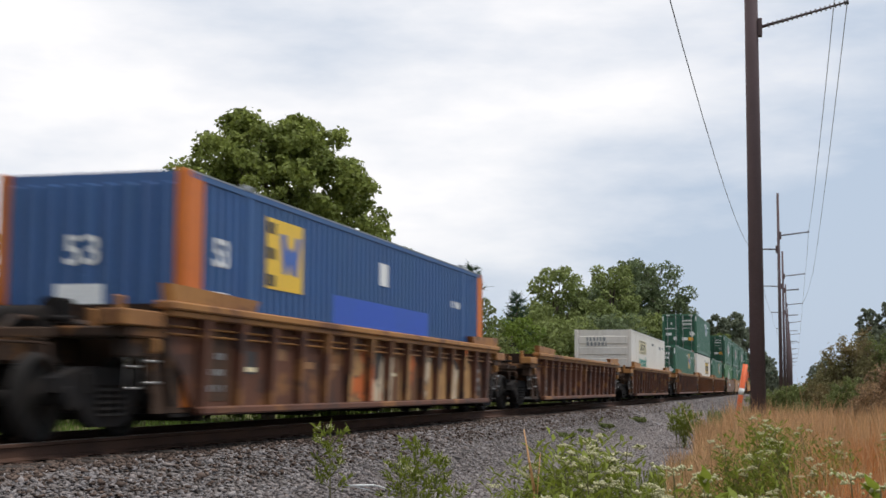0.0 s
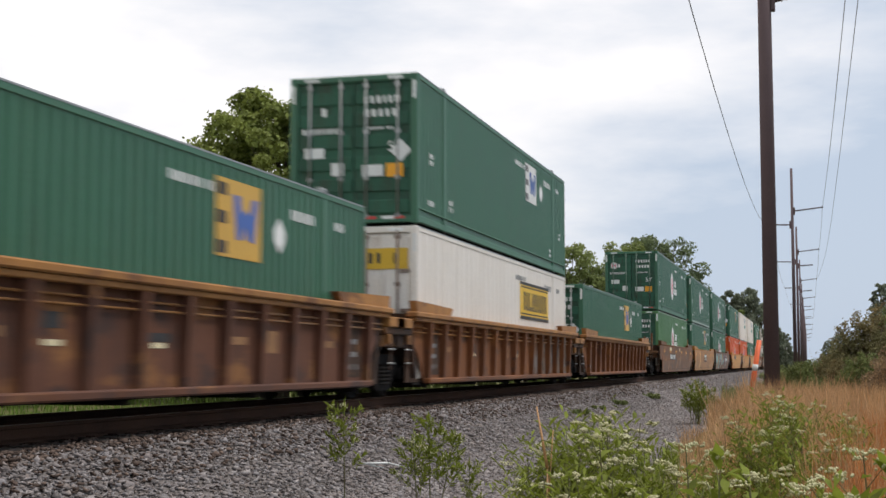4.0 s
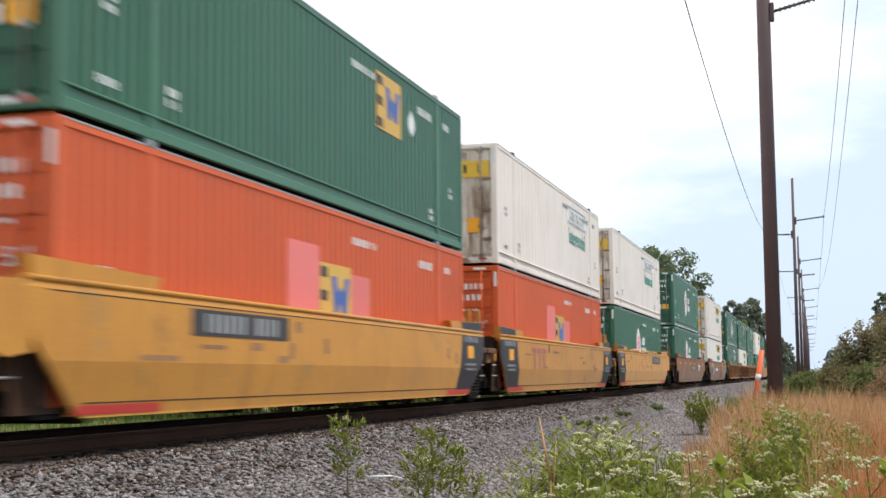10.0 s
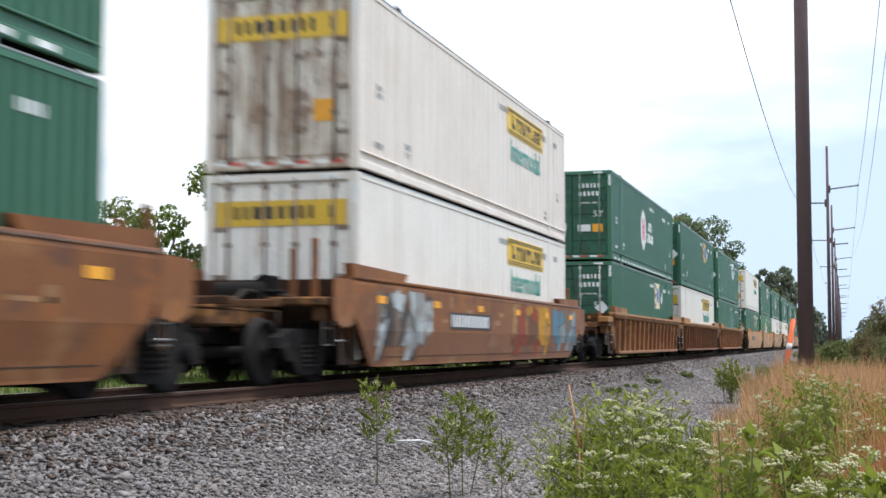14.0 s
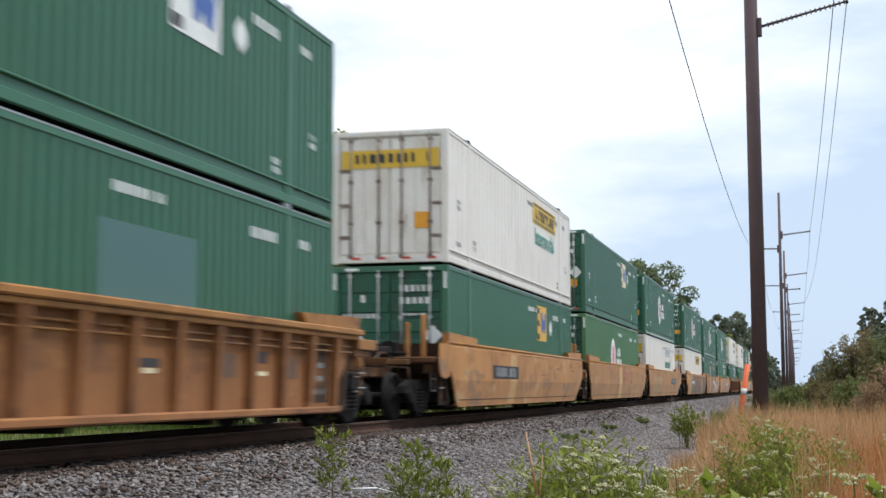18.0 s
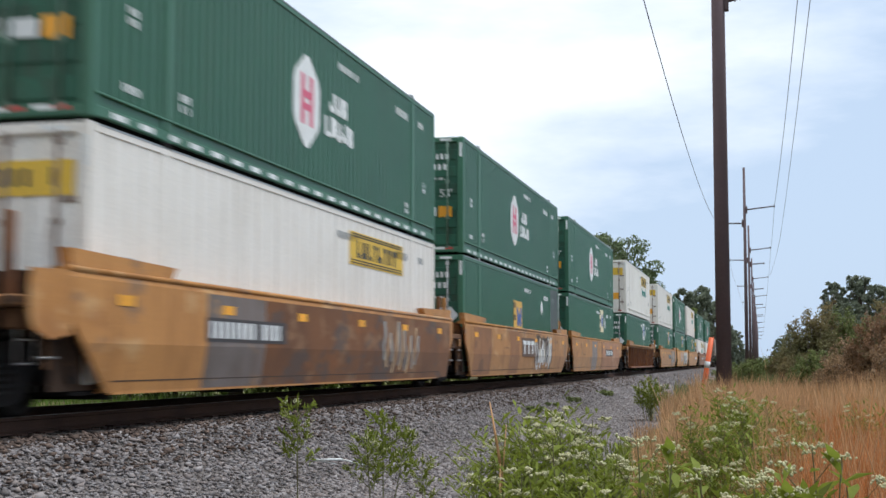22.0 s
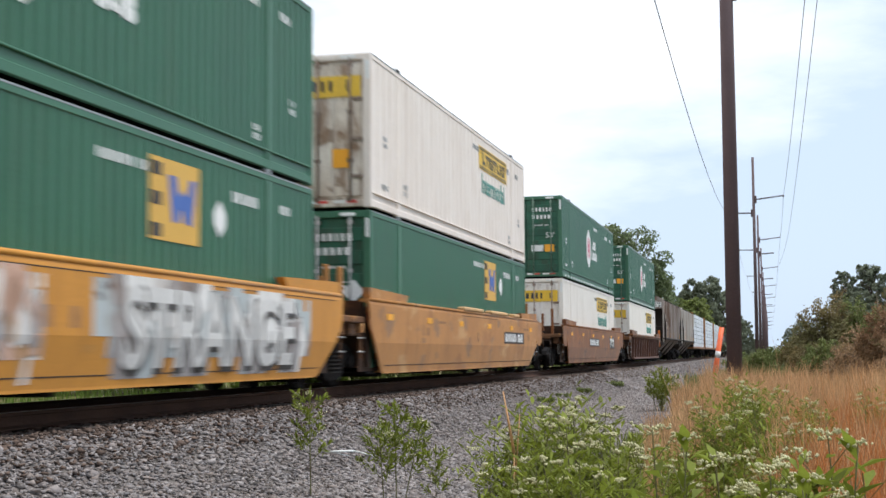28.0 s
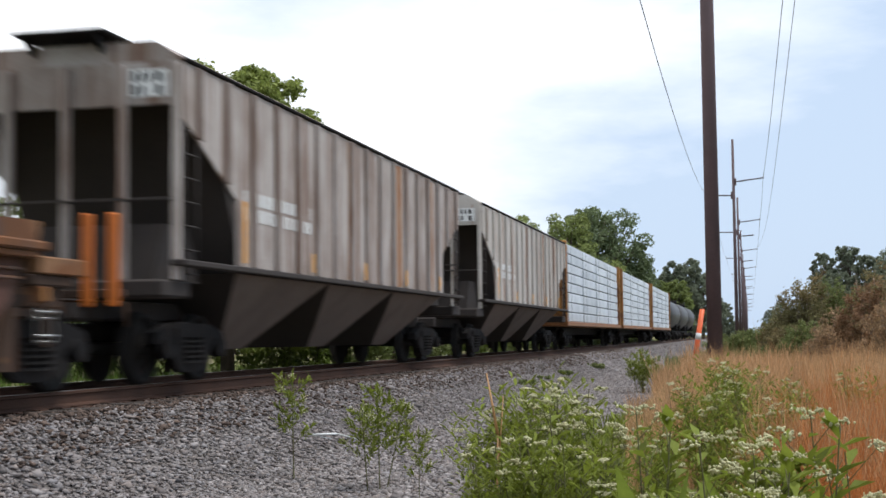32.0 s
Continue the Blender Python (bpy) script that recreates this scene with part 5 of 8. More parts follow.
def spray_ribs(name, colours, first, last, scale=0.9, line=0.05):
    """The same across the bays and ribs of a ribbed side."""
    def go(car):
        mat = spray_paint(name, [SPRAY_HUE[c] for c in colours], scale, line)
        step = (2 * SIDE_HALF - 2.3) / 14
        for i in range(first, last):
            y = -SIDE_HALF + 1.15 + i * step
            part("graffiti", shared("graffiti:%sweb%d" % (name, i), mat, lambda s: s.box(1.3565, 1.3595, y + 0.07, y + step - 0.07, 0.345, 1.18)), car, "" if i > first else "sprayed graffiti across the ribbed side")
            part("graffiti", shared("graffiti:%srib%d" % (name, i), mat, lambda s: s.bar([(1.462, 0.345), (1.4645, 0.345), (1.516, 1.385), (1.5135, 1.385)], y - 0.067, y + 0.067, "y")), car)
    return go


def sprayed_word(text, mat, y, z, height):
    def go(car):
        part("graffiti_shadow", fold(word("shade" + text, text, height, SPRAY["dark"], 0.004, 0.06), z - 0.04), car, "dark sprayed outline", pose(XS + 0.0145, y + 0.06, z - 0.04))
        part("graffiti_lettering", fold(word("spray" + text, text, height, mat, 0.004, 0.03), z), car, "white sprayed lettering", pose(XS + 0.02, y, z))
    return go


def bay_paint(mats):
    """Painted areas on the web of the car with eleven bays: bay, reach along it and up it, paint."""
    def go(car):
        step = (2 * SIDE_HALF - 2.3) / 11
        for n, (i, a, b, z0, z1, mat) in enumerate(mats):
            y = -SIDE_HALF + 1.15 + i * step
            part("repaint_patch", shared("repaint_patch:bay%d" % n, mat, lambda s: s.box(1.3605, 1.3625, y + step * a, y + step * b, z0, z1)), car, "worn painted patch on the web")
    return go


def end_uprights(car):
    for i in (0, 1):
        part("end_upright", shared("end_upright:%d" % i, POST_ORANGE, lambda s: s.block(0.92 + i * 0.32, 1.05 + i * 0.32, 10.8, 10.86, 0.95, 2.02, 0.015)), car, "bright orange upright plate")


def dark_ends(which):
    def go(car):
        for e in which:
            def cover(s):
                rows = [(side_x(0.245), 0.245), (side_x(0.5), 0.5), (side_x(CREASE), CREASE), (1.525, 1.0), (1.525, 1.45)]
                v = []
                for u, z in rows:
                    far = SIDE_HALF - 0.13 * (SIDE_TOP - z) if z > 0.9 else SIDE_HALF - 0.09 - 1.0 * ((0.92 - z) / 0.68) ** 0.8
                    near = 6.65 + 0.3 * z
                    v += [(u + 0.0015, e * near, z), (u + 0.0015, e * far, z), (u + 0.004, e * near, z), (u + 0.004, e * far, z)]
                s.add(v, [q for i in range(4) for q in ((4 * i, 4 * i + 1, 4 * i + 5, 4 * i + 4), (4 * i + 2, 4 * i + 6, 4 * i + 7, 4 * i + 3))] + [(0, 2, 3, 1), (16, 17, 19, 18)])
            part("end_panel", shared("end_panel:%d" % e, DARK_GREY, cover), car, "dark grey end panel with white lettering")
            part("guide_panel", shared("guide_panel:%d" % e, DARK_GREY, lambda s: s.bar([(e * 8.82, SIDE_TOP + 0.01), (e * 7.15, SIDE_TOP + 0.01), (e * 7.15, SIDE_TOP + 0.155), (e * 8.82, SIDE_TOP + 0.19)], 1.5005, 1.504, "x")), car, "dark grey painted end guide")
            part("amber_plate", shared("amber_plate:%d" % e, AMBER_MARK, lambda s: s.box(XS + 0.003, XS + 0.007, e * 7.75 - 0.24, e * 7.75 + 0.24, 0.98, 1.24)), car, "amber reflector plate")
            part("number_mark", shared("number_mark:dk%d" % e, GREY_MARK, lambda s: [bars(s, XS + 0.0025, e * 7.85 - 0.6, 1.43, 1, 0.12, 0.08, 4, 1.1), bars(s, XS + 0.0025, e * 7.75 - 0.45, 0.88, 2, 0.05, 0.05, 6, 0.9)]), car, "pale lettering")
        for e in (1, -1):
            part("red_sill", shared("red_sill:%d" % e, RED_TAPE, lambda s: s.bar([(side_x(0.25), 0.25), (side_x(0.25) + 0.005, 0.25), (side_x(0.345) + 0.005, 0.345), (side_x(0.345), 0.345)], e * 7.0 - 0.9, e * 7.0 + 0.9, "y")), car, "red sill marking")
    return go


PLATFORM = paint("grimy_platform_paint", (0.062, 0.037, 0.024), 0.6, 0.8, (0.03, 0.022, 0.019), blot=[((0.2, 0.09, 0.032), 1.5, 0.56), ((0.025, 0.021, 0.019), 1.2, 0.55)])
PLATFORM_RUST = paint("rusty_platform_paint", (0.16, 0.075, 0.032), 0.7, 0.8, (0.06, 0.034, 0.022), blot=[((0.05, 0.032, 0.024), 1.3, 0.54), ((0.3, 0.14, 0.045), 1.8, 0.58)])
DARK_GREY = paint("dark_grey_paint", (0.03, 0.031, 0.036), 0.1, 0.5)
PURPLE_BROWN = paint("purple_brown_car_paint", (0.125, 0.062, 0.045), 0.5, 0.7, (0.08, 0.045, 0.036), blot=[((0.17, 0.09, 0.06), 1.3, 0.58), ((0.22, 0.1, 0.045), 1.6, 0.64)])
MAROON = paint("maroon_brown_car_paint", (0.14, 0.06, 0.036), 0.7, 0.7, (0.065, 0.034, 0.026), blot=[((0.29, 0.135, 0.05), 1.1, 0.55), ((0.055, 0.036, 0.032), 1.7, 0.55)])
RUSTY_BROWN = paint("orange_brown_car_paint", (0.22, 0.088, 0.034), 0.5, 0.7, (0.14, 0.06, 0.03), blot=[((0.28, 0.14, 0.06), 1.3, 0.57), ((0.27, 0.1, 0.03), 1.0, 0.56), ((0.12, 0.06, 0.04), 1.5, 0.6)])
BROWN = paint("brown_car_paint", (0.18, 0.075, 0.029), 0.6, 0.7, (0.1, 0.046, 0.025), blot=[((0.25, 0.135, 0.068), 1.3, 0.55), ((0.23, 0.085, 0.027), 1.0, 0.56), ((0.085, 0.066, 0.058), 1.5, 0.54)])
RIB_RUST = paint("dark_rusty_car_paint", (0.2, 0.075, 0.027), 0.75, 0.7, (0.1, 0.042, 0.022), blot=[((0.27, 0.105, 0.033), 0.8, 0.57), ((0.085, 0.046, 0.033), 1.6, 0.58)])
RUST_ORANGE = paint("rusty_orange_car_paint", (0.3, 0.132, 0.05), 0.6, 0.65, (0.19, 0.085, 0.038), blot=[((0.15, 0.07, 0.035), 1.2, 0.56), ((0.38, 0.19, 0.075), 1.6, 0.61)])
TAN = paint("faded_tan_yellow_car_paint", (0.47, 0.222, 0.07), 0.45, 0.6, (0.36, 0.162, 0.05), blot=[((0.55, 0.33, 0.15), 1.2, 0.59), ((0.34, 0.15, 0.05), 0.9, 0.56), ((0.25, 0.15, 0.088), 1.4, 0.57)])
YELLOW = paint("bright_yellow_car_paint", (0.55, 0.25, 0.046), 0.3, 0.55, (0.47, 0.21, 0.042), blot=[((0.42, 0.22, 0.065), 1.4, 0.6), ((0.36, 0.17, 0.05), 1.0, 0.62)])
WORN_YELLOW = paint("worn_yellow_chord_paint", (0.37, 0.175, 0.055), 0.7, 0.65, (0.22, 0.1, 0.042), blot=[((0.13, 0.06, 0.033), 1.6, 0.56), ((0.46, 0.23, 0.06), 2.6, 0.62)])
SPRAY_HUE = {"tan": (0.42, 0.24, 0.1), "brown": (0.15, 0.075, 0.04), "aqua": (0.27, 0.46, 0.43), "plum": (0.12, 0.06, 0.09), "cream": (0.55, 0.45, 0.32), "grey": (0.26, 0.28, 0.28), "lilac": (0.36, 0.34, 0.33), "pale": (0.42, 0.46, 0.46), "blue": (0.1, 0.2, 0.26),
             "gold": (0.5, 0.26, 0.03), "rust": (0.26, 0.06, 0.035), "dark": (0.06, 0.055, 0.05), "orange": (0.55, 0.14, 0.04), "olive": (0.19, 0.19, 0.13), "drab": (0.17, 0.13, 0.1), "peach": (0.62, 0.4, 0.3), "white": (0.7, 0.69, 0.66), "soot": (0.2, 0.17, 0.155)}
SPRAY = {k: material("spray_" + k, c, 0.6, 0, tuple(q * 0.75 for q in c), 1.5, 0.5, 30, 0.03) for k, c in
         {"cream": (0.62, 0.55, 0.42), "white": (0.7, 0.69, 0.66), "grey": (0.3, 0.32, 0.31), "dark": (0.06, 0.055, 0.05), "pale": (0.6, 0.4, 0.22)}.items()}
G = "green corrugated steel container with a white hexagon emblem"
E_ = "green corrugated steel container with a square gold sign"


def load(u, upper, lower):
    """Puts the containers into the well whose load begins at u."""
    z = 0.33
    for spec, first in ((lower, True), (upper, False)):
        if spec:
            kind, *opt = spec.split("+")
            a = dict(style=kind, paint_mat=GREEN, label=E_)
            if kind == "hub":
                a.update(label=G, paint_mat=LIGHT_GREEN if "light" in opt else GREEN, tape="tape" in opt)
            elif kind == "emp":
                a.update(mid="mid" in opt, rear_panel="bare" in opt, patch=CREAM_MARK if "cream" in opt else WHITE_MARK if "pale" in opt else None)
            elif kind == "plain":
                a.update(patch=DULL_GREEN, label="green corrugated steel container with a dull repainted patch")
            elif kind == "white":
                a.update(paint_mat=DIRTY_WHITE if "dirty" in opt else WHITE, tl="bare" if "bare" in opt else "grey" if "grey" in opt else "big" if "big" in opt else "fore" if "front" in opt else "yellow", doors="front" not in opt,
                         label="white container with a pale grey sign and green lettering" if "grey" in opt else "white container with weathered doors and a yellow sign")
            elif kind == "orange":
                a.update(paint_mat=ORANGE, label="orange corrugated container with pink patches and a gold sign")
            elif kind == "blue":
                a.update(paint_mat=BLUE, doors=False, label="blue container with orange corner posts and a yellow sign")
            container(place=u, z=z, **a)
        z += H53 + 0.05


SPRAYED = (13.1, 102.3, 184.0, 293.41, 418.3, 442.1, 461.3, 527.1, 546.4)     # units with graffiti


def unit(u, kind, main, accent, upper, lower, front, rear, *extras):
    mid = u + L53 / 2
    lab = {"maroon_brown_car_paint": "maroon-brown", "purple_brown_car_paint": "purple-brown", "brown_car_paint": "rusty brown", "orange_brown_car_paint": "orange-brown", "dark_rusty_car_paint": "dark rusty brown", "rusty_orange_car_paint": "rusty orange", "faded_tan_yellow_car_paint": "faded tan-yellow", "bright_yellow_car_paint": "bright yellow"}[main.name]
    tail = " with ribbed sides" if kind == "ribbed" else " with smooth sides"
    tail += " and graffiti" if (u in SPRAYED) else (", running empty" if not lower else "")
    well_car(kind, main, accent, mid, lab + " steel well car" + tail, front, rear, extras=extras)
    load(u, upper, lower)


# place of the load's leading end, kind, paint, accent, upper and lower load, front and rear joint, markings
unit(13.1, "ribbed", MAROON, WORN_YELLOW, None, "blue", "truck", "truck",
     spray_ribs("spray_pale", ["tan", "cream", "tan", "dark", "orange", "tan", "brown"], 5, 13, 1.5, 0.03))
unit(36.3, "ribbed", MAROON, WORN_YELLOW, None, None, "truck", "truck")
unit(59.6, "ribbed", MAROON, WORN_YELLOW, None, "white+front", "truck", "truck")
unit(83.0, "ribbed", MAROON, WORN_YELLOW, None, "emp", "truck", "shared")
unit(102.3, "ribbed", RIB_RUST, WORN_YELLOW, "emp+pale", "white+big", "pin", "shared",
     spray_ribs("spray_soot", ["drab", "brown", "dark", "drab", "brown", "soot"], 9, 14, 2.2, 0.03))
unit(121.83, "ribbed", RIB_RUST, WORN_YELLOW, None, "emp", "pin", "truck")
unit(144.85, "smooth", BROWN, BROWN, "hub", "hub+light", "truck", "shared",
     reflect_dots, mark_plates(BLACK_MARK, -3.4, 1), edge_pads([(-4.5, 1.0), (0.5, 0.35)]))
unit(164.6, "smooth", TAN, TAN, "hub+tape", "emp", "pin", "shared",
     reflect_dots, mark_block(WHITE_MARK, -0.05, 2.1, 0.84, 1.24, 1, PANEL_BROWN), patches(PALE_TAN, [(-5.0, -4.3)], "p7"))
unit(184.0, "smooth", BROWN, TAN, "hub", "hub", "pin", "truck",
     spray_field("spray_aqua_plum", ["plum", "lilac", "aqua", "brown", "lilac", "plum", "tan", "aqua"], -8.4, 1.2, 2.1, 0.02), spray_field("spray_plum", ["lilac", "plum", "lilac", "plum", "brown"], 1.0, 5.4, 2.3, 0.02), mark_plates(GREY_MARK, 4.6, 1))
unit(207.46, "smooth", YELLOW, YELLOW, "emp", "orange", "truck", "shared",
     dark_ends((1,)), mark_plates(BLACK_MARK, -4.0, 2))
unit(226.97, "smooth", YELLOW, YELLOW, "white+grey+dirty", "orange", "pin", "shared",
     dark_ends((1, -1)), mark_block(MAROON_MARK, -4.3, 1.9, 0.8, 1.32, 2))
unit(246.6, "smooth", YELLOW, YELLOW, "white+grey+dirty", "hub", "pin", "truck",
     dark_ends((-1,)), mark_plates(BLACK_MARK, 3.65, 2), top_pads([(-3.5, 1.35), (-0.1, 1.3), (3.1, 1.35)]))
unit(269.81, "smooth", RUSTY_BROWN, RUSTY_BROWN, "hub+tape", "hub", "truck", "truck",
     reflect_dots, mark_plates(GREY_MARK, 0.8, 2), mark_block(WHITE_MARK, 5.0, 1.5, 0.85, 1.2, 3))
unit(293.41, "smooth", RUSTY_BROWN, RUSTY_BROWN, "white+dirty", "white", "truck", "truck",
     reflect_dots, spray_field("spray_grey", ["pale", "dark", "grey", "brown", "pale", "drab"], -7.8, -4.9, 3.0, 0.06), mark_plates(GREY_MARK, -2.3, 3),
        spray_field("spray_gold", ["gold", "rust", "gold", "tan", "gold", "brown"], 1.1, 5.0, 2.0, 0.04), spray_field("spray_blue", ["blue", "grey", "blue", "blue", "drab"], 5.3, 8.3, 1.6, 0.03, 0.4))
unit(317.22, "ribbed", RUST_ORANGE, WORN_YELLOW, "hub+tape", "emp+cream", "truck", "shared")
unit(336.6, "ribbed", RIB_RUST, WORN_YELLOW, "emp", "white", "pin", "shared")
unit(355.9, "ribbed", RUST_ORANGE, WORN_YELLOW, "emp+pale", "plain", "pin", "truck")
unit(379.45, "smooth", TAN, TAN, "white", "emp", "truck", "shared",
     mark_plates(BLACK_MARK, -3.25, 2), patches(PALE_TAN, [(-2.75, -1.95)], "p17"))
unit(398.9, "smooth", TAN, TAN, "emp+cream", "hub+light", "pin", "shared",
     mark_block(MAROON_MARK, 1.2, 2.1, 0.84, 1.3, 4), patches(PALE_TAN, [(-0.8, 0.1)], "p18"))
unit(418.3, "smooth", TAN, TAN, "hub+tape", "white+grey", "pin", "truck",
     mark_plates(BLACK_MARK, 4.6, 2), sprayed("g19", [SPRAY["pale"], SPRAY["cream"]], -6.5, -2.8, 0.4, 1.3, 19, 13, 0.3))
unit(442.1, "smooth", TAN, BROWN, "hub+tape", "white+bare", "truck", "shared",
     reflect_dots, mark_plates(GREY_MARK, -3.85, 1), patches(BROWN, [(-3.2, 8.6)], "p20"), patches(DARK_PATCH, [(-5.3, -3.21)], "p20b"), sprayed("g20", [SPRAY["grey"], SPRAY["pale"]], 3.0, 5.8, 0.35, 1.4, 24, 11, 0.35))
unit(461.3, "smooth", TAN, TAN, "hub+tape", "emp+mid+bare", "pin", "shared",
     reflect_dots, mark_block(WHITE_MARK, 0.2, 2.1, 0.82, 1.22, 5, PANEL_BROWN), patches(RUST_ORANGE, [(-7.9, -5.6), (-2.9, -1.4)], "p21"), spray_field("spray_white", ["dark", "drab", "soot", "dark", "white"], 1.4, 5.0, 2.4, 0.05, 0.34, 1.42),
     sprayed("g21", [SPRAY["white"], SPRAY["white"], SPRAY["cream"]], 1.5, 4.95, 0.38, 1.4, 31, 10, 0.4))
unit(480.3, "smooth", TAN, TAN, "hub", "emp+cream", "pin", "truck",
     reflect_dots, patches(GREY_PATCH, [(-2.7, -0.9)], "p22"), patches(PINK_TAN, [(1.3, 8.6)], "p22b"), patches(RUST_ORANGE, [(0.7, 1.3)], "p22c"), mark_plates(GREY_MARK, 3.9, 1))
unit(503.39, "ribbed", RIB_RUST, WORN_YELLOW, "white", "emp+pale", "truck", "truck")
unit(527.1, "smooth", TAN, TAN, "white", "emp", "truck", "shared",
     reflect_dots, mark_plates(GREY_MARK, 0.5, 2), spray_field("spray_olive", ["drab", "lilac", "drab", "cream", "grey", "drab", "lilac"], 2.4, 7.5, 3.6, 0.02))
unit(546.4, "smooth", YELLOW, TAN, "hub", "emp", "pin", "shared",
     spray_field("spray_peach", ["peach", "white", "peach", "tan", "lilac"], -4.0, -0.6, 3.0, 0.02), spray_field("spray_letters", ["white", "lilac", "white", "white", "pale"], 0.4, 7.3, 1.6, 0.015, 0.32, 1.46), sprayed_word("STRANGE", SPRAY["white"], 3.8, 0.46, 0.9))
unit(565.8, "smooth", TAN, TAN, "white+dirty", "emp", "pin", "truck",
     reflect_dots, mark_plates(GREY_MARK, 5.0, 1), top_pads([(-0.3, 2.1), (2.85, 2.1), (5.3, 0.8)]))
unit(589.6, "smooth", RUSTY_BROWN, RUSTY_BROWN, "hub+tape", "white", "truck", "truck",
     reflect_dots, mark_plates(BLACK_MARK, -1.2, 1), mark_block(WHITE_MARK, 4.9, 1.5, 0.85, 1.2, 6, BLACK_MARK))
unit(612.9, "ribbed", PURPLE_BROWN, BROWN, "hub+tape", "white", "truck", "truck",
     end_uprights, bay_paint([(0, 0.06, 0.94, 0.72, 1.32, WORN_YELLOW), (4, 0.12, 0.8, 0.78, 1.12, CREAM_DIRT)]))



# ------------------------------------------------ covered hoppers, lumber cars, tank cars
HOPPER = material("weathered_grey_hopper_paint", (0.4, 0.36, 0.33), 0.7, 0, (0.23, 0.18, 0.15), 0.9, 0.9, 30, 0.1, 0.85, (0.15, 0.075, 0.042), (0.9, 2.2, 0.09), (0.47, 0.62))
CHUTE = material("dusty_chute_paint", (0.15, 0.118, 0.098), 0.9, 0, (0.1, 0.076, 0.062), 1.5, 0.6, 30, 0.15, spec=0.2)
PALE_HOPPER = material("pale_grey_hopper_paint", (0.52, 0.49, 0.45), 0.7, 0, (0.38, 0.33, 0.28), 0.7, 0.6, 30, 0.1, 0.75, (0.24, 0.11, 0.05), (0.9, 1.5, 0.07), (0.52, 0.62))
RUST_STAIN = material("orange_rust_stain", (0.27, 0.13, 0.065), 0.85, 0, (0.36, 0.25, 0.17), 1.6, 0.8, 30, 0.1, 0.6, streak_map=(0.9, 3.0, 0.07), spec=0.2)
# brown grime, taken near black to hold the shade of recessed hopper ends
GRIME_SHADE = material("brown_grime_and_shade_paint", (0.034, 0.026, 0.022), 0.9, 0, (0.024, 0.019, 0.017), 1.5, 0.6, 30, 0.15)


def hopper_car(place, paint_mat, label):
    """A covered hopper. place: of its middle."""
    c = thing("hopper_car", label, "rail car", "covered hoppers")
    h, w, top, low = 8.15, 1.58, 4.3, 1.55
    outline = [(-h, top - 0.25), (-h, top - 1.0), (-6.35, 2.45), (-6.35, low), (6.35, low), (6.35, 2.45), (h, top - 1.0), (h, top - 0.25)]
    for k in (1, -1):
        part("side_plate", shared("side_plate:%d" % k, paint_mat, lambda s: s.bar(outline, *sorted((k * (w - 0.03), k * w)), "x")), c)
    # the shade of the open ends is put into this body's dark colour
    part("body", shared("body:hopper", GRIME_SHADE, lambda s: s.bar([(-7.5, top - 0.3), (-6.1, low - 0.08), (6.1, low - 0.08), (7.5, top - 0.3)], -w + 0.031, w - 0.031, "x")), c, "dark inner hopper with sloped ends, grime and shade in its colour")
    part("roof", shared("roof:hopper", paint_mat, lambda s: s.bar([(-w, top - 0.25), (-w + 0.4, top), (w - 0.4, top), (w, top - 0.25), (w - 0.05, top - 0.28), (-w + 0.05, top - 0.28)], -h, h, "y")), c)
    for i in range(17):
        y = -7.7 + i * 15.4 / 16
        z0 = 2.45 + (abs(y) - 6.35) * 0.472 if abs(y) > 6.35 else low
        for k in (1, -1):
            part("side_rib", shared("side_rib:%d%.2f" % (k, z0), paint_mat, lambda s: s.block(*sorted((k * w, k * (w + 0.07))), -0.05, 0.05, z0, top - 0.3, 0.015)), c, at=pose(0, y, 0))
    for k in (1, -1):
        part("side_sill", shared("side_sill:%d" % k, GRIME_SHADE, lambda s: s.block(*sorted((k * (w - 0.1), k * (w + 0.09))), -8.3, 8.3, low - 0.08, low, 0.015)), c, "grimy side sill")
    for i, y in enumerate((-4.2, 0.0, 4.2)):
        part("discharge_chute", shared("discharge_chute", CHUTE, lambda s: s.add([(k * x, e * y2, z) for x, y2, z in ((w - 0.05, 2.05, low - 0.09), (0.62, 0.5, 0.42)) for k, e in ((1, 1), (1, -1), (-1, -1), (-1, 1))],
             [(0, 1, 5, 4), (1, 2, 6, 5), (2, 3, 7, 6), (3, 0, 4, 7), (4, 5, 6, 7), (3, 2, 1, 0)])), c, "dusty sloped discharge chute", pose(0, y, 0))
        # added dark sheets paint the shade on the down-facing end slopes
        for e in (-1, 1):
            part("chute_end", shared("chute_end:%d" % e, GRIME_SHADE, lambda s: s.add([(k * x, e * y2, z) for x, y2, z in ((w - 0.055, 2.056, low - 0.095), (0.615, 0.506, 0.42), (0.615, 0.5, 0.415), (w - 0.06, 2.046, low - 0.095)) for k in (1, -1)], [(0, 1, 3, 2), (4, 5, 7, 6), (0, 2, 4, 6), (1, 7, 5, 3)])), c, "" if e > 0 or i else "grimy end sheet of a chute", pose(0, y, 0))
    part("roof_walk", shared("roof_walk", STEEL_DARK, lambda s: [s.block(-0.35, 0.35, -7.6, 7.6, top + 0.12, top + 0.16, 0.01), s.block(0.8, 0.95, -7.6, 7.6, top + 0.001, top + 0.12, 0.02), s.block(-0.95, -0.8, -7.6, 7.6, top + 0.001, top + 0.12, 0.02)]
         + [s.block(-0.75, 0.75, -7.2 + i * 1.6, -6.1 + i * 1.6, top + 0.001, top + 0.1, 0.03) for i in range(10)]), c, "dark running board and hatches")
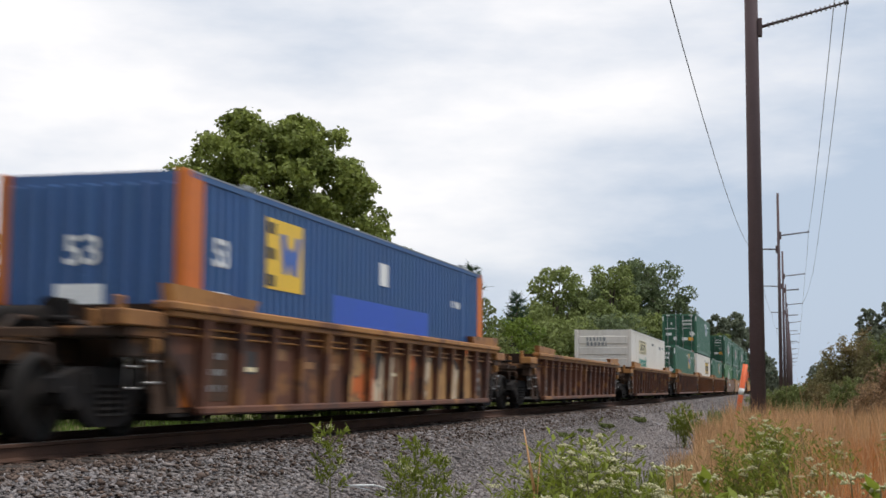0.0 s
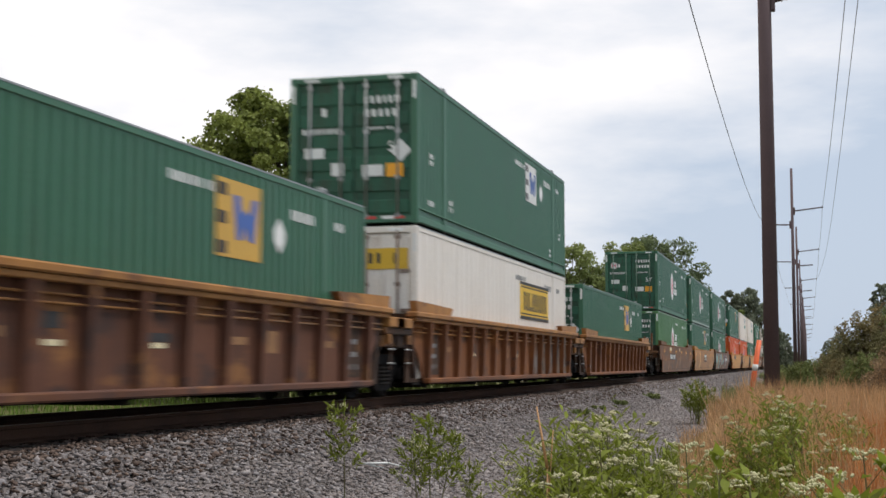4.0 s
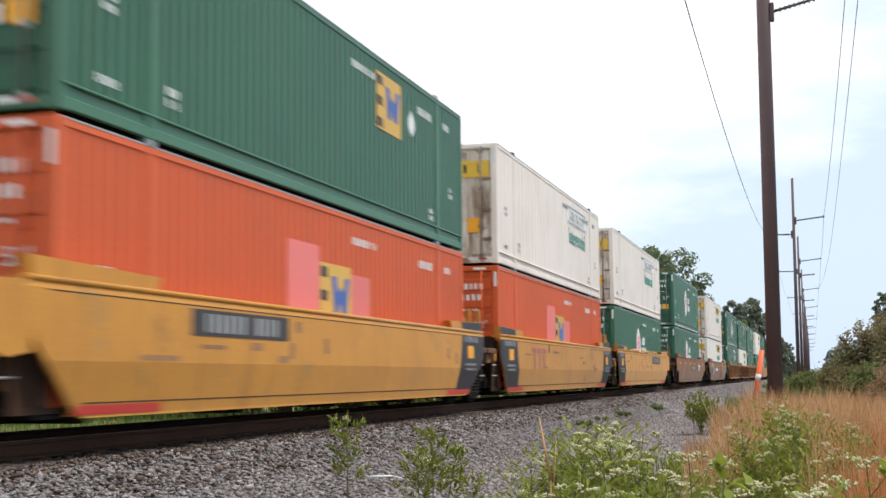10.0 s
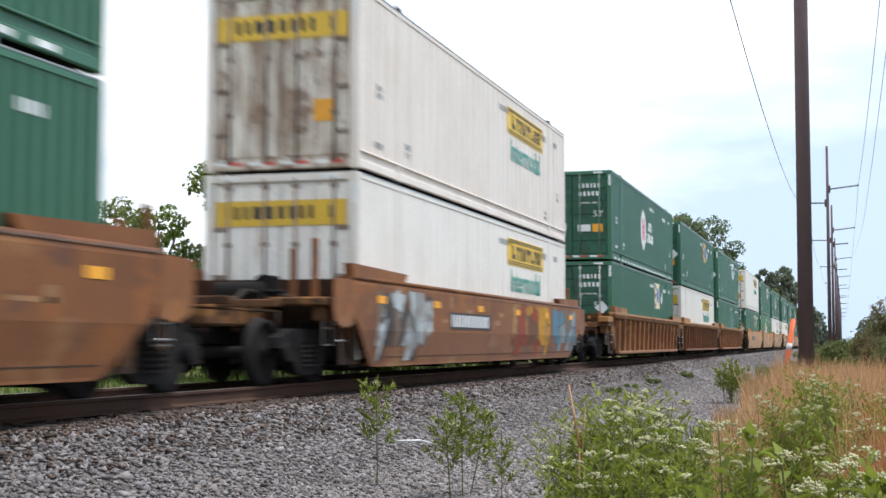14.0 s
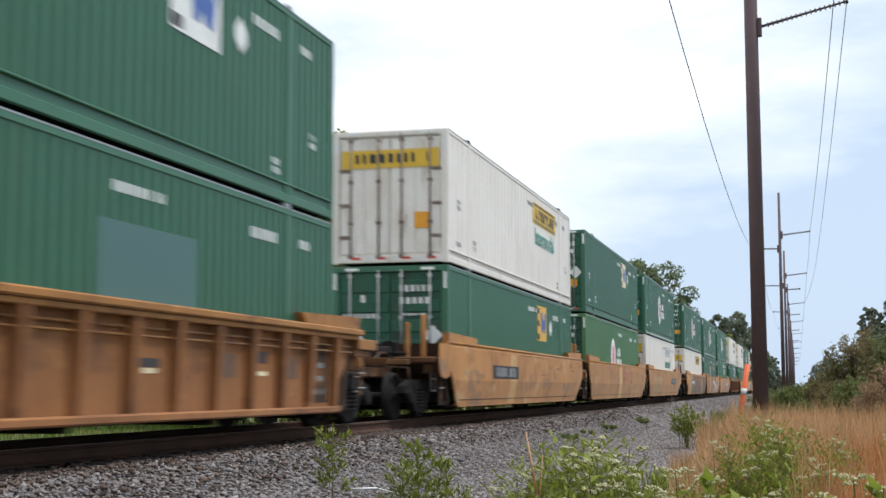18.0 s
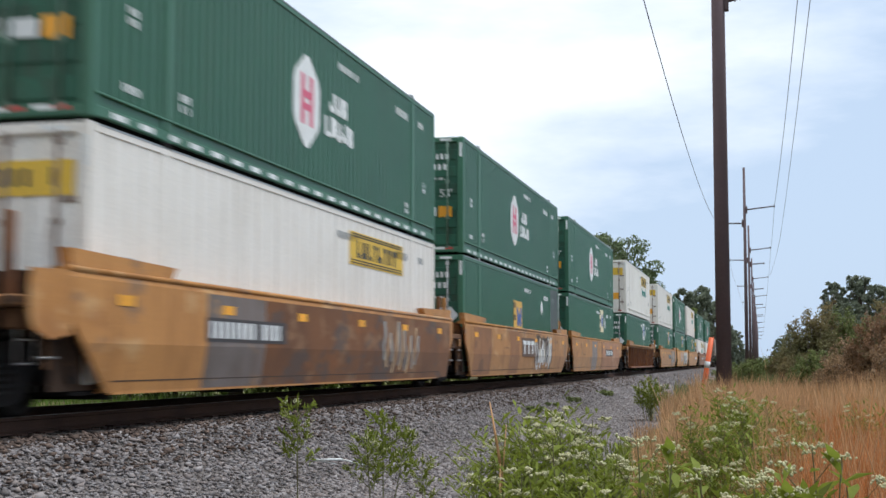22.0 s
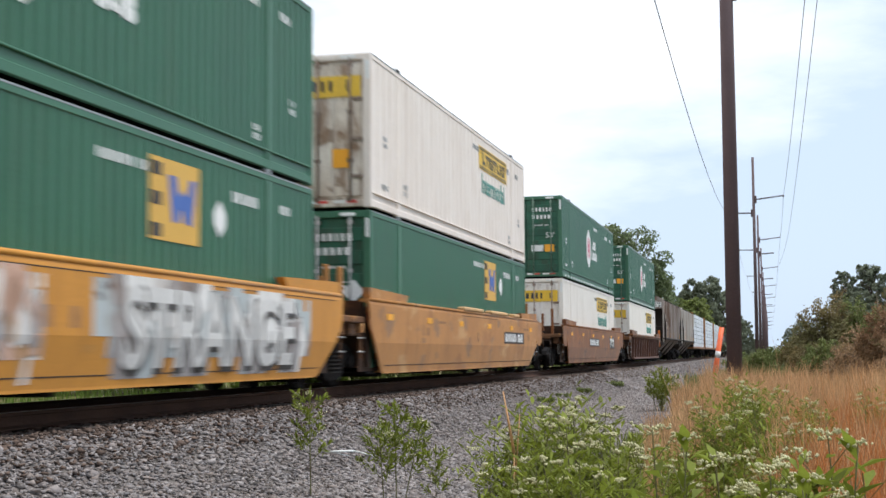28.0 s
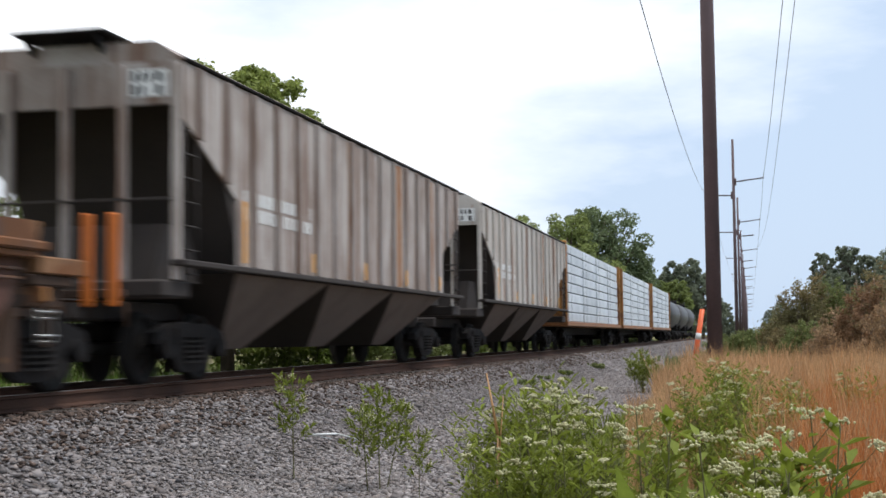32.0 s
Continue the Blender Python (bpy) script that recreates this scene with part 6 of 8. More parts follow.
    for k in (1, -1):
        part("roof_edge", shared("roof_edge:%d" % k, STEEL_DARK, lambda s: s.tube((k * w, -h, top - 0.25), (k * w, h, top - 0.25), 0.035, 6)), c, "dark roof edge")
    for e in (-1, 1):
        part("end_apron", shared("end_apron:%d" % e, paint_mat, lambda s: s.box(-w + 0.05, w - 0.05, *sorted((e * (h + 0.012), e * (h - 0.06))), top - 0.8, top - 0.26)), c)
        part("roof_platform", shared("roof_platform:%d" % e, STEEL_DARK, lambda s: [s.block(-0.62, 0.62, *sorted((e * (h - 0.5), e * (h + 0.3))), top + 0.1, top + 0.14, 0.01)]
             + [s.bar([(e * (h + 0.02), top - 0.12), (e * (h + 0.28), top + 0.095), (e * (h - 0.05), top + 0.095)], x, x + 0.05, "x") for x in (-0.5, 0.45)]), c, "dark roof platform on brackets")
        part("lower_slope", shared("lower_slope:%d" % e, GRIME_SHADE, lambda s: s.bar([(e * 6.5, 1.32), (e * (h - 0.15), 1.32), (e * (h - 0.5), 2.05), (e * 6.9, 2.05)], -1.1, 1.1, "x")), c, "dark brake gear platform, grime and shade in its colour")
        for x in (-1.5, -0.8, 0.0, 0.78, 1.5):
            part("end_post", shared("end_post:%d%.1f" % (e, x), paint_mat, lambda s: s.block(x - 0.045, x + 0.045, *sorted((e * (h - 0.03), e * (h + 0.1))), 1.3, top - 0.3, 0.012)), c)
        part("end_sill", shared("end_sill:%d" % e, GRIME_SHADE, lambda s: [s.block(-1.5, 1.5, *sorted((e * (h - 0.4), e * (h + 0.45))), 1.08, 1.3, 0.03), s.block(-0.4, 0.4, *sorted((e * 5.2, e * (h + 0.6))), 0.82, 1.079, 0.03)]), c)
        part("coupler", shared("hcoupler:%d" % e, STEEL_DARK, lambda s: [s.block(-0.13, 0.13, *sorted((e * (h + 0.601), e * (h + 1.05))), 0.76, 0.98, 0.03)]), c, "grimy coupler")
        part("end_ladder", shared("end_ladder:%d" % e, GRIME_SHADE, lambda s: [ladder(s, w - 0.02, e * (h - 0.25) - 0.2, 1.3, top - 0.9, 0.42), s.tube((-w + 0.1, e * (h + 0.12), 2.3), (w - 0.1, e * (h + 0.12), 2.3), 0.02, 5)]), c)
        truck(c, e * 6.75, place, True)
    part("number_mark", shared("number_mark:hop", WHITE_MARK, lambda s: [s.box(0.86, 1.39, -h - 0.018, -h - 0.0121, top - 0.7, top - 0.36)] + [bars(s, w + 0.002, -6.1, 2.62, 2, 0.18, 0.05, 41, 2.9)]), c, "white lettering panels")
    part("number_mark", shared("number_mark:hopk", BLACK_MARK, lambda s: end_bars(s, -h - 0.018, 0.9, top - 0.39, 2, 0.12, 0.05, 4, 0.45)), c, "black marks on the white panel")
    for i in range(5):
        part("reflector", shared("reflector:hop%d" % (i == 0), AMBER_MARK, lambda s: s.box(w + 0.071, w + 0.075, 0, 0.1, low + 0.05, low + (0.9 if i == 0 else 0.35))), c, "" if i else "yellow reflector strip", pose(0, -6.3 + i * 3.0, 0))
    for y, wide in ((2.4, 0.5), (-1.0, 0.18), (5.3, 0.2)):
        part("rust_stain", shared("rust_stain:%.1f" % wide, RUST_STAIN, lambda s: s.box(w + 0.001, w + 0.004, -wide / 2, wide / 2, low + 0.02, top - 0.32)), c, "orange rust stain down a panel", pose(0, y, 0))
    MOVERS.append((c, place, 0.0))


def lumber_car(place, label):
    """A centre-beam flat car with wrapped lumber. place: of its middle."""
    c = thing("lumber_car", label, "rail car", "lumber cars")
    hl = 11.1
    part("deck", shared("deck:l", RUST_ORANGE, lambda s: s.block(-1.45, 1.45, -hl, hl, 0.95, 1.12, 0.02)), c)
    part("centre_sill", shared("centre_sill:l", STEEL_DARK, lambda s: s.block(-0.4, 0.4, -hl - 0.6, hl + 0.6, 0.6, 0.949, 0.03)), c)
    part("centre_beam", shared("centre_beam:l", YELLOW, lambda s: [s.box(-0.08, 0.08, -hl, hl, 4.12, 4.3)] + [s.box(-0.06, 0.06, -hl + i * 2.22, -hl + 0.1 + i * 2.22, 1.12, 4.12) for i in range(11)]), c)
    for e in (1, -1):
        part("end_bulkhead", shared("end_bulkhead:%d" % e, WORN_YELLOW, lambda s: [s.block(-1.42, 1.42, *sorted((e * (hl - 0.15), e * hl)), 1.121, 4.3, 0.02)] + [s.block(x - 0.06, x + 0.06, *sorted((e * (hl + 0.001), e * (hl + 0.14))), 1.12, 4.25, 0.01) for x in (-1.2, -0.4, 0.4, 1.2)]), c, "worn yellow end bulkhead")
        part("coupler", shared("coupler:l%d" % e, STEEL_DARK, lambda s: s.block(-0.13, 0.13, *sorted((e * (hl + 0.601), e * (hl + 0.95))), 0.7, 0.93, 0.03)), c)
        truck(c, e * 8.9, place, False)
    MOVERS.append((c, place, 0.0))
    wrap = material("white_lumber_wrap", (0.62, 0.65, 0.68), 0.4, 0, (0.4, 0.44, 0.48), 1.4, 0.6, 12, 0.5, 0.3, (0.25, 0.27, 0.28))
    dark = material("lumber_strap_grey", (0.2, 0.22, 0.24), 0.6, 0)
    bundle = shared("lumber_bundle", wrap, lambda s: s.block(-0.62, 0.62, -2.38, 2.38, 0, 0.355, 0.025))
    strap = shared("bundle_mark", dark, lambda s: [s.box(0.62, 0.626, -1.52, -1.48, 0.02, 0.335)])
    load_thing = thing("lumber_stack", "stack of white-wrapped lumber bundles on a flat car", "lumber", "lumber stacks")
    for i in range(4):
        for j in range(8):
            for k in (1, -1):
                b = part("lumber_bundle", bundle, load_thing, at=pose(k * 0.74, (i - 1.5) * 5.2 + random.uniform(-0.1, 0.1), 1.13 + j * 0.388))
                if k == 1:
                    part("bundle_strap", strap, b)
    MOVERS.append((load_thing, place, 0.0))


def tank_car(place):
    c = thing("tank_car", "dark grey tank car with a domed top fitting", "rail car", "tank cars")
    skin = paint("dark_tank_paint", (0.07, 0.07, 0.07), 0.3, 0.5)
    def shell(s):
        n = 20
        prof = [(-7.6, 0.0), (-7.5, 0.7), (-7.2, 1.2), (-6.7, 1.45), (6.7, 1.45), (7.2, 1.2), (7.5, 0.7), (7.6, 0.0)]
        v = [(r * math.cos(2 * math.pi * i / n), y, 2.55 + r * math.sin(2 * math.pi * i / n)) for y, r in prof for i in range(n)]
        s.add(v, [(j * n + i, j * n + (i + 1) % n, (j + 1) * n + (i + 1) % n, (j + 1) * n + i) for j in range(len(prof) - 1) for i in range(n)], True)
    part("tank", shared("tank", skin, shell), c)
    part("dome", shared("dome", STEEL_DARK, lambda s: [s.tube((0, 0, 3.9), (0, 0, 4.3), 0.5, 12), s.block(-0.9, 0.9, -1.2, 1.2, 4.0, 4.05, 0.01)]), c, "top fittings platform")
    part("sill", shared("sill:tank", STEEL_DARK, lambda s: s.block(-0.35, 0.35, -8.6, 8.6, 0.8, 1.1, 0.03)), c)
    for e in (1, -1):
        part("saddle", shared("saddle:%d" % e, STEEL_DARK, lambda s: s.block(-1.1, 1.1, *sorted((e * 5.4, e * 6.4)), 1.0, 1.6, 0.03)), c)
        truck(c, e * 6.3, place, False)
    MOVERS.append((c, place, 0.0))


hopper_car(641.3, HOPPER, "weathered grey covered hopper streaked with rust")
hopper_car(660.6, PALE_HOPPER, "pale grey covered hopper with rust-stained ribs")
for i in range(3):
    lumber_car(681.5 + i * 24.0, "centre-beam flat car stacked with white-wrapped lumber")
for i in range(3):
    tank_car(751.5 + i * 18.5)

# ---------------------------------------------------------------- poles and wires
POLE = material("weathering_steel_pole", (0.105, 0.07, 0.074), 0.75, 0.1, (0.08, 0.052, 0.055), 0.8, 0.6, 25, 0.15)
WIRE = material("grey_wire", (0.09, 0.09, 0.1), 0.5, 0.6)
PORCELAIN = material("grey_insulator", (0.12, 0.11, 0.115), 0.35)


def tapered_pole(x, y, base, top, r0, r1, arms, label, inverse_taper=False):
    p = thing("power_pole", label, "power pole", "power poles", at=pose(x, y, base))
    part("shaft", shared("shaft:%.1f%.1f" % (y, top), POLE, lambda s: s.tube((0, 0, -0.5), (0, 0, top - base), r0, 12, r1)), p)
    for side, z, reach, rise in arms:
        h = z - base
        r = r0 + (r1 - r0) * h / (top - base)
        arm = part("arm", shared("arm:%.1f%.2f%d" % (y, z, side), POLE, lambda s: [s.tube((side * r, 0, h), (side * reach, 0, h + rise), 0.05, 8, 0.035)]), p)
        part("bracket", shared("bracket:%.1f%.2f%d" % (y, z, side), POLE, lambda s: s.block(*sorted((side * r * 0.9, side * (r + 0.12))), -0.13, 0.13, h - 0.3, h + 0.3, 0.02)), arm)
        n = 16
        part("insulator", shared("insulator:%.1f%.2f%d" % (y, z, side), PORCELAIN, lambda s: [s.tube((side * (r + 0.3 + (reach - r - 0.4) * i / n), 0, h + rise * (r + 0.3 + (reach - r - 0.4) * i / n - r) / (reach - r) - 0.0),
             (side * (r + 0.34 + (reach - r - 0.4) * i / n), 0, h + rise * (r + 0.34 + (reach - r - 0.4) * i / n - r) / (reach - r)), 0.085, 8) for i in range(n + 1)]), arm, "ribbed insulator")
        part("clamp", shared("clamp:%.1f%.2f%d" % (y, z, side), WIRE, lambda s: s.tube((side * reach, -0.12, h + rise - 0.08), (side * reach, 0.12, h + rise + 0.08), 0.05, 6)), arm)
    return p


PX = -1.15
tapered_pole(PX, 45.0, GROUND, 21.5, 0.255, 0.2, [(1, 12.42, 3.05, 0.68)], "tall brown steel power pole with a ribbed insulator arm")
FAR_POLES = [(112, 16.3), (153, 15.6), (206, 15.9), (262, 15.6), (320, 15.7), (380, 15.6), (440, 15.6), (505, 15.6), (570, 15.6), (640, 15.6)]
for i, (y, top) in enumerate(FAR_POLES):
    tapered_pole(PX + 0.1, y, GROUND - 0.3, top, 0.17, 0.1, [(1, 12.85, 2.35, 0.25), (-1, 11.75, 2.1, 0.05)] + ([(1, 11.3, 1.6, 0.1)] if i else []), "brown steel power pole with insulator arms")


def wire(points, sag, label):
    s = Shape()
    rings = []
    for a, b in zip(points, points[1:]):
        a, b = Vector(a), Vector(b)
        for i in range(17):
            t = i / 16
            if i or not rings:
                rings.append(a.lerp(b, t) - Vector((0, 0, 4 * sag * t * (1 - t))))
    v = [(p[0] + 0.014 * u, p[1], p[2] + 0.014 * w) for p in rings for u, w in ((1, 0), (0, 1), (-1, 0), (0, -1))]
    s.add(v, [(4 * i + k, 4 * i + (k + 1) % 4, 4 * i + 4 + (k + 1) % 4, 4 * i + 4 + k) for i in range(len(rings) - 1) for k in range(4)], True)
    return tagged(new("power_line", s.mesh("power_line", WIRE)), label, "power line", "power lines")


ys_far = [p[0] for p in FAR_POLES]
wire([(1.6, -30, 13.9), (1.46, 45, 12.9)] + [(PX + 0.1 + 2.35, y, 13.1) for y in ys_far], 0.5, "thin power line hung between pole arms")
wire([(PX + 3.05, 45, 13.1), (2.2, 153, 13.5)] + [(PX + 0.1 + 2.35, y, 13.05) for y in ys_far[2:]], 0.5, "thin power line hung below the upper one")
wire([(-2.25, -25, 13.0), (PX + 0.1 - 2.1, 112, 11.8)], 3.1, "slack power line running up to the track side of the poles")
wire([(PX + 0.1 - 2.1, y, 11.8) for y in ys_far], 0.55, "thin power line on the track side of the poles")
wire([(PX + 3.2, -30, 13.8), (PX + 3.05, 45, 13.1)], 0.4, "thin power line running overhead")

MARK = material("orange_marker_plastic", (0.75, 0.13, 0.03), 0.5, 0, (0.6, 0.1, 0.03), 2.0, 0.5, 30, 0.05)
mk = thing("marker_post", "leaning orange plastic utility marker post in dry grass", "marker post", at=pose(-1.8, 42.5, GROUND + 0.2, 0, 9.6, 0))
part("post", shared("post:m", MARK, lambda s: s.tube((0, 0, -0.3), (0, 0, 2.14), 0.085, 12, 0.078)), mk)
part("label_band", shared("label_band:m", WHITE_MARK, lambda s: s.tube((0, 0, 1.2), (0, 0, 1.4), 0.087, 12)), mk, "white label band")

# ---------------------------------------------------------------- plants
# leaf colours; "far" is paled and greyed, distance haze put into the colour
LEAF = {k: material("leaf_" + k, c, 0.6, 0, d, 0.6, 0.7, 30, 0.0, vary=0.0, translucent=0.42 if k in ("weed", "far", "scrub", "russet", "tan") else 0.35, island=0.35, spec=0.2) for k, (c, d) in {
    "tree": ((0.175, 0.235, 0.042), (0.1, 0.155, 0.03)), "crown": ((0.225, 0.265, 0.065), (0.105, 0.135, 0.036)), "woods": ((0.16, 0.2, 0.095), (0.105, 0.14, 0.075)), "young": ((0.22, 0.26, 0.085), (0.155, 0.195, 0.065)), "scrub": ((0.2, 0.185, 0.085), (0.28, 0.165, 0.08)), "russet": ((0.27, 0.16, 0.09), (0.24, 0.175, 0.1)), "tan": ((0.36, 0.24, 0.14), (0.26, 0.2, 0.1)), "far": ((0.19, 0.215, 0.15), (0.145, 0.17, 0.12)), "bush": ((0.175, 0.205, 0.07), (0.115, 0.145, 0.05)),
    "weed": ((0.19, 0.225, 0.032), (0.115, 0.15, 0.022)), "pine": ((0.045, 0.085, 0.045), (0.03, 0.06, 0.03)), "broad": ((0.24, 0.3, 0.05), (0.18, 0.24, 0.04)), "lawn": ((0.13, 0.2, 0.035), (0.09, 0.15, 0.03))}.items()}
BARK = material("grey_brown_bark", (0.1, 0.075, 0.055), 0.95, 0, (0.06, 0.045, 0.035), 3.0, 0.7, 30, 0.6, stretch=(4, 4, 1))
DRY_CANE = material("dry_cane", (0.2, 0.15, 0.11), 0.9, 0, (0.13, 0.095, 0.07), 3.0, 0.6, 30, 0.2)
STRAW = material("dry_straw", (0.53, 0.325, 0.165), 0.8, 0, (0.43, 0.22, 0.09), 0.5, 0.7, 20, 0.0, vary=0.0, translucent=0.3, island=0.42)
RUSSET = material("russet_dry_grass", (0.5, 0.185, 0.052), 0.8, 0, (0.4, 0.155, 0.042), 0.5, 0.7, 20, 0.0, vary=0.0, translucent=0.3, island=0.3)
STEM = material("weed_stem", (0.12, 0.12, 0.045), 0.8, 0, (0.09, 0.06, 0.035), 4.0, 0.6, 30, 0.1)
PETAL = material("white_petals", (0.66, 0.63, 0.4), 0.7, 0, (0.5, 0.47, 0.23), 20.0, 0.6, 50, 0.0, vary=0.0, translucent=0.25, island=0.12)


def leaf_cloud(centres, radii, count, size, rng, flat=0.75, shell=0.55, aspect=1.7):
    """Folded leaves scattered through ellipsoid clumps; returns corners and faces."""
    centres, radii = np.asarray(centres, float), np.asarray(radii, float)
    w = radii ** 2
    k = rng.choice(len(centres), count, p=w / w.sum())
    d = rng.normal(size=(count, 3))
    d /= np.linalg.norm(d, axis=1)[:, None]
    rad = radii[k] * (shell + (1 - shell) * rng.uniform(0, 1, count) ** 0.5) * rng.uniform(0.75, 1.12, count)
    p = centres[k] + d * rad[:, None] * np.array([1, 1, flat])
    n = d * 0.6 + rng.normal(size=(count, 3)) * 0.7 + np.array([0, 0, 0.4])
    n /= np.linalg.norm(n, axis=1)[:, None]
    a = np.cross(n, rng.normal(size=(count, 3)))
    a /= np.linalg.norm(a, axis=1)[:, None]
    b = np.cross(n, a)
    s = size * rng.uniform(0.6, 1.35, count)[:, None]
    v = np.stack([p - a * s * aspect * 0.5, p + b * s * 0.45 + n * s * 0.12, p + a * s * aspect * 0.55, p - b * s * 0.45 + n * s * 0.12], 1)
    return v.reshape(-1, 3), np.arange(count * 4).reshape(-1, 4)


def tree(name, label, x, y, height, spread, leaves, size, leafmat, seed, clumps=34, low=0.25, lopsided=0.0, base=None, clump=1.0):
    """A trunk with limbs and a crown of clumps of leaves."""
    rng = np.random.default_rng(seed)
    t = thing(name, label, "tree" if name != "bush" else "bush", name + "s beside the track", at=pose(x, y, (float(ground_level(x, y)) if base is None else base) - 0.1))
    s = Shape()
    r = height * 0.022
    s.tube((0, 0, -0.2), (0.1, 0, height * 0.42), r, 9, r * 0.7)
    s.tube((0.1, 0, height * 0.42), (lopsided * 0.2, 0.1, height * 0.8), r * 0.7, 7, r * 0.25)
    cs, rs = [], []
    for i in range(clumps):
        u = (i + 0.5) / clumps
        zz = height * (low + (0.93 - low) * u)
        prof = math.sin(math.pi * (0.14 + 0.78 * u)) ** 0.6
        ang = i * 2.4 + rng.uniform(-0.4, 0.4)
        rr = spread * 0.5 * prof * (rng.uniform(0.35, 0.86) if clump == 1.0 else rng.uniform(0.2, 0.95) ** 0.7)
        cr = clump * spread * rng.uniform(0.1, 0.19) * (0.7 + 0.4 * prof)
        c = (rr * math.cos(ang) + lopsided * u, rr * math.sin(ang), zz)
        cs.append(c)
        rs.append(cr)
        if i % 2 == 0:
            s.tube((0.08, 0, max(height * 0.18, zz * 0.62)), c, r * 0.3, 5, r * 0.08)
    part("trunk", s.mesh("trunk", BARK), t, "grey-brown trunk with limbs")
    v, f = leaf_cloud(cs, rs, leaves, size, rng)
    part("crown", raw("crown", v, f, leafmat), t, "crown of many small leaves")
    return t


def conifer(x, y, height, spread, seed, base=None):
    rng = np.random.default_rng(seed)
    t = thing("conifer", "dark green pointed conifer behind the track", "tree", "conifers", at=pose(x, y, float(ground_level(x, y)) if base is None else base))
    s = Shape()
    s.tube((0, 0, -0.2), (0, 0, height), 0.14, 7, 0.02)
    V, F = [], []
    for i in range(60):
        u = i / 60
        zz = height * (0.15 + 0.84 * u)
        ang = i * 2.4
        reach = spread * 0.5 * (1 - u) ** 0.8 * rng.uniform(0.75, 1.15) + 0.12
        tip = (reach * math.cos(ang), reach * math.sin(ang), zz + reach * 0.28)
        s.tube((0, 0, zz), tip, 0.03, 4, 0.008)
        m = 60
        q = rng.uniform(0.15, 1, m)
        p = np.array([(0, 0, zz)]) + np.outer(q, np.array(tip) - (0, 0, zz)) + rng.normal(0, 0.05, (m, 3))
        d = rng.normal(size=(m, 3)) * 0.12 + np.array([math.cos(ang), math.sin(ang), 0.35]) * 0.12
        w = np.cross(d, rng.normal(size=(m, 3)))
        w = w / np.linalg.norm(w, axis=1)[:, None] * 0.025
        V.append(np.stack([p - w, p + d * 1.3, p + w], 1).reshape(-1, 3))
    V = np.concatenate(V)
    part("trunk", s.mesh("trunk", BARK), t, "thin trunk with whorled branches")
    part("needles", raw("needles", V, np.arange(len(V)).reshape(-1, 3), LEAF["pine"]), t, "dark needles")


def at_view(az, dist):
    a = radians(az)
    return -math.sin(a) * dist, math.cos(a) * dist


def broad_tree(x, y, leafmat, seed):
    """A broad crown of many small sprays on rising limbs, dense above, open with sky between the limbs below."""
    rng = np.random.default_rng(seed)
    t = thing("tree", "broad leafy deciduous tree behind the track", "tree", "trees beside the track", at=pose(x, y, float(ground_level(x, y)) - 0.1))
    s = Shape()
    s.tube((0, 0, -0.2), (0.05, 0, 3.2), 0.3, 10, 0.24)
    s.tube((0.05, 0, 3.2), (-0.1, 0.1, 7.6), 0.24, 8, 0.13)
    s.tube((-0.1, 0.1, 7.6), (-0.5, 0, 12.0), 0.13, 6, 0.03)
    zs, rs_ = [1.2, 3.6, 6.0, 8.4, 9.6, 10.7, 11.8, 12.7], [4.2, 4.8, 4.95, 4.9, 4.45, 3.6, 2.4, 1.0]
    cs, rs = [], []
    for i in range(760):
        z = 1.2 + 11.2 * rng.uniform(0, 1) ** 0.85
        if 3.8 < z < 6.0 and rng.uniform() < 0.12:
            continue
        a = rng.uniform(0, 2 * math.pi)
        reach = float(np.interp(z, zs, rs_)) * (1 + 0.07 * math.sin(3 * a + 1.1) + 0.05 * math.sin(7 * a + z))
        rad = reach * rng.uniform(0.05, 1.0) ** 0.5
        lift = 0.35 * math.cos(2 * (a - 0.4)) * (z > 11)
        c = (rad * math.cos(a) * 0.97, rad * math.sin(a), z + lift)
        cs.append(c)
        rs.append(rng.uniform(0.28, 0.66))
        if i % 5 == 0:
            s.tube((0, 0.05, max(2.2, z * 0.7)), c, 0.03, 5, 0.01)
    for hx, hz in ((-1.45, 12.25), (2.0, 11.75), (0.5, 11.85), (-3.2, 10.0), (3.6, 9.7), (4.5, 7.2)):
        for i in range(8):
            cs.append((hx + rng.normal(0, 0.4), rng.normal(0, 0.6), hz + rng.normal(0, 0.3)))
            rs.append(rng.uniform(0.3, 0.5))
    part("trunk", s.mesh("trunk", BARK), t, "grey-brown trunk with rising limbs")
    v, f = leaf_cloud(cs, rs, 80000, 0.16, rng, 0.8, 0.2, 1.2)
    part("crown", raw("crown", v, f, leafmat), t, "crown of many small leaves with gaps of sky")
    return t


# the broad tree behind the track and the hedge under it
broad_tree(*at_view(21.75, 56), LEAF["crown"], 11)
for i, (azi, d, h, w) in enumerate([(33.0, 50, 6.6, 5.5), (30.5, 54, 6.9, 5.5), (28.3, 56, 6.9, 4.6), (26.0, 58, 5.6, 5.0), (18.0, 62, 4.6, 6.0), (16.0, 62, 6.5, 4.6), (14.8, 66, 5.6, 5.0), (13.5, 68, 5.9, 5.0), (11.6, 74, 5.4, 5.0), (36.0, 48, 6.0, 6.0), (39.0, 46, 6.0, 6.0), (24.2, 60, 5.2, 5.0), (21.6, 61, 5.4, 5.5), (19.2, 62, 5.3, 5.0)]):
    x, y = at_view(azi, d)
    tree("bush", "leafy green bush behind the railway", x, y, h * 1.07, w, 7000, 0.12, LEAF["young" if i in (5, 6) else "bush" if i % 2 else "tree"], 30 + i, 90, 0.06, clump=0.55)
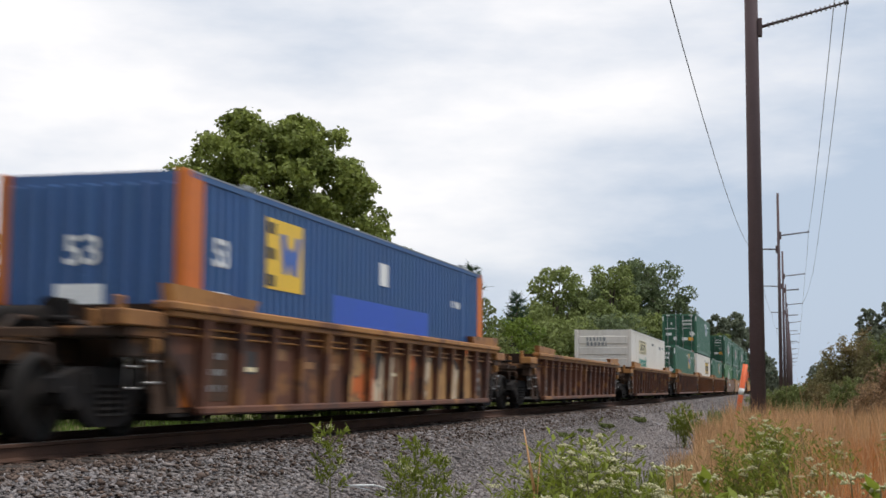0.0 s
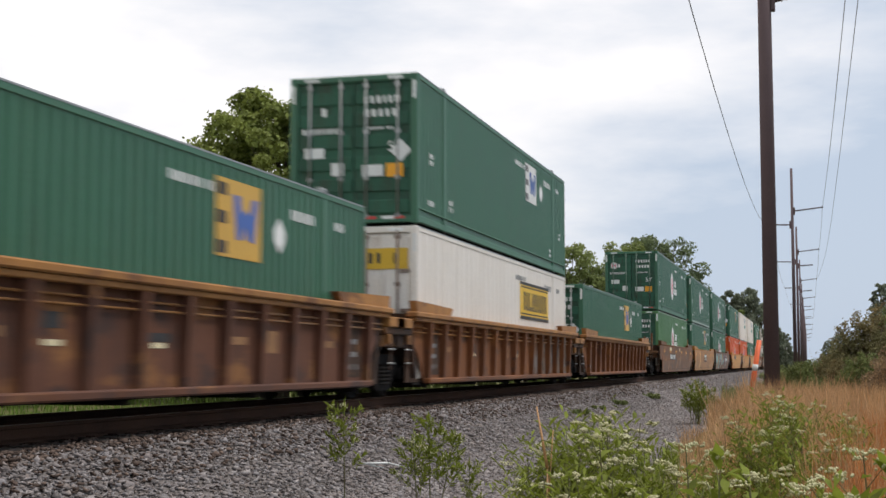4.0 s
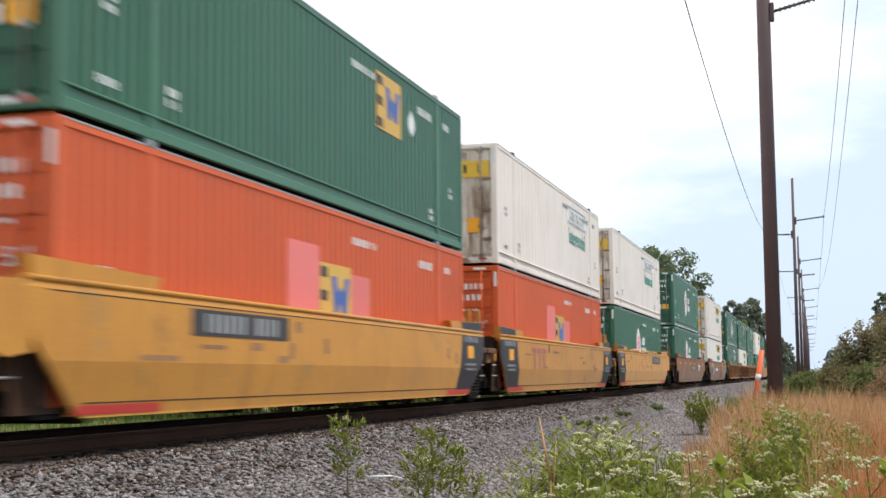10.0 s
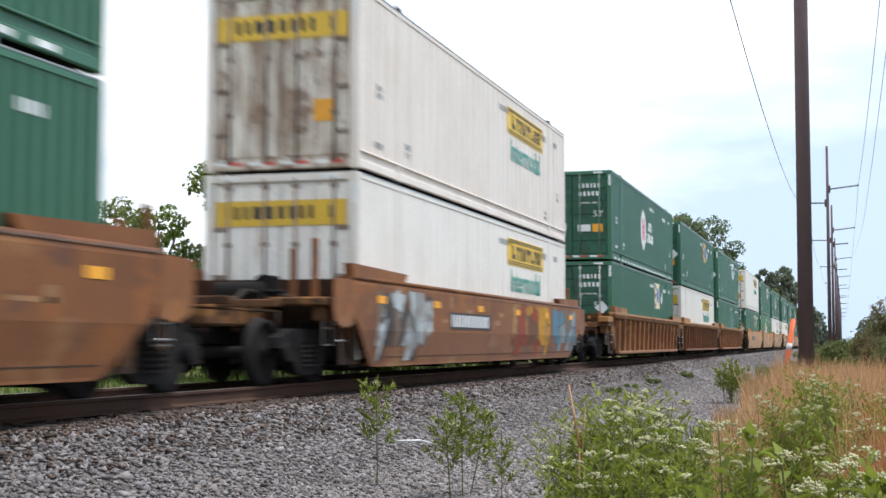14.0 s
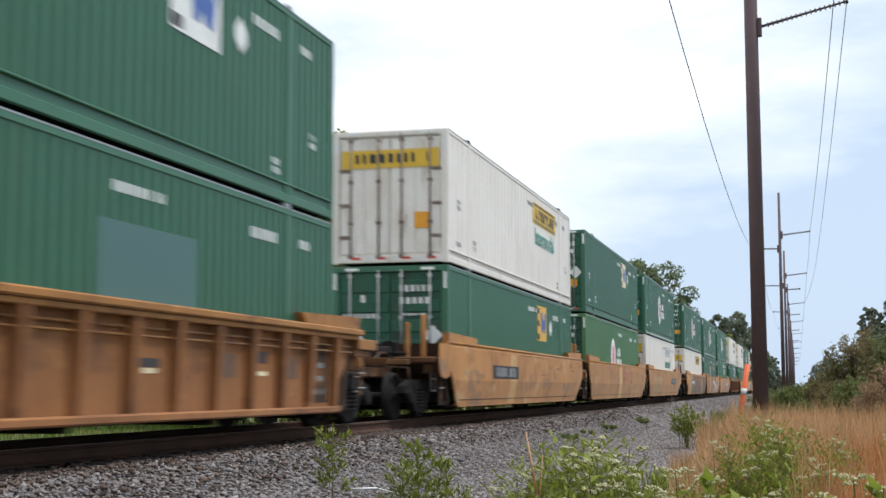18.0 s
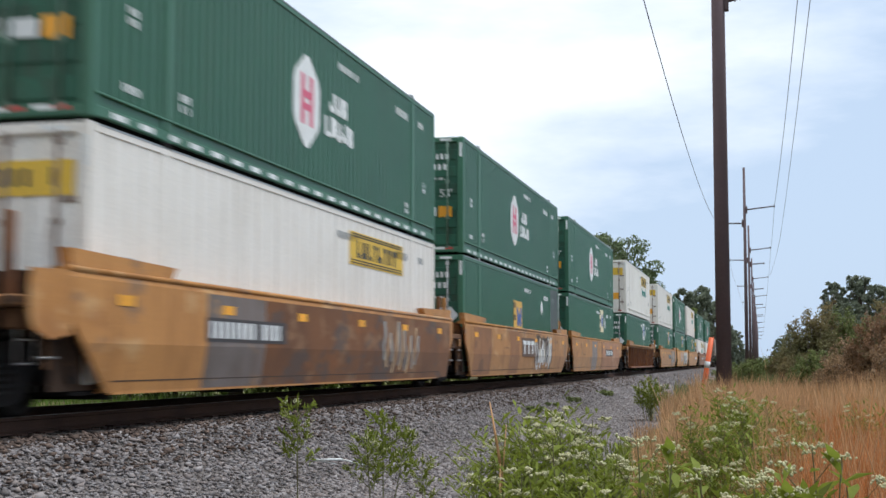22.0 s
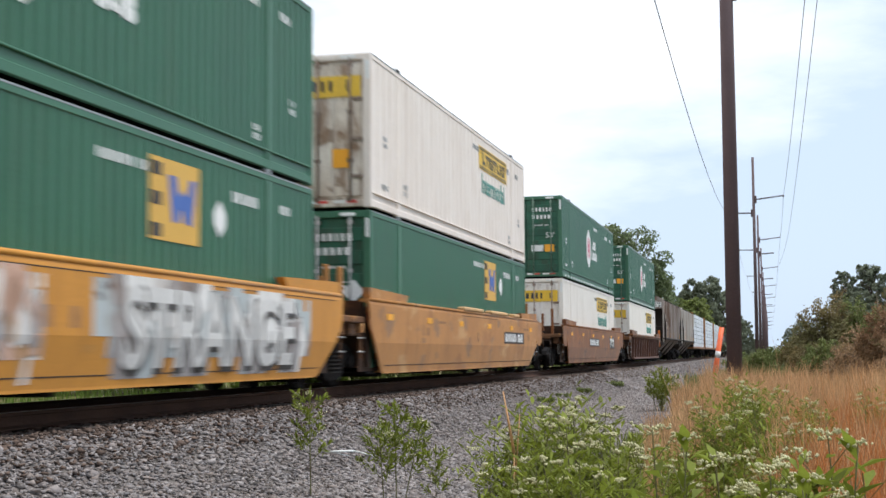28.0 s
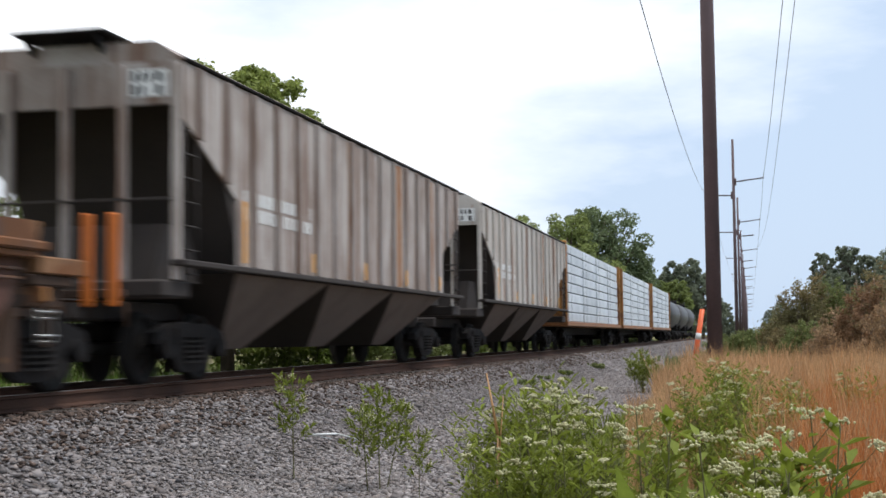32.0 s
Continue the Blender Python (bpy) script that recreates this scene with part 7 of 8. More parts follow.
for azi, d, h, w, sd in [(13.27, 78, 8.6, 4.2, 1), (14.5, 80, 6.9, 3.2, 2), (11.36, 84, 7.4, 3.6, 3)]:
    x, y = at_view(azi, d)
    conifer(x, y, h, w, sd)
# woods further along the far side, thinning out to single clumps
for i, (azi, d, h, w, m) in enumerate([(9.7, 122, 12.0, 5.5, "young"), (10.7, 118, 8.4, 5.5, "young"), (8.6, 128, 10.6, 5.5, "woods"), (8.2, 122, 9.4, 5, "young"), (7.45, 130, 12.9, 5.5, "young"), (6.7, 134, 13.9, 6, "woods"), (5.65, 138, 14.2, 6.5, "woods"), (5.2, 140, 10.6, 6, "woods"), (4.6, 143, 9.0, 3.6, "woods"), (9.3, 114, 7, 7, "young"), (7.6, 118, 7.5, 7, "woods"), (6.2, 124, 8, 7, "young")]):
    x, y = at_view(azi, d)
    tree("tree", "light green woodland tree beyond the track" if m == "young" else "dark green woodland tree beyond the track", x, y, h * 1.07, w * 1.3, 10000, 0.21, LEAF[m], 60 + i, 90, 0.08, clump=0.72)
for i, (azi, d, h, w, m) in enumerate([(3.05, 215, 12.7, 4.6, "far"), (2.3, 218, 12.8, 4.6, "far"), (3.5, 206, 9.4, 3.6, "young"), (2.9, 204, 9.0, 4.2, "young"), (1.9, 224, 11.4, 4.6, "far"), (3.45, 219, 11.0, 3.6, "far"), (2.65, 216, 11.6, 5.0, "far"), (1.3, 300, 8.8, 4.6, "far"), (0.95, 320, 8.7, 3.0, "far"), (0.6, 360, 4.4, 5, "far")]):
    x, y = at_view(azi, d)
    tree("tree", "distant woodland tree along the railway", x, y, h * 1.07, w * 1.1, 4200, 0.32, LEAF[m], 80 + i, 50, 0.08, clump=0.8)
# the trees and the scrub on the near side
for i, (azi, d, h, w) in enumerate([(-0.8, 300, 6.4, 3.6), (-1.3, 280, 7.0, 6), (-2.95, 105, 7.1, 2.4), (-3.85, 106, 7.5, 3.4), (-4.75, 104, 6.6, 3.4), (-5.8, 102, 7.0, 5), (-3.4, 101, 5.4, 3.4), (-7.0, 98, 8.0, 7), (-8.5, 96, 9.0, 9)]):
    x, y = at_view(azi, d)
    tree("tree", "green tree behind the scrub on the verge", x, y, h * 1.07, w, 9000, 0.13, LEAF["far"], 100 + i, 170, 0.12, clump=0.45)


def scrub_bush(x, y, height, spread, leafmat, seed, canes=120, leaves=11000, bare=10, label=""):
    """Arching canes from one root, leafy along their outer parts, a few of them bare and longer."""
    rng = np.random.default_rng(seed)
    t = thing("bush", label, "bush", "bushes beside the track", at=pose(x, y, float(ground_level(x, y)) - 0.1))
    s = Shape()
    line = []
    for i in range(canes + bare):
        a = rng.uniform(0, 2 * math.pi)
        out = rng.uniform(0, 1) ** 0.5
        reach = spread * 0.5 * out * rng.uniform(0.85, 1.1)
        top = height * (1 - 0.62 * out ** 2.2) * rng.uniform(0.62, 1.0) * (1 + 0.12 * math.sin(2 * a + seed) * out)
        dry = i >= canes
        if dry:
            top, reach = top * rng.uniform(1.1, 1.3), reach * 0.8
        root = np.array([rng.normal(0, 0.1) * spread, rng.normal(0, 0.1) * spread, 0.0])
        tip = np.array([reach * math.cos(a), reach * math.sin(a), top])
        knee = root * 0.45 + tip * 0.55 + np.array([0, 0, 0.2 * top])
        q = [root, root * 0.3 + knee * 0.7, knee * 0.5 + tip * 0.5 + np.array([0, 0, 0.06 * top]), tip]
        for k in range(3):
            s.tube(tuple(q[k]), tuple(q[k + 1]), 0.013 - 0.003 * k, 4, 0.01 - 0.003 * k)
        if not dry:
            line.append(q)
    part("cane_tangle", s.mesh("cane_tangle", DRY_CANE), t, "tangle of thin grey-brown canes")
    q = np.array(line)[rng.integers(0, len(line), leaves)]
    u = 3 * (0.16 + 0.84 * rng.uniform(0, 1, leaves) ** 0.8)
    k = np.minimum(u.astype(int), 2)
    r = np.arange(leaves)
    p = q[r, k] * (1 - (u - k))[:, None] + q[r, k + 1] * (u - k)[:, None]
    v, f = leaf_cloud(p + rng.normal(0, 0.075, (leaves, 3)), np.full(leaves, 0.05), leaves, 0.058, rng, 0.9, 0.2, 1.5)
    part("foliage", raw("foliage", v, f, leafmat), t, "small leaves along the canes")
    return t


SCRUB_LABEL = {"scrub": "tangled olive-brown scrub bush overgrown with vines", "russet": "reddish-brown half-dead scrub bush", "bush": "green scrub bush on the verge", "tan": "dry tan scrub bush with few leaves"}
for i, (azi, d, h, w, m) in enumerate([(-0.1, 60, 1.75, 1.9, "bush"), (-0.65, 59, 2.0, 1.7, "bush"), (-1.1, 57, 2.6, 1.5, "scrub"), (-1.65, 56, 3.3, 1.8, "scrub"), (-2.2, 56, 3.75, 1.9, "scrub"), (-2.7, 57, 3.9, 2.0, "scrub"), (-3.2, 57, 3.6, 2.2, "bush"), (-3.8, 57, 3.5, 2.6, "bush"), (-4.5, 57, 3.3, 2.6, "scrub"), (-5.3, 57, 3.5, 3.0, "bush"),
                                       (-1.5, 52, 1.75, 1.8, "scrub"), (-2.1, 51, 2.0, 1.8, "bush"), (-4.35, 46, 3.1, 1.6, "russet"), (-4.9, 45, 2.9, 1.8, "russet"), (-3.5, 48, 2.3, 2.0, "tan"), (-2.8, 49, 1.7, 1.6, "tan"), (-5.8, 43, 2.6, 2.2, "tan"), (-6.8, 46, 4.0, 4.5, "scrub"), (-8.5, 46, 4.6, 5.0, "bush"), (-10.5, 46, 5, 6, "bush"), (0.35, 60, 1.8, 2.2, "bush"), (0.9, 60, 1.75, 2.2, "bush"), (-0.6, 52, 1.2, 1.9, "bush")]):
    x, y = at_view(azi, d)
    scrub_bush(x, y, h * 1.05, w * 1.2, LEAF[m], 130 + i, leaves=6000 if m == "tan" else 15000 if w > 3.5 else 11000, bare=26 if m in ("tan", "russet") else 7, label=SCRUB_LABEL[m])


def blades(name, count, area, height, width, mat, seed, lean=0.25, density=None):
    """Grass blades, each three joints long. area: a function of two random arrays giving x, y."""
    rng = np.random.default_rng(seed)
    x, y = area(rng.uniform(0, 1, count), rng.uniform(0, 1, count), rng)
    z = ground_level(x, y)
    h = height * rng.lognormal(-0.1, 0.2, count) * (0.86 + 0.22 * np.sin(x * 2.1 + 1.3 * np.sin(y * 0.9)) * np.sin(y * 0.7 + x))
    a = rng.uniform(0, 6.28, count)
    dx, dy = np.cos(a), np.sin(a)
    bend = h * lean * rng.uniform(0.2, 1.5, count)
    a2 = rng.uniform(0, 6.28, count)
    wx, wy = np.cos(a2) * width * 0.5, np.sin(a2) * width * 0.5
    rows = []
    for u, q in ((0, 1.0), (0.5, 0.85), (0.82, 0.6)):
        cx, cy, cz = x + dx * bend * u * u, y + dy * bend * u * u, z + h * u
        rows += [np.stack([cx - wx * q, cy - wy * q, cz], -1), np.stack([cx + wx * q, cy + wy * q, cz], -1)]
    rows.append(np.stack([x + dx * bend, y + dy * bend, z + h], -1))
    v = np.stack(rows, 1).reshape(-1, 3)
    f = np.array([(0, 1, 3), (0, 3, 2), (2, 3, 5), (2, 5, 4), (4, 5, 6)])
    return raw(name, v, (np.arange(count)[:, None, None] * 7 + f[None]).reshape(-1, 3), mat)


def wedge(az0, az1, d0, d1, power=1.0):
    def area(u, v, rng):
        a = np.radians(az0 + (az1 - az0) * u)
        d = d0 + (d1 - d0) * v ** power
        return -np.sin(a) * d, np.cos(a) * d
    return area


def strip(x0, x1, y0, y1, power=1.0):
    return lambda u, v, rng: (x0 + (x1 - x0) * u, y0 + (y1 - y0) * v ** power)


for nm, cnt, ar, hh, ww, mt, sd, lab in [
        ("dry_grass", 19000, wedge(2.8, -9, 26, 52), 1.0, 0.014, STRAW, 1, "tall straw-coloured dry grass on the verge"),
        ("dry_grass", 15000, wedge(0.2, -9, 8.5, 26), 0.92, 0.007, STRAW, 2, "tall straw-coloured dry grass on the verge"),
        ("russet_grass", 30000, wedge(-0.6, -9, 6.5, 20), 0.82, 0.006, RUSSET, 3, "russet dry grass stems on the verge"),
        ("dry_grass", 9000, wedge(4.0, -1.5, 16, 40), 0.85, 0.012, STRAW, 4, "tall straw-coloured dry grass on the verge"),
        ("green_grass", 22000, strip(-40, TRACK - 3.0, 8, 70, 1.4), 0.32, 0.03, LEAF["lawn"], 5, "green grass on the far side of the track"),
        ("dry_grass", 3500, wedge(5.2, 0.0, 12, 28), 0.5, 0.009, STRAW, 8, "straw-coloured dry grass between the weeds"),
        ("green_grass", 1800, wedge(6.8, 2.0, 10, 26), 0.16, 0.02, LEAF["weed"], 9, "low green growth at the edge of the ballast"),
        ("green_grass", 5000, wedge(9, -3, 5.5, 9.5), 0.36, 0.012, LEAF["weed"], 6, "short green grass among the weeds"),
        ("green_grass", 7000, wedge(3.5, -6, 40, 75), 0.55, 0.03, LEAF["bush"], 7, "green undergrowth along the poles")]:
    tagged(new(nm, blades(nm, cnt, ar, hh, ww, mt, sd)), lab, "grass", kind="stuff")


def weed(label, height, stems, spread, leaf_n, leaf_size, heads, seed, head_size=0.05, low=0.3, broad=0.16, puff=0.05):
    """A flowering weed: stems with branches, narrow leaves, flat heads of tiny white flowers."""
    rng = np.random.default_rng(seed)
    t = thing("flowering_weed", label, "weed", "flowering weeds")
    s = Shape()
    LV, FV = [], []
    tips = []
    for i in range(stems):
        a = rng.uniform(0, 6.28)
        b = spread * rng.uniform(0.05, 0.5)
        h = height * rng.uniform(0.72, 1.03)
        root = Vector((rng.normal(0, 0.04 * spread), rng.normal(0, 0.04 * spread), -0.05))
        tip = root + Vector((math.cos(a) * b, math.sin(a) * b, h))
        mid = root.lerp(tip, 0.5) + Vector((rng.normal(0, 0.03), rng.normal(0, 0.03), 0))
        s.tube(root, mid, 0.007, 5, 0.005, False)
        s.tube(mid, tip, 0.005, 5, 0.003, False)
        tips.append(tip)
        for j in range(4):
            st = mid.lerp(tip, 0.15 + 0.2 * j)
            an = rng.uniform(0, 6.28)
            ln = 0.2 * height * rng.uniform(0.5, 1)
            e = st + Vector((math.cos(an) * ln * 0.7, math.sin(an) * ln * 0.7, ln * 0.8))
            s.tube(st, e, 0.003, 4, 0.002, False)
            tips.append(e)
        for j in range(leaf_n):
            u = rng.uniform(low, 0.99)
            p = np.array(root.lerp(mid, u * 2) if u < 0.5 else mid.lerp(tip, u * 2 - 1)) + rng.normal(0, puff * spread * (0.4 + u), 3) * np.array([1, 1, 0.6])
            an = rng.uniform(0, 6.28)
            ln = leaf_size * rng.uniform(0.6, 1.2)
            d = np.array([math.cos(an), math.sin(an), rng.uniform(0.1, 1.1)])
            d /= np.linalg.norm(d)
            w = np.cross(d, [0, 0, 1])
            w = w / np.linalg.norm(w) * ln * broad
            up = np.array([0, 0, 0.12 * ln])
            LV.append(np.array([p, p + d * ln * 0.5 + w + up, p + d * ln, p + d * ln * 0.5 - w + up]))
    part("stem", s.mesh("stem", STEM), t, "thin branching brownish stem")
    V = np.concatenate(LV)
    part("foliage", raw("foliage", V, np.arange(len(V)).reshape(-1, 4), LEAF["weed"]), t, "narrow green leaves")
    rng.shuffle(tips)
    tips = sorted(tips[:heads * 4], key=lambda q: -q[2])[:heads * 2]
    for k in range(0, len(tips), 2):
        c = np.array(tips[k])
        m = 63
        r = head_size * np.sqrt(rng.uniform(0, 1, 9)) * 1.15
        an = rng.uniform(0, 6.28, 9)
        hub = c + np.stack([r * np.cos(an), r * np.sin(an), rng.normal(0.015, 0.17 * head_size, 9) - 0.25 * r], -1)
        p = np.repeat(hub, 7, 0) + rng.normal(0, 1, (m, 3)) * np.array([0.2, 0.2, 0.07]) * head_size
        q = 0.0078
        o = np.array([(q, 0, 0), (0, q, 0.003), (-q, 0, 0), (0, -q, 0.003), (0, 0, q), (0, 0, -q)])
        v = (p[:, None] + o[None] * rng.uniform(0.6, 1.2, (m, 1, 1))).reshape(-1, 3)
        fo = np.array([(0, 1, 4), (1, 2, 4), (2, 3, 4), (3, 0, 4), (1, 0, 5), (2, 1, 5), (3, 2, 5), (0, 3, 5)])
        part("flower_head", raw("flower_head", v, (np.arange(m)[:, None, None] * 6 + fo[None]).reshape(-1, 3), PETAL), t, "flat cluster of tiny white flowers")
    return t


tall = [weed("tall green weed with clusters of small white flowers", 1.25, 6, 0.6, 150, 0.105, 5, 200 + i, 0.045, 0.12, 0.115, 0.13) for i in range(4)]


def sapling(height, stems, seed):
    """Slender stems, bare below, with rising side twigs, narrow upright leaves and pale buds above."""
    rng = np.random.default_rng(seed)
    t = thing("flowering_weed", "slender young weed with bare dark stems and pale buds", "weed", "flowering weeds")
    s, LV, ends = Shape(), [], []
    for i in range(stems):
        off = 0.0 if stems == 1 else (i - (stems - 1) / 2) * 0.24
        h = height * (1.0 if i == stems // 2 else rng.uniform(0.7, 0.92))
        root, top = Vector((off * 0.5, rng.normal(0, 0.03), -0.05)), Vector((off * 1.4 + rng.normal(0, 0.03), rng.normal(0, 0.05), h))
        s.tube(root, top, 0.009, 6, 0.004, False)
        twigs = [(root.lerp(top, 0.55), top)]
        for j in range(10):
            u = 0.38 + 0.055 * j
            a = j * 2.4 + rng.uniform(-0.4, 0.4)
            ln = height * rng.uniform(0.16, 0.3) * (1.3 - u * 0.6)
            st = root.lerp(top, u)
            e = st + Vector((math.cos(a) * ln * 0.8, math.sin(a) * ln * 0.8, ln * 0.75))
            s.tube(st, e, 0.004, 4, 0.002, False)
            twigs.append((st, e))
        for st, e in twigs:
            ends.append(e)
            axis = np.array((e - st).normalized())
            for j in range(32):
                p = np.array(st.lerp(e, rng.uniform(0.3, 1.03))) + rng.normal(0, 0.012, 3)
                d = axis * rng.uniform(0.3, 1.1) + rng.normal(0, 0.55, 3) + np.array([0, 0, 0.25])
                d /= np.linalg.norm(d)
                ln = rng.uniform(0.055, 0.105)
                w = np.cross(d, rng.normal(size=3))
                w = w / np.linalg.norm(w) * ln * 0.125
                LV.append(np.array([p, p + d * ln * 0.5 + w, p + d * ln, p + d * ln * 0.5 - w]))
    part("stem", s.mesh("stem", STEM), t, "dark bare stem with rising twigs")
    V = np.concatenate(LV)
    part("foliage", raw("foliage", V, np.arange(len(V)).reshape(-1, 4), LEAF["weed"]), t, "narrow green leaves")
    for e in ends[::2]:
        m = 16
        p = np.array(e) + rng.normal(0, 0.02, (m, 3))
        o = np.array([(1, 0, 0), (0, 1, 0), (-1, 0, 0), (0, -1, 0), (0, 0, 1), (0, 0, -1)]) * 0.008
        fo = np.array([(0, 1, 4), (1, 2, 4), (2, 3, 4), (3, 0, 4), (1, 0, 5), (2, 1, 5), (3, 2, 5), (0, 3, 5)])
        part("flower_head", raw("flower_head", (p[:, None] + o[None]).reshape(-1, 3), (np.arange(m)[:, None, None] * 6 + fo[None]).reshape(-1, 3), PETAL), t, "pale bud cluster")
    return t


def leaf_tuft(height, blades_n, seed):
    """A tuft of broad, upright, folded light green leaves."""
    rng = np.random.default_rng(seed)
    t = thing("leafy_plant", "tuft of broad upright light green leaves among the weeds", "weed", "leafy tufts")
    for i in range(blades_n):
        a = i * 2.4 + rng.uniform(-0.4, 0.4)
        ln, wd, lean = height * rng.uniform(0.6, 1.0), height * rng.uniform(0.055, 0.085), rng.uniform(0.12, 0.5)
        V, F = [], []
        for k in range(7):
            u = k / 6
            r, z = 0.02 + ln * lean * u ** 1.8, ln * (u - 0.25 * lean * u * u)
            w = wd * (0.35 + 1.3 * u) * (1 - u ** 3) + 0.002
            for side, up in ((-1, 0.25 * w), (0, 0.0), (1, 0.25 * w)):
                V.append((r * math.cos(a) - side * w * math.sin(a), r * math.sin(a) + side * w * math.cos(a), z + up))
        for k in range(6):
            for q in (0, 1):
                F.append((k * 3 + q, k * 3 + q + 1, k * 3 + q + 4, k * 3 + q + 3))
        part("leaf", raw("leaf", V, F, LEAF["broad"], True), t, "broad folded leaf")
    return t


thin = [sapling(1.12, 1, 221), sapling(1.12, 3, 222)]
big = [weed("weed with broad green leaves and large white flower clusters", 1.0, 5, 0.5, 85, 0.14, 2, 240 + i, 0.058, 0.2, 0.115, 0.1) for i in range(2)]


lone = [weed("lone leafy weed with a large white flower cluster", 1.2, 2, 0.4, 12, 0.19, 3, 260 + i, 0.07, 0.45, 0.13, 0.05) for i in range(2)]


def plant(proto, az, dist, turn, scale=1.0):
    x, y = at_view(az, dist)
    m = pose(x, y, float(ground_level(x, y)) - 0.02, 0, 0, turn)
    if proto not in planted:
        planted.add(proto)
        proto.matrix_basis = m @ Matrix.Scale(scale, 4)
        return proto
    ob = copy_thing(proto, m)
    ob.scale = (scale, scale, scale)
    return ob


planted = set()
plant(thin[0], 19.1, 14.6, 10)
plant(thin[1], 15.6, 13.8, 60, 0.95)
plant(thin[0], 13.9, 12.6, 200, 0.62)
rng_p = random.Random(77)
for azi, d, k, sc in [(11.4, 9.8, 0, 0.82), (10.4, 9.2, 1, 0.94), (9.4, 9.6, 2, 0.99), (8.5, 8.8, 3, 1.0), (7.6, 9.4, 0, 0.98), (8.9, 11.0, 1, 0.98), (6.9, 8.6, 2, 0.88), (10.8, 8.0, 3, 0.76), (9.6, 7.6, 0, 0.8), (8.2, 7.4, 1, 0.82), (6.9, 7.4, 2, 0.74)]:
    plant(tall[k], azi + rng_p.uniform(-0.15, 0.15), d, rng_p.uniform(0, 360), sc)
for azi, d, k, sc in [(3.9, 12.5, 3, 0.72), (2.6, 14.0, 0, 0.88), (1.9, 12.2, 1, 0.85), (1.0, 15.0, 2, 0.95), (0.2, 12.5, 3, 0.85), (3.6, 9.6, 0, 0.7), (1.8, 9.4, 1, 0.72), (0.0, 10.5, 2, 0.78), (-0.6, 18, 3, 0.9), (0.6, 14.4, 1, 0.98), (1.5, 17.0, 2, 1.0), (-1.2, 12.6, 0, 0.8), (-1.8, 15, 1, 0.85), (4.2, 8.8, 2, 0.7), (-4.2, 17, 0, 0.85)]:
    plant(tall[k], azi + rng_p.uniform(-0.15, 0.15), d, rng_p.uniform(0, 360), sc)
for azi, d, k, sc in [(4.4, 6.2, 0, 0.85), (1.0, 6.2, 0, 1.0), (-0.6, 6.0, 1, 1.05), (-1.9, 6.1, 0, 1.0), (7.2, 6.2, 1, 0.8), (0.0, 6.8, 1, 1.0), (-1.2, 6.8, 0, 1.0), (2.4, 6.6, 1, 0.85)]:
    plant(big[k], azi, d, rng_p.uniform(0, 360), sc)
for azi, d, k, sc in [(0.75, 6.0, 0, 1.0), (-0.7, 5.7, 1, 0.95), (-1.6, 5.9, 0, 0.98), (-2.8, 6.1, 1, 1.05), (-1.25, 5.1, 1, 0.85), (-3.2, 5.2, 0, 0.85), (1.0, 5.3, 0, 0.85), (-4.4, 6.4, 0, 0.95), (4.0, 6.6, 1, 1.05), (7.4, 8.2, 0, 1.05)]:
    plant(lone[k], azi, d, rng_p.uniform(0, 360), sc)
tufts = [leaf_tuft(0.95, 9, 281), leaf_tuft(0.8, 6, 282)]
for azi, d, k, sc in [(4.25, 6.2, 0, 1.18), (3.6, 6.6, 1, 0.95), (0.12, 6.5, 1, 1.4), (6.3, 6.1, 1, 0.9)]:
    plant(tufts[k], azi, d, rng_p.uniform(0, 360), sc)
# grassy tufts that grow in the ballast, and the taller clump at its edge
for azi, d, h, n in [(9.44, 35.2, 0.13, 40), (8.73, 38.5, 0.1, 30), (7.79, 43, 0.15, 50), (6.39, 52, 0.2, 60)]:
    x, y = at_view(azi, d)
    tf = raw("tuft", *leaf_cloud([(0, 0, h * 0.5), (0.2, 0.3, h * 0.4), (-0.25, -0.2, h * 0.4)], [h, h * 0.8, h * 0.8], n * 5, 0.06, np.random.default_rng(int(d * 10)), 0.55), LEAF["bush"])
    ob = tagged(new("weed_tuft", tf), "low green weed tuft growing in the ballast", "weed", "weed tufts")
    ob.matrix_basis = pose(x, y, float(ground_level(x, y)))
for k, (da, dd) in enumerate(((0.0, 0.0), (0.22, 0.5), (-0.2, -0.4))):
    plant(thin[1], 4.45 + da, 36 + dd, 70 * k, 1.05 - 0.1 * k)
plant(tall[1], 4.45, 36.2, 40, 0.6)
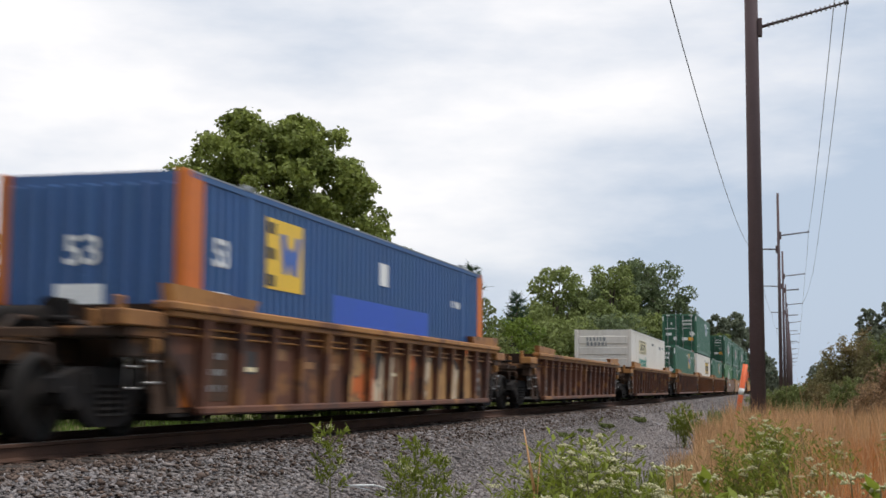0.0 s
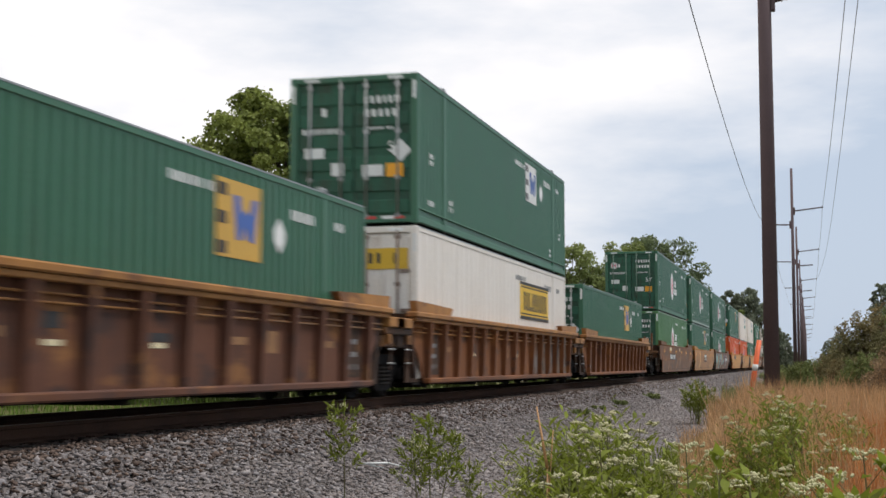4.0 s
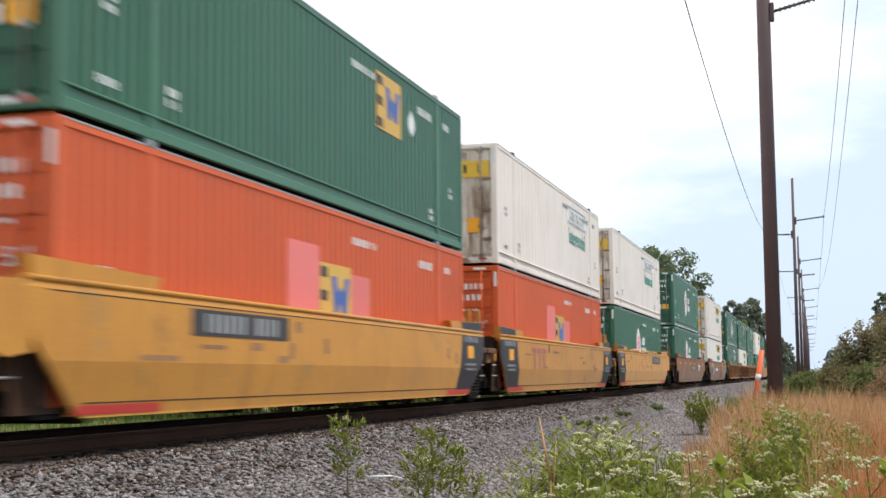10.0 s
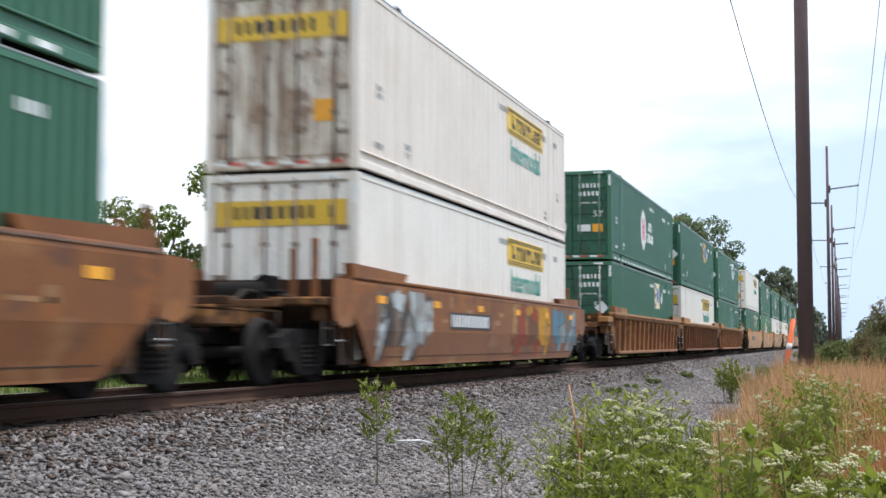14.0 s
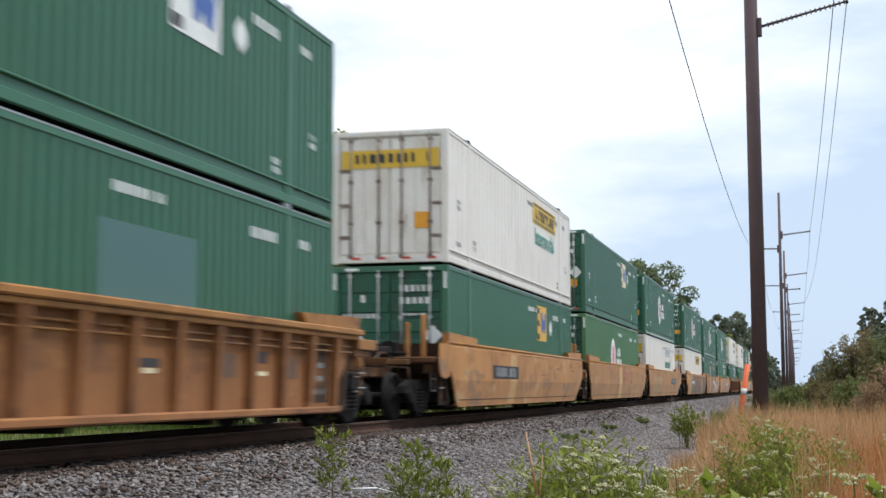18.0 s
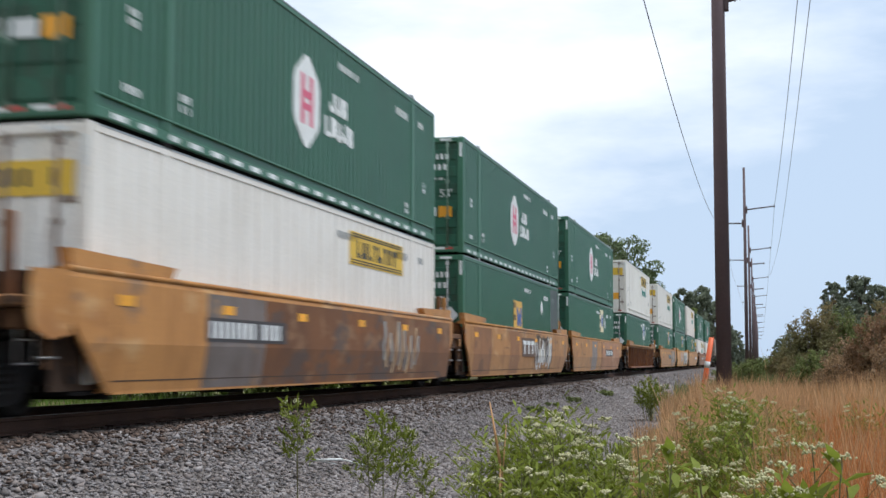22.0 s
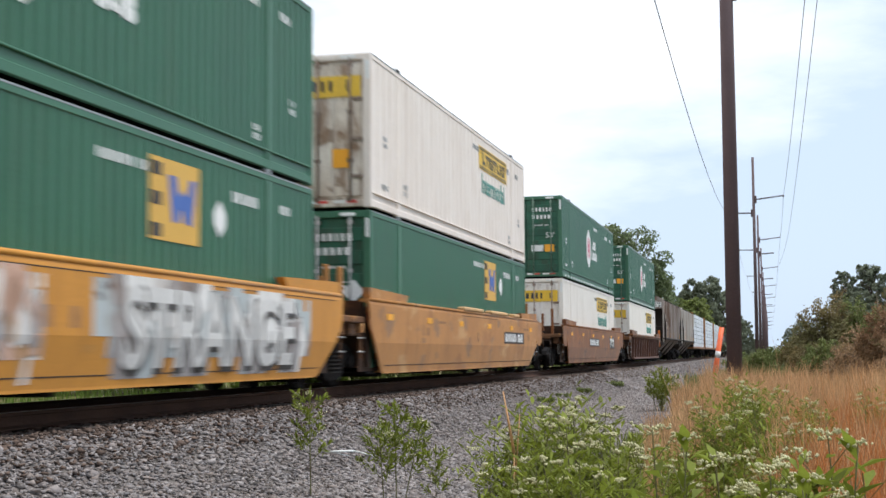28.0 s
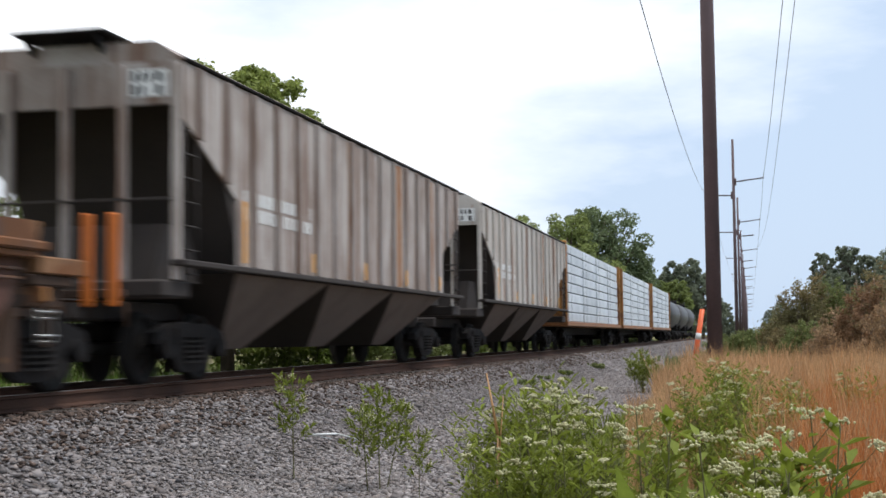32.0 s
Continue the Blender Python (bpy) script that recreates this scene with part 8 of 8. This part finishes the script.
stalk = thing("dry_stalk", "single bent dry grass stalk", "grass", at=pose(*at_view(10.75, 9.0), GROUND))
part("stem", shared("stem:d", STRAW, lambda s: [s.tube((0, 0, 0), (0.02, 0, 0.9), 0.008, 5, 0.006), s.tube((0.02, 0, 0.9), (-0.05, 0, 1.3), 0.012, 5, 0.004), s.tube((0.02, 0.02, 0.7), (0.06, 0, 1.15), 0.008, 5, 0.003)]), stalk)
stick = thing("white_stick", "peeled white stick lying on the ballast", "stick", at=pose(*at_view(17.5, 17.4), -0.72, 0, 8, 12))
part("branch", shared("branch:w", WHITE_MARK, lambda s: [s.tube((-0.3, 0, 0.02), (0.05, 0.02, 0.08), 0.016, 6), s.tube((0.05, 0.02, 0.08), (0.34, 0, 0.05), 0.014, 6, 0.008), s.tube((-0.3, 0, 0.03), (0.0, 0.03, 0.01), 0.012, 6, 0.006)]), stick)
CLOTH = material("teal_strap", (0.03, 0.22, 0.19), 0.8)
strap_t = thing("plastic_strap", "torn teal plastic strap on the ground", "litter", at=pose(*at_view(17.0, 12.6), GROUND + 0.05, 0, 0, 20))
part("band", shared("band:t", CLOTH, lambda s: [s.box(-0.26, 0.0, -0.03, 0.03, 0.0, 0.015), s.box(0.001, 0.25, -0.02, 0.05, -0.01, 0.008)]), strap_t)


# ---------------------------------------------------------------- what moves
def travelled(t):
    return float(np.interp(t, [a for a, _ in TRAVEL], [b for _, b in TRAVEL]))


def motions():
    for ob, place, z in MOVERS:
        walk(ob, [(t, pose(TRACK, place - s, z)) for t, s in TRAVEL])
    step = 1 / FPS
    for ob, place, y in SPINNERS:
        def turned(t):
            return pose(0, y, 0.457, math.degrees(travelled(t) / 0.457) % 360)
        near = [i for i in range(0, 32 * FPS + 1) if 3 < place - travelled(i * step) < 34]
        if not near:
            walk(ob, [(0, turned(0)), (32, turned(0))])
            continue
        rows = [(i * step, turned(i * step)) for i in near]
        if near[0] > 0:
            rows.insert(0, (0, rows[0][1]))
        if near[-1] < 32 * FPS:
            rows.append((32, rows[-1][1]))
        walk(ob, rows)


motions()
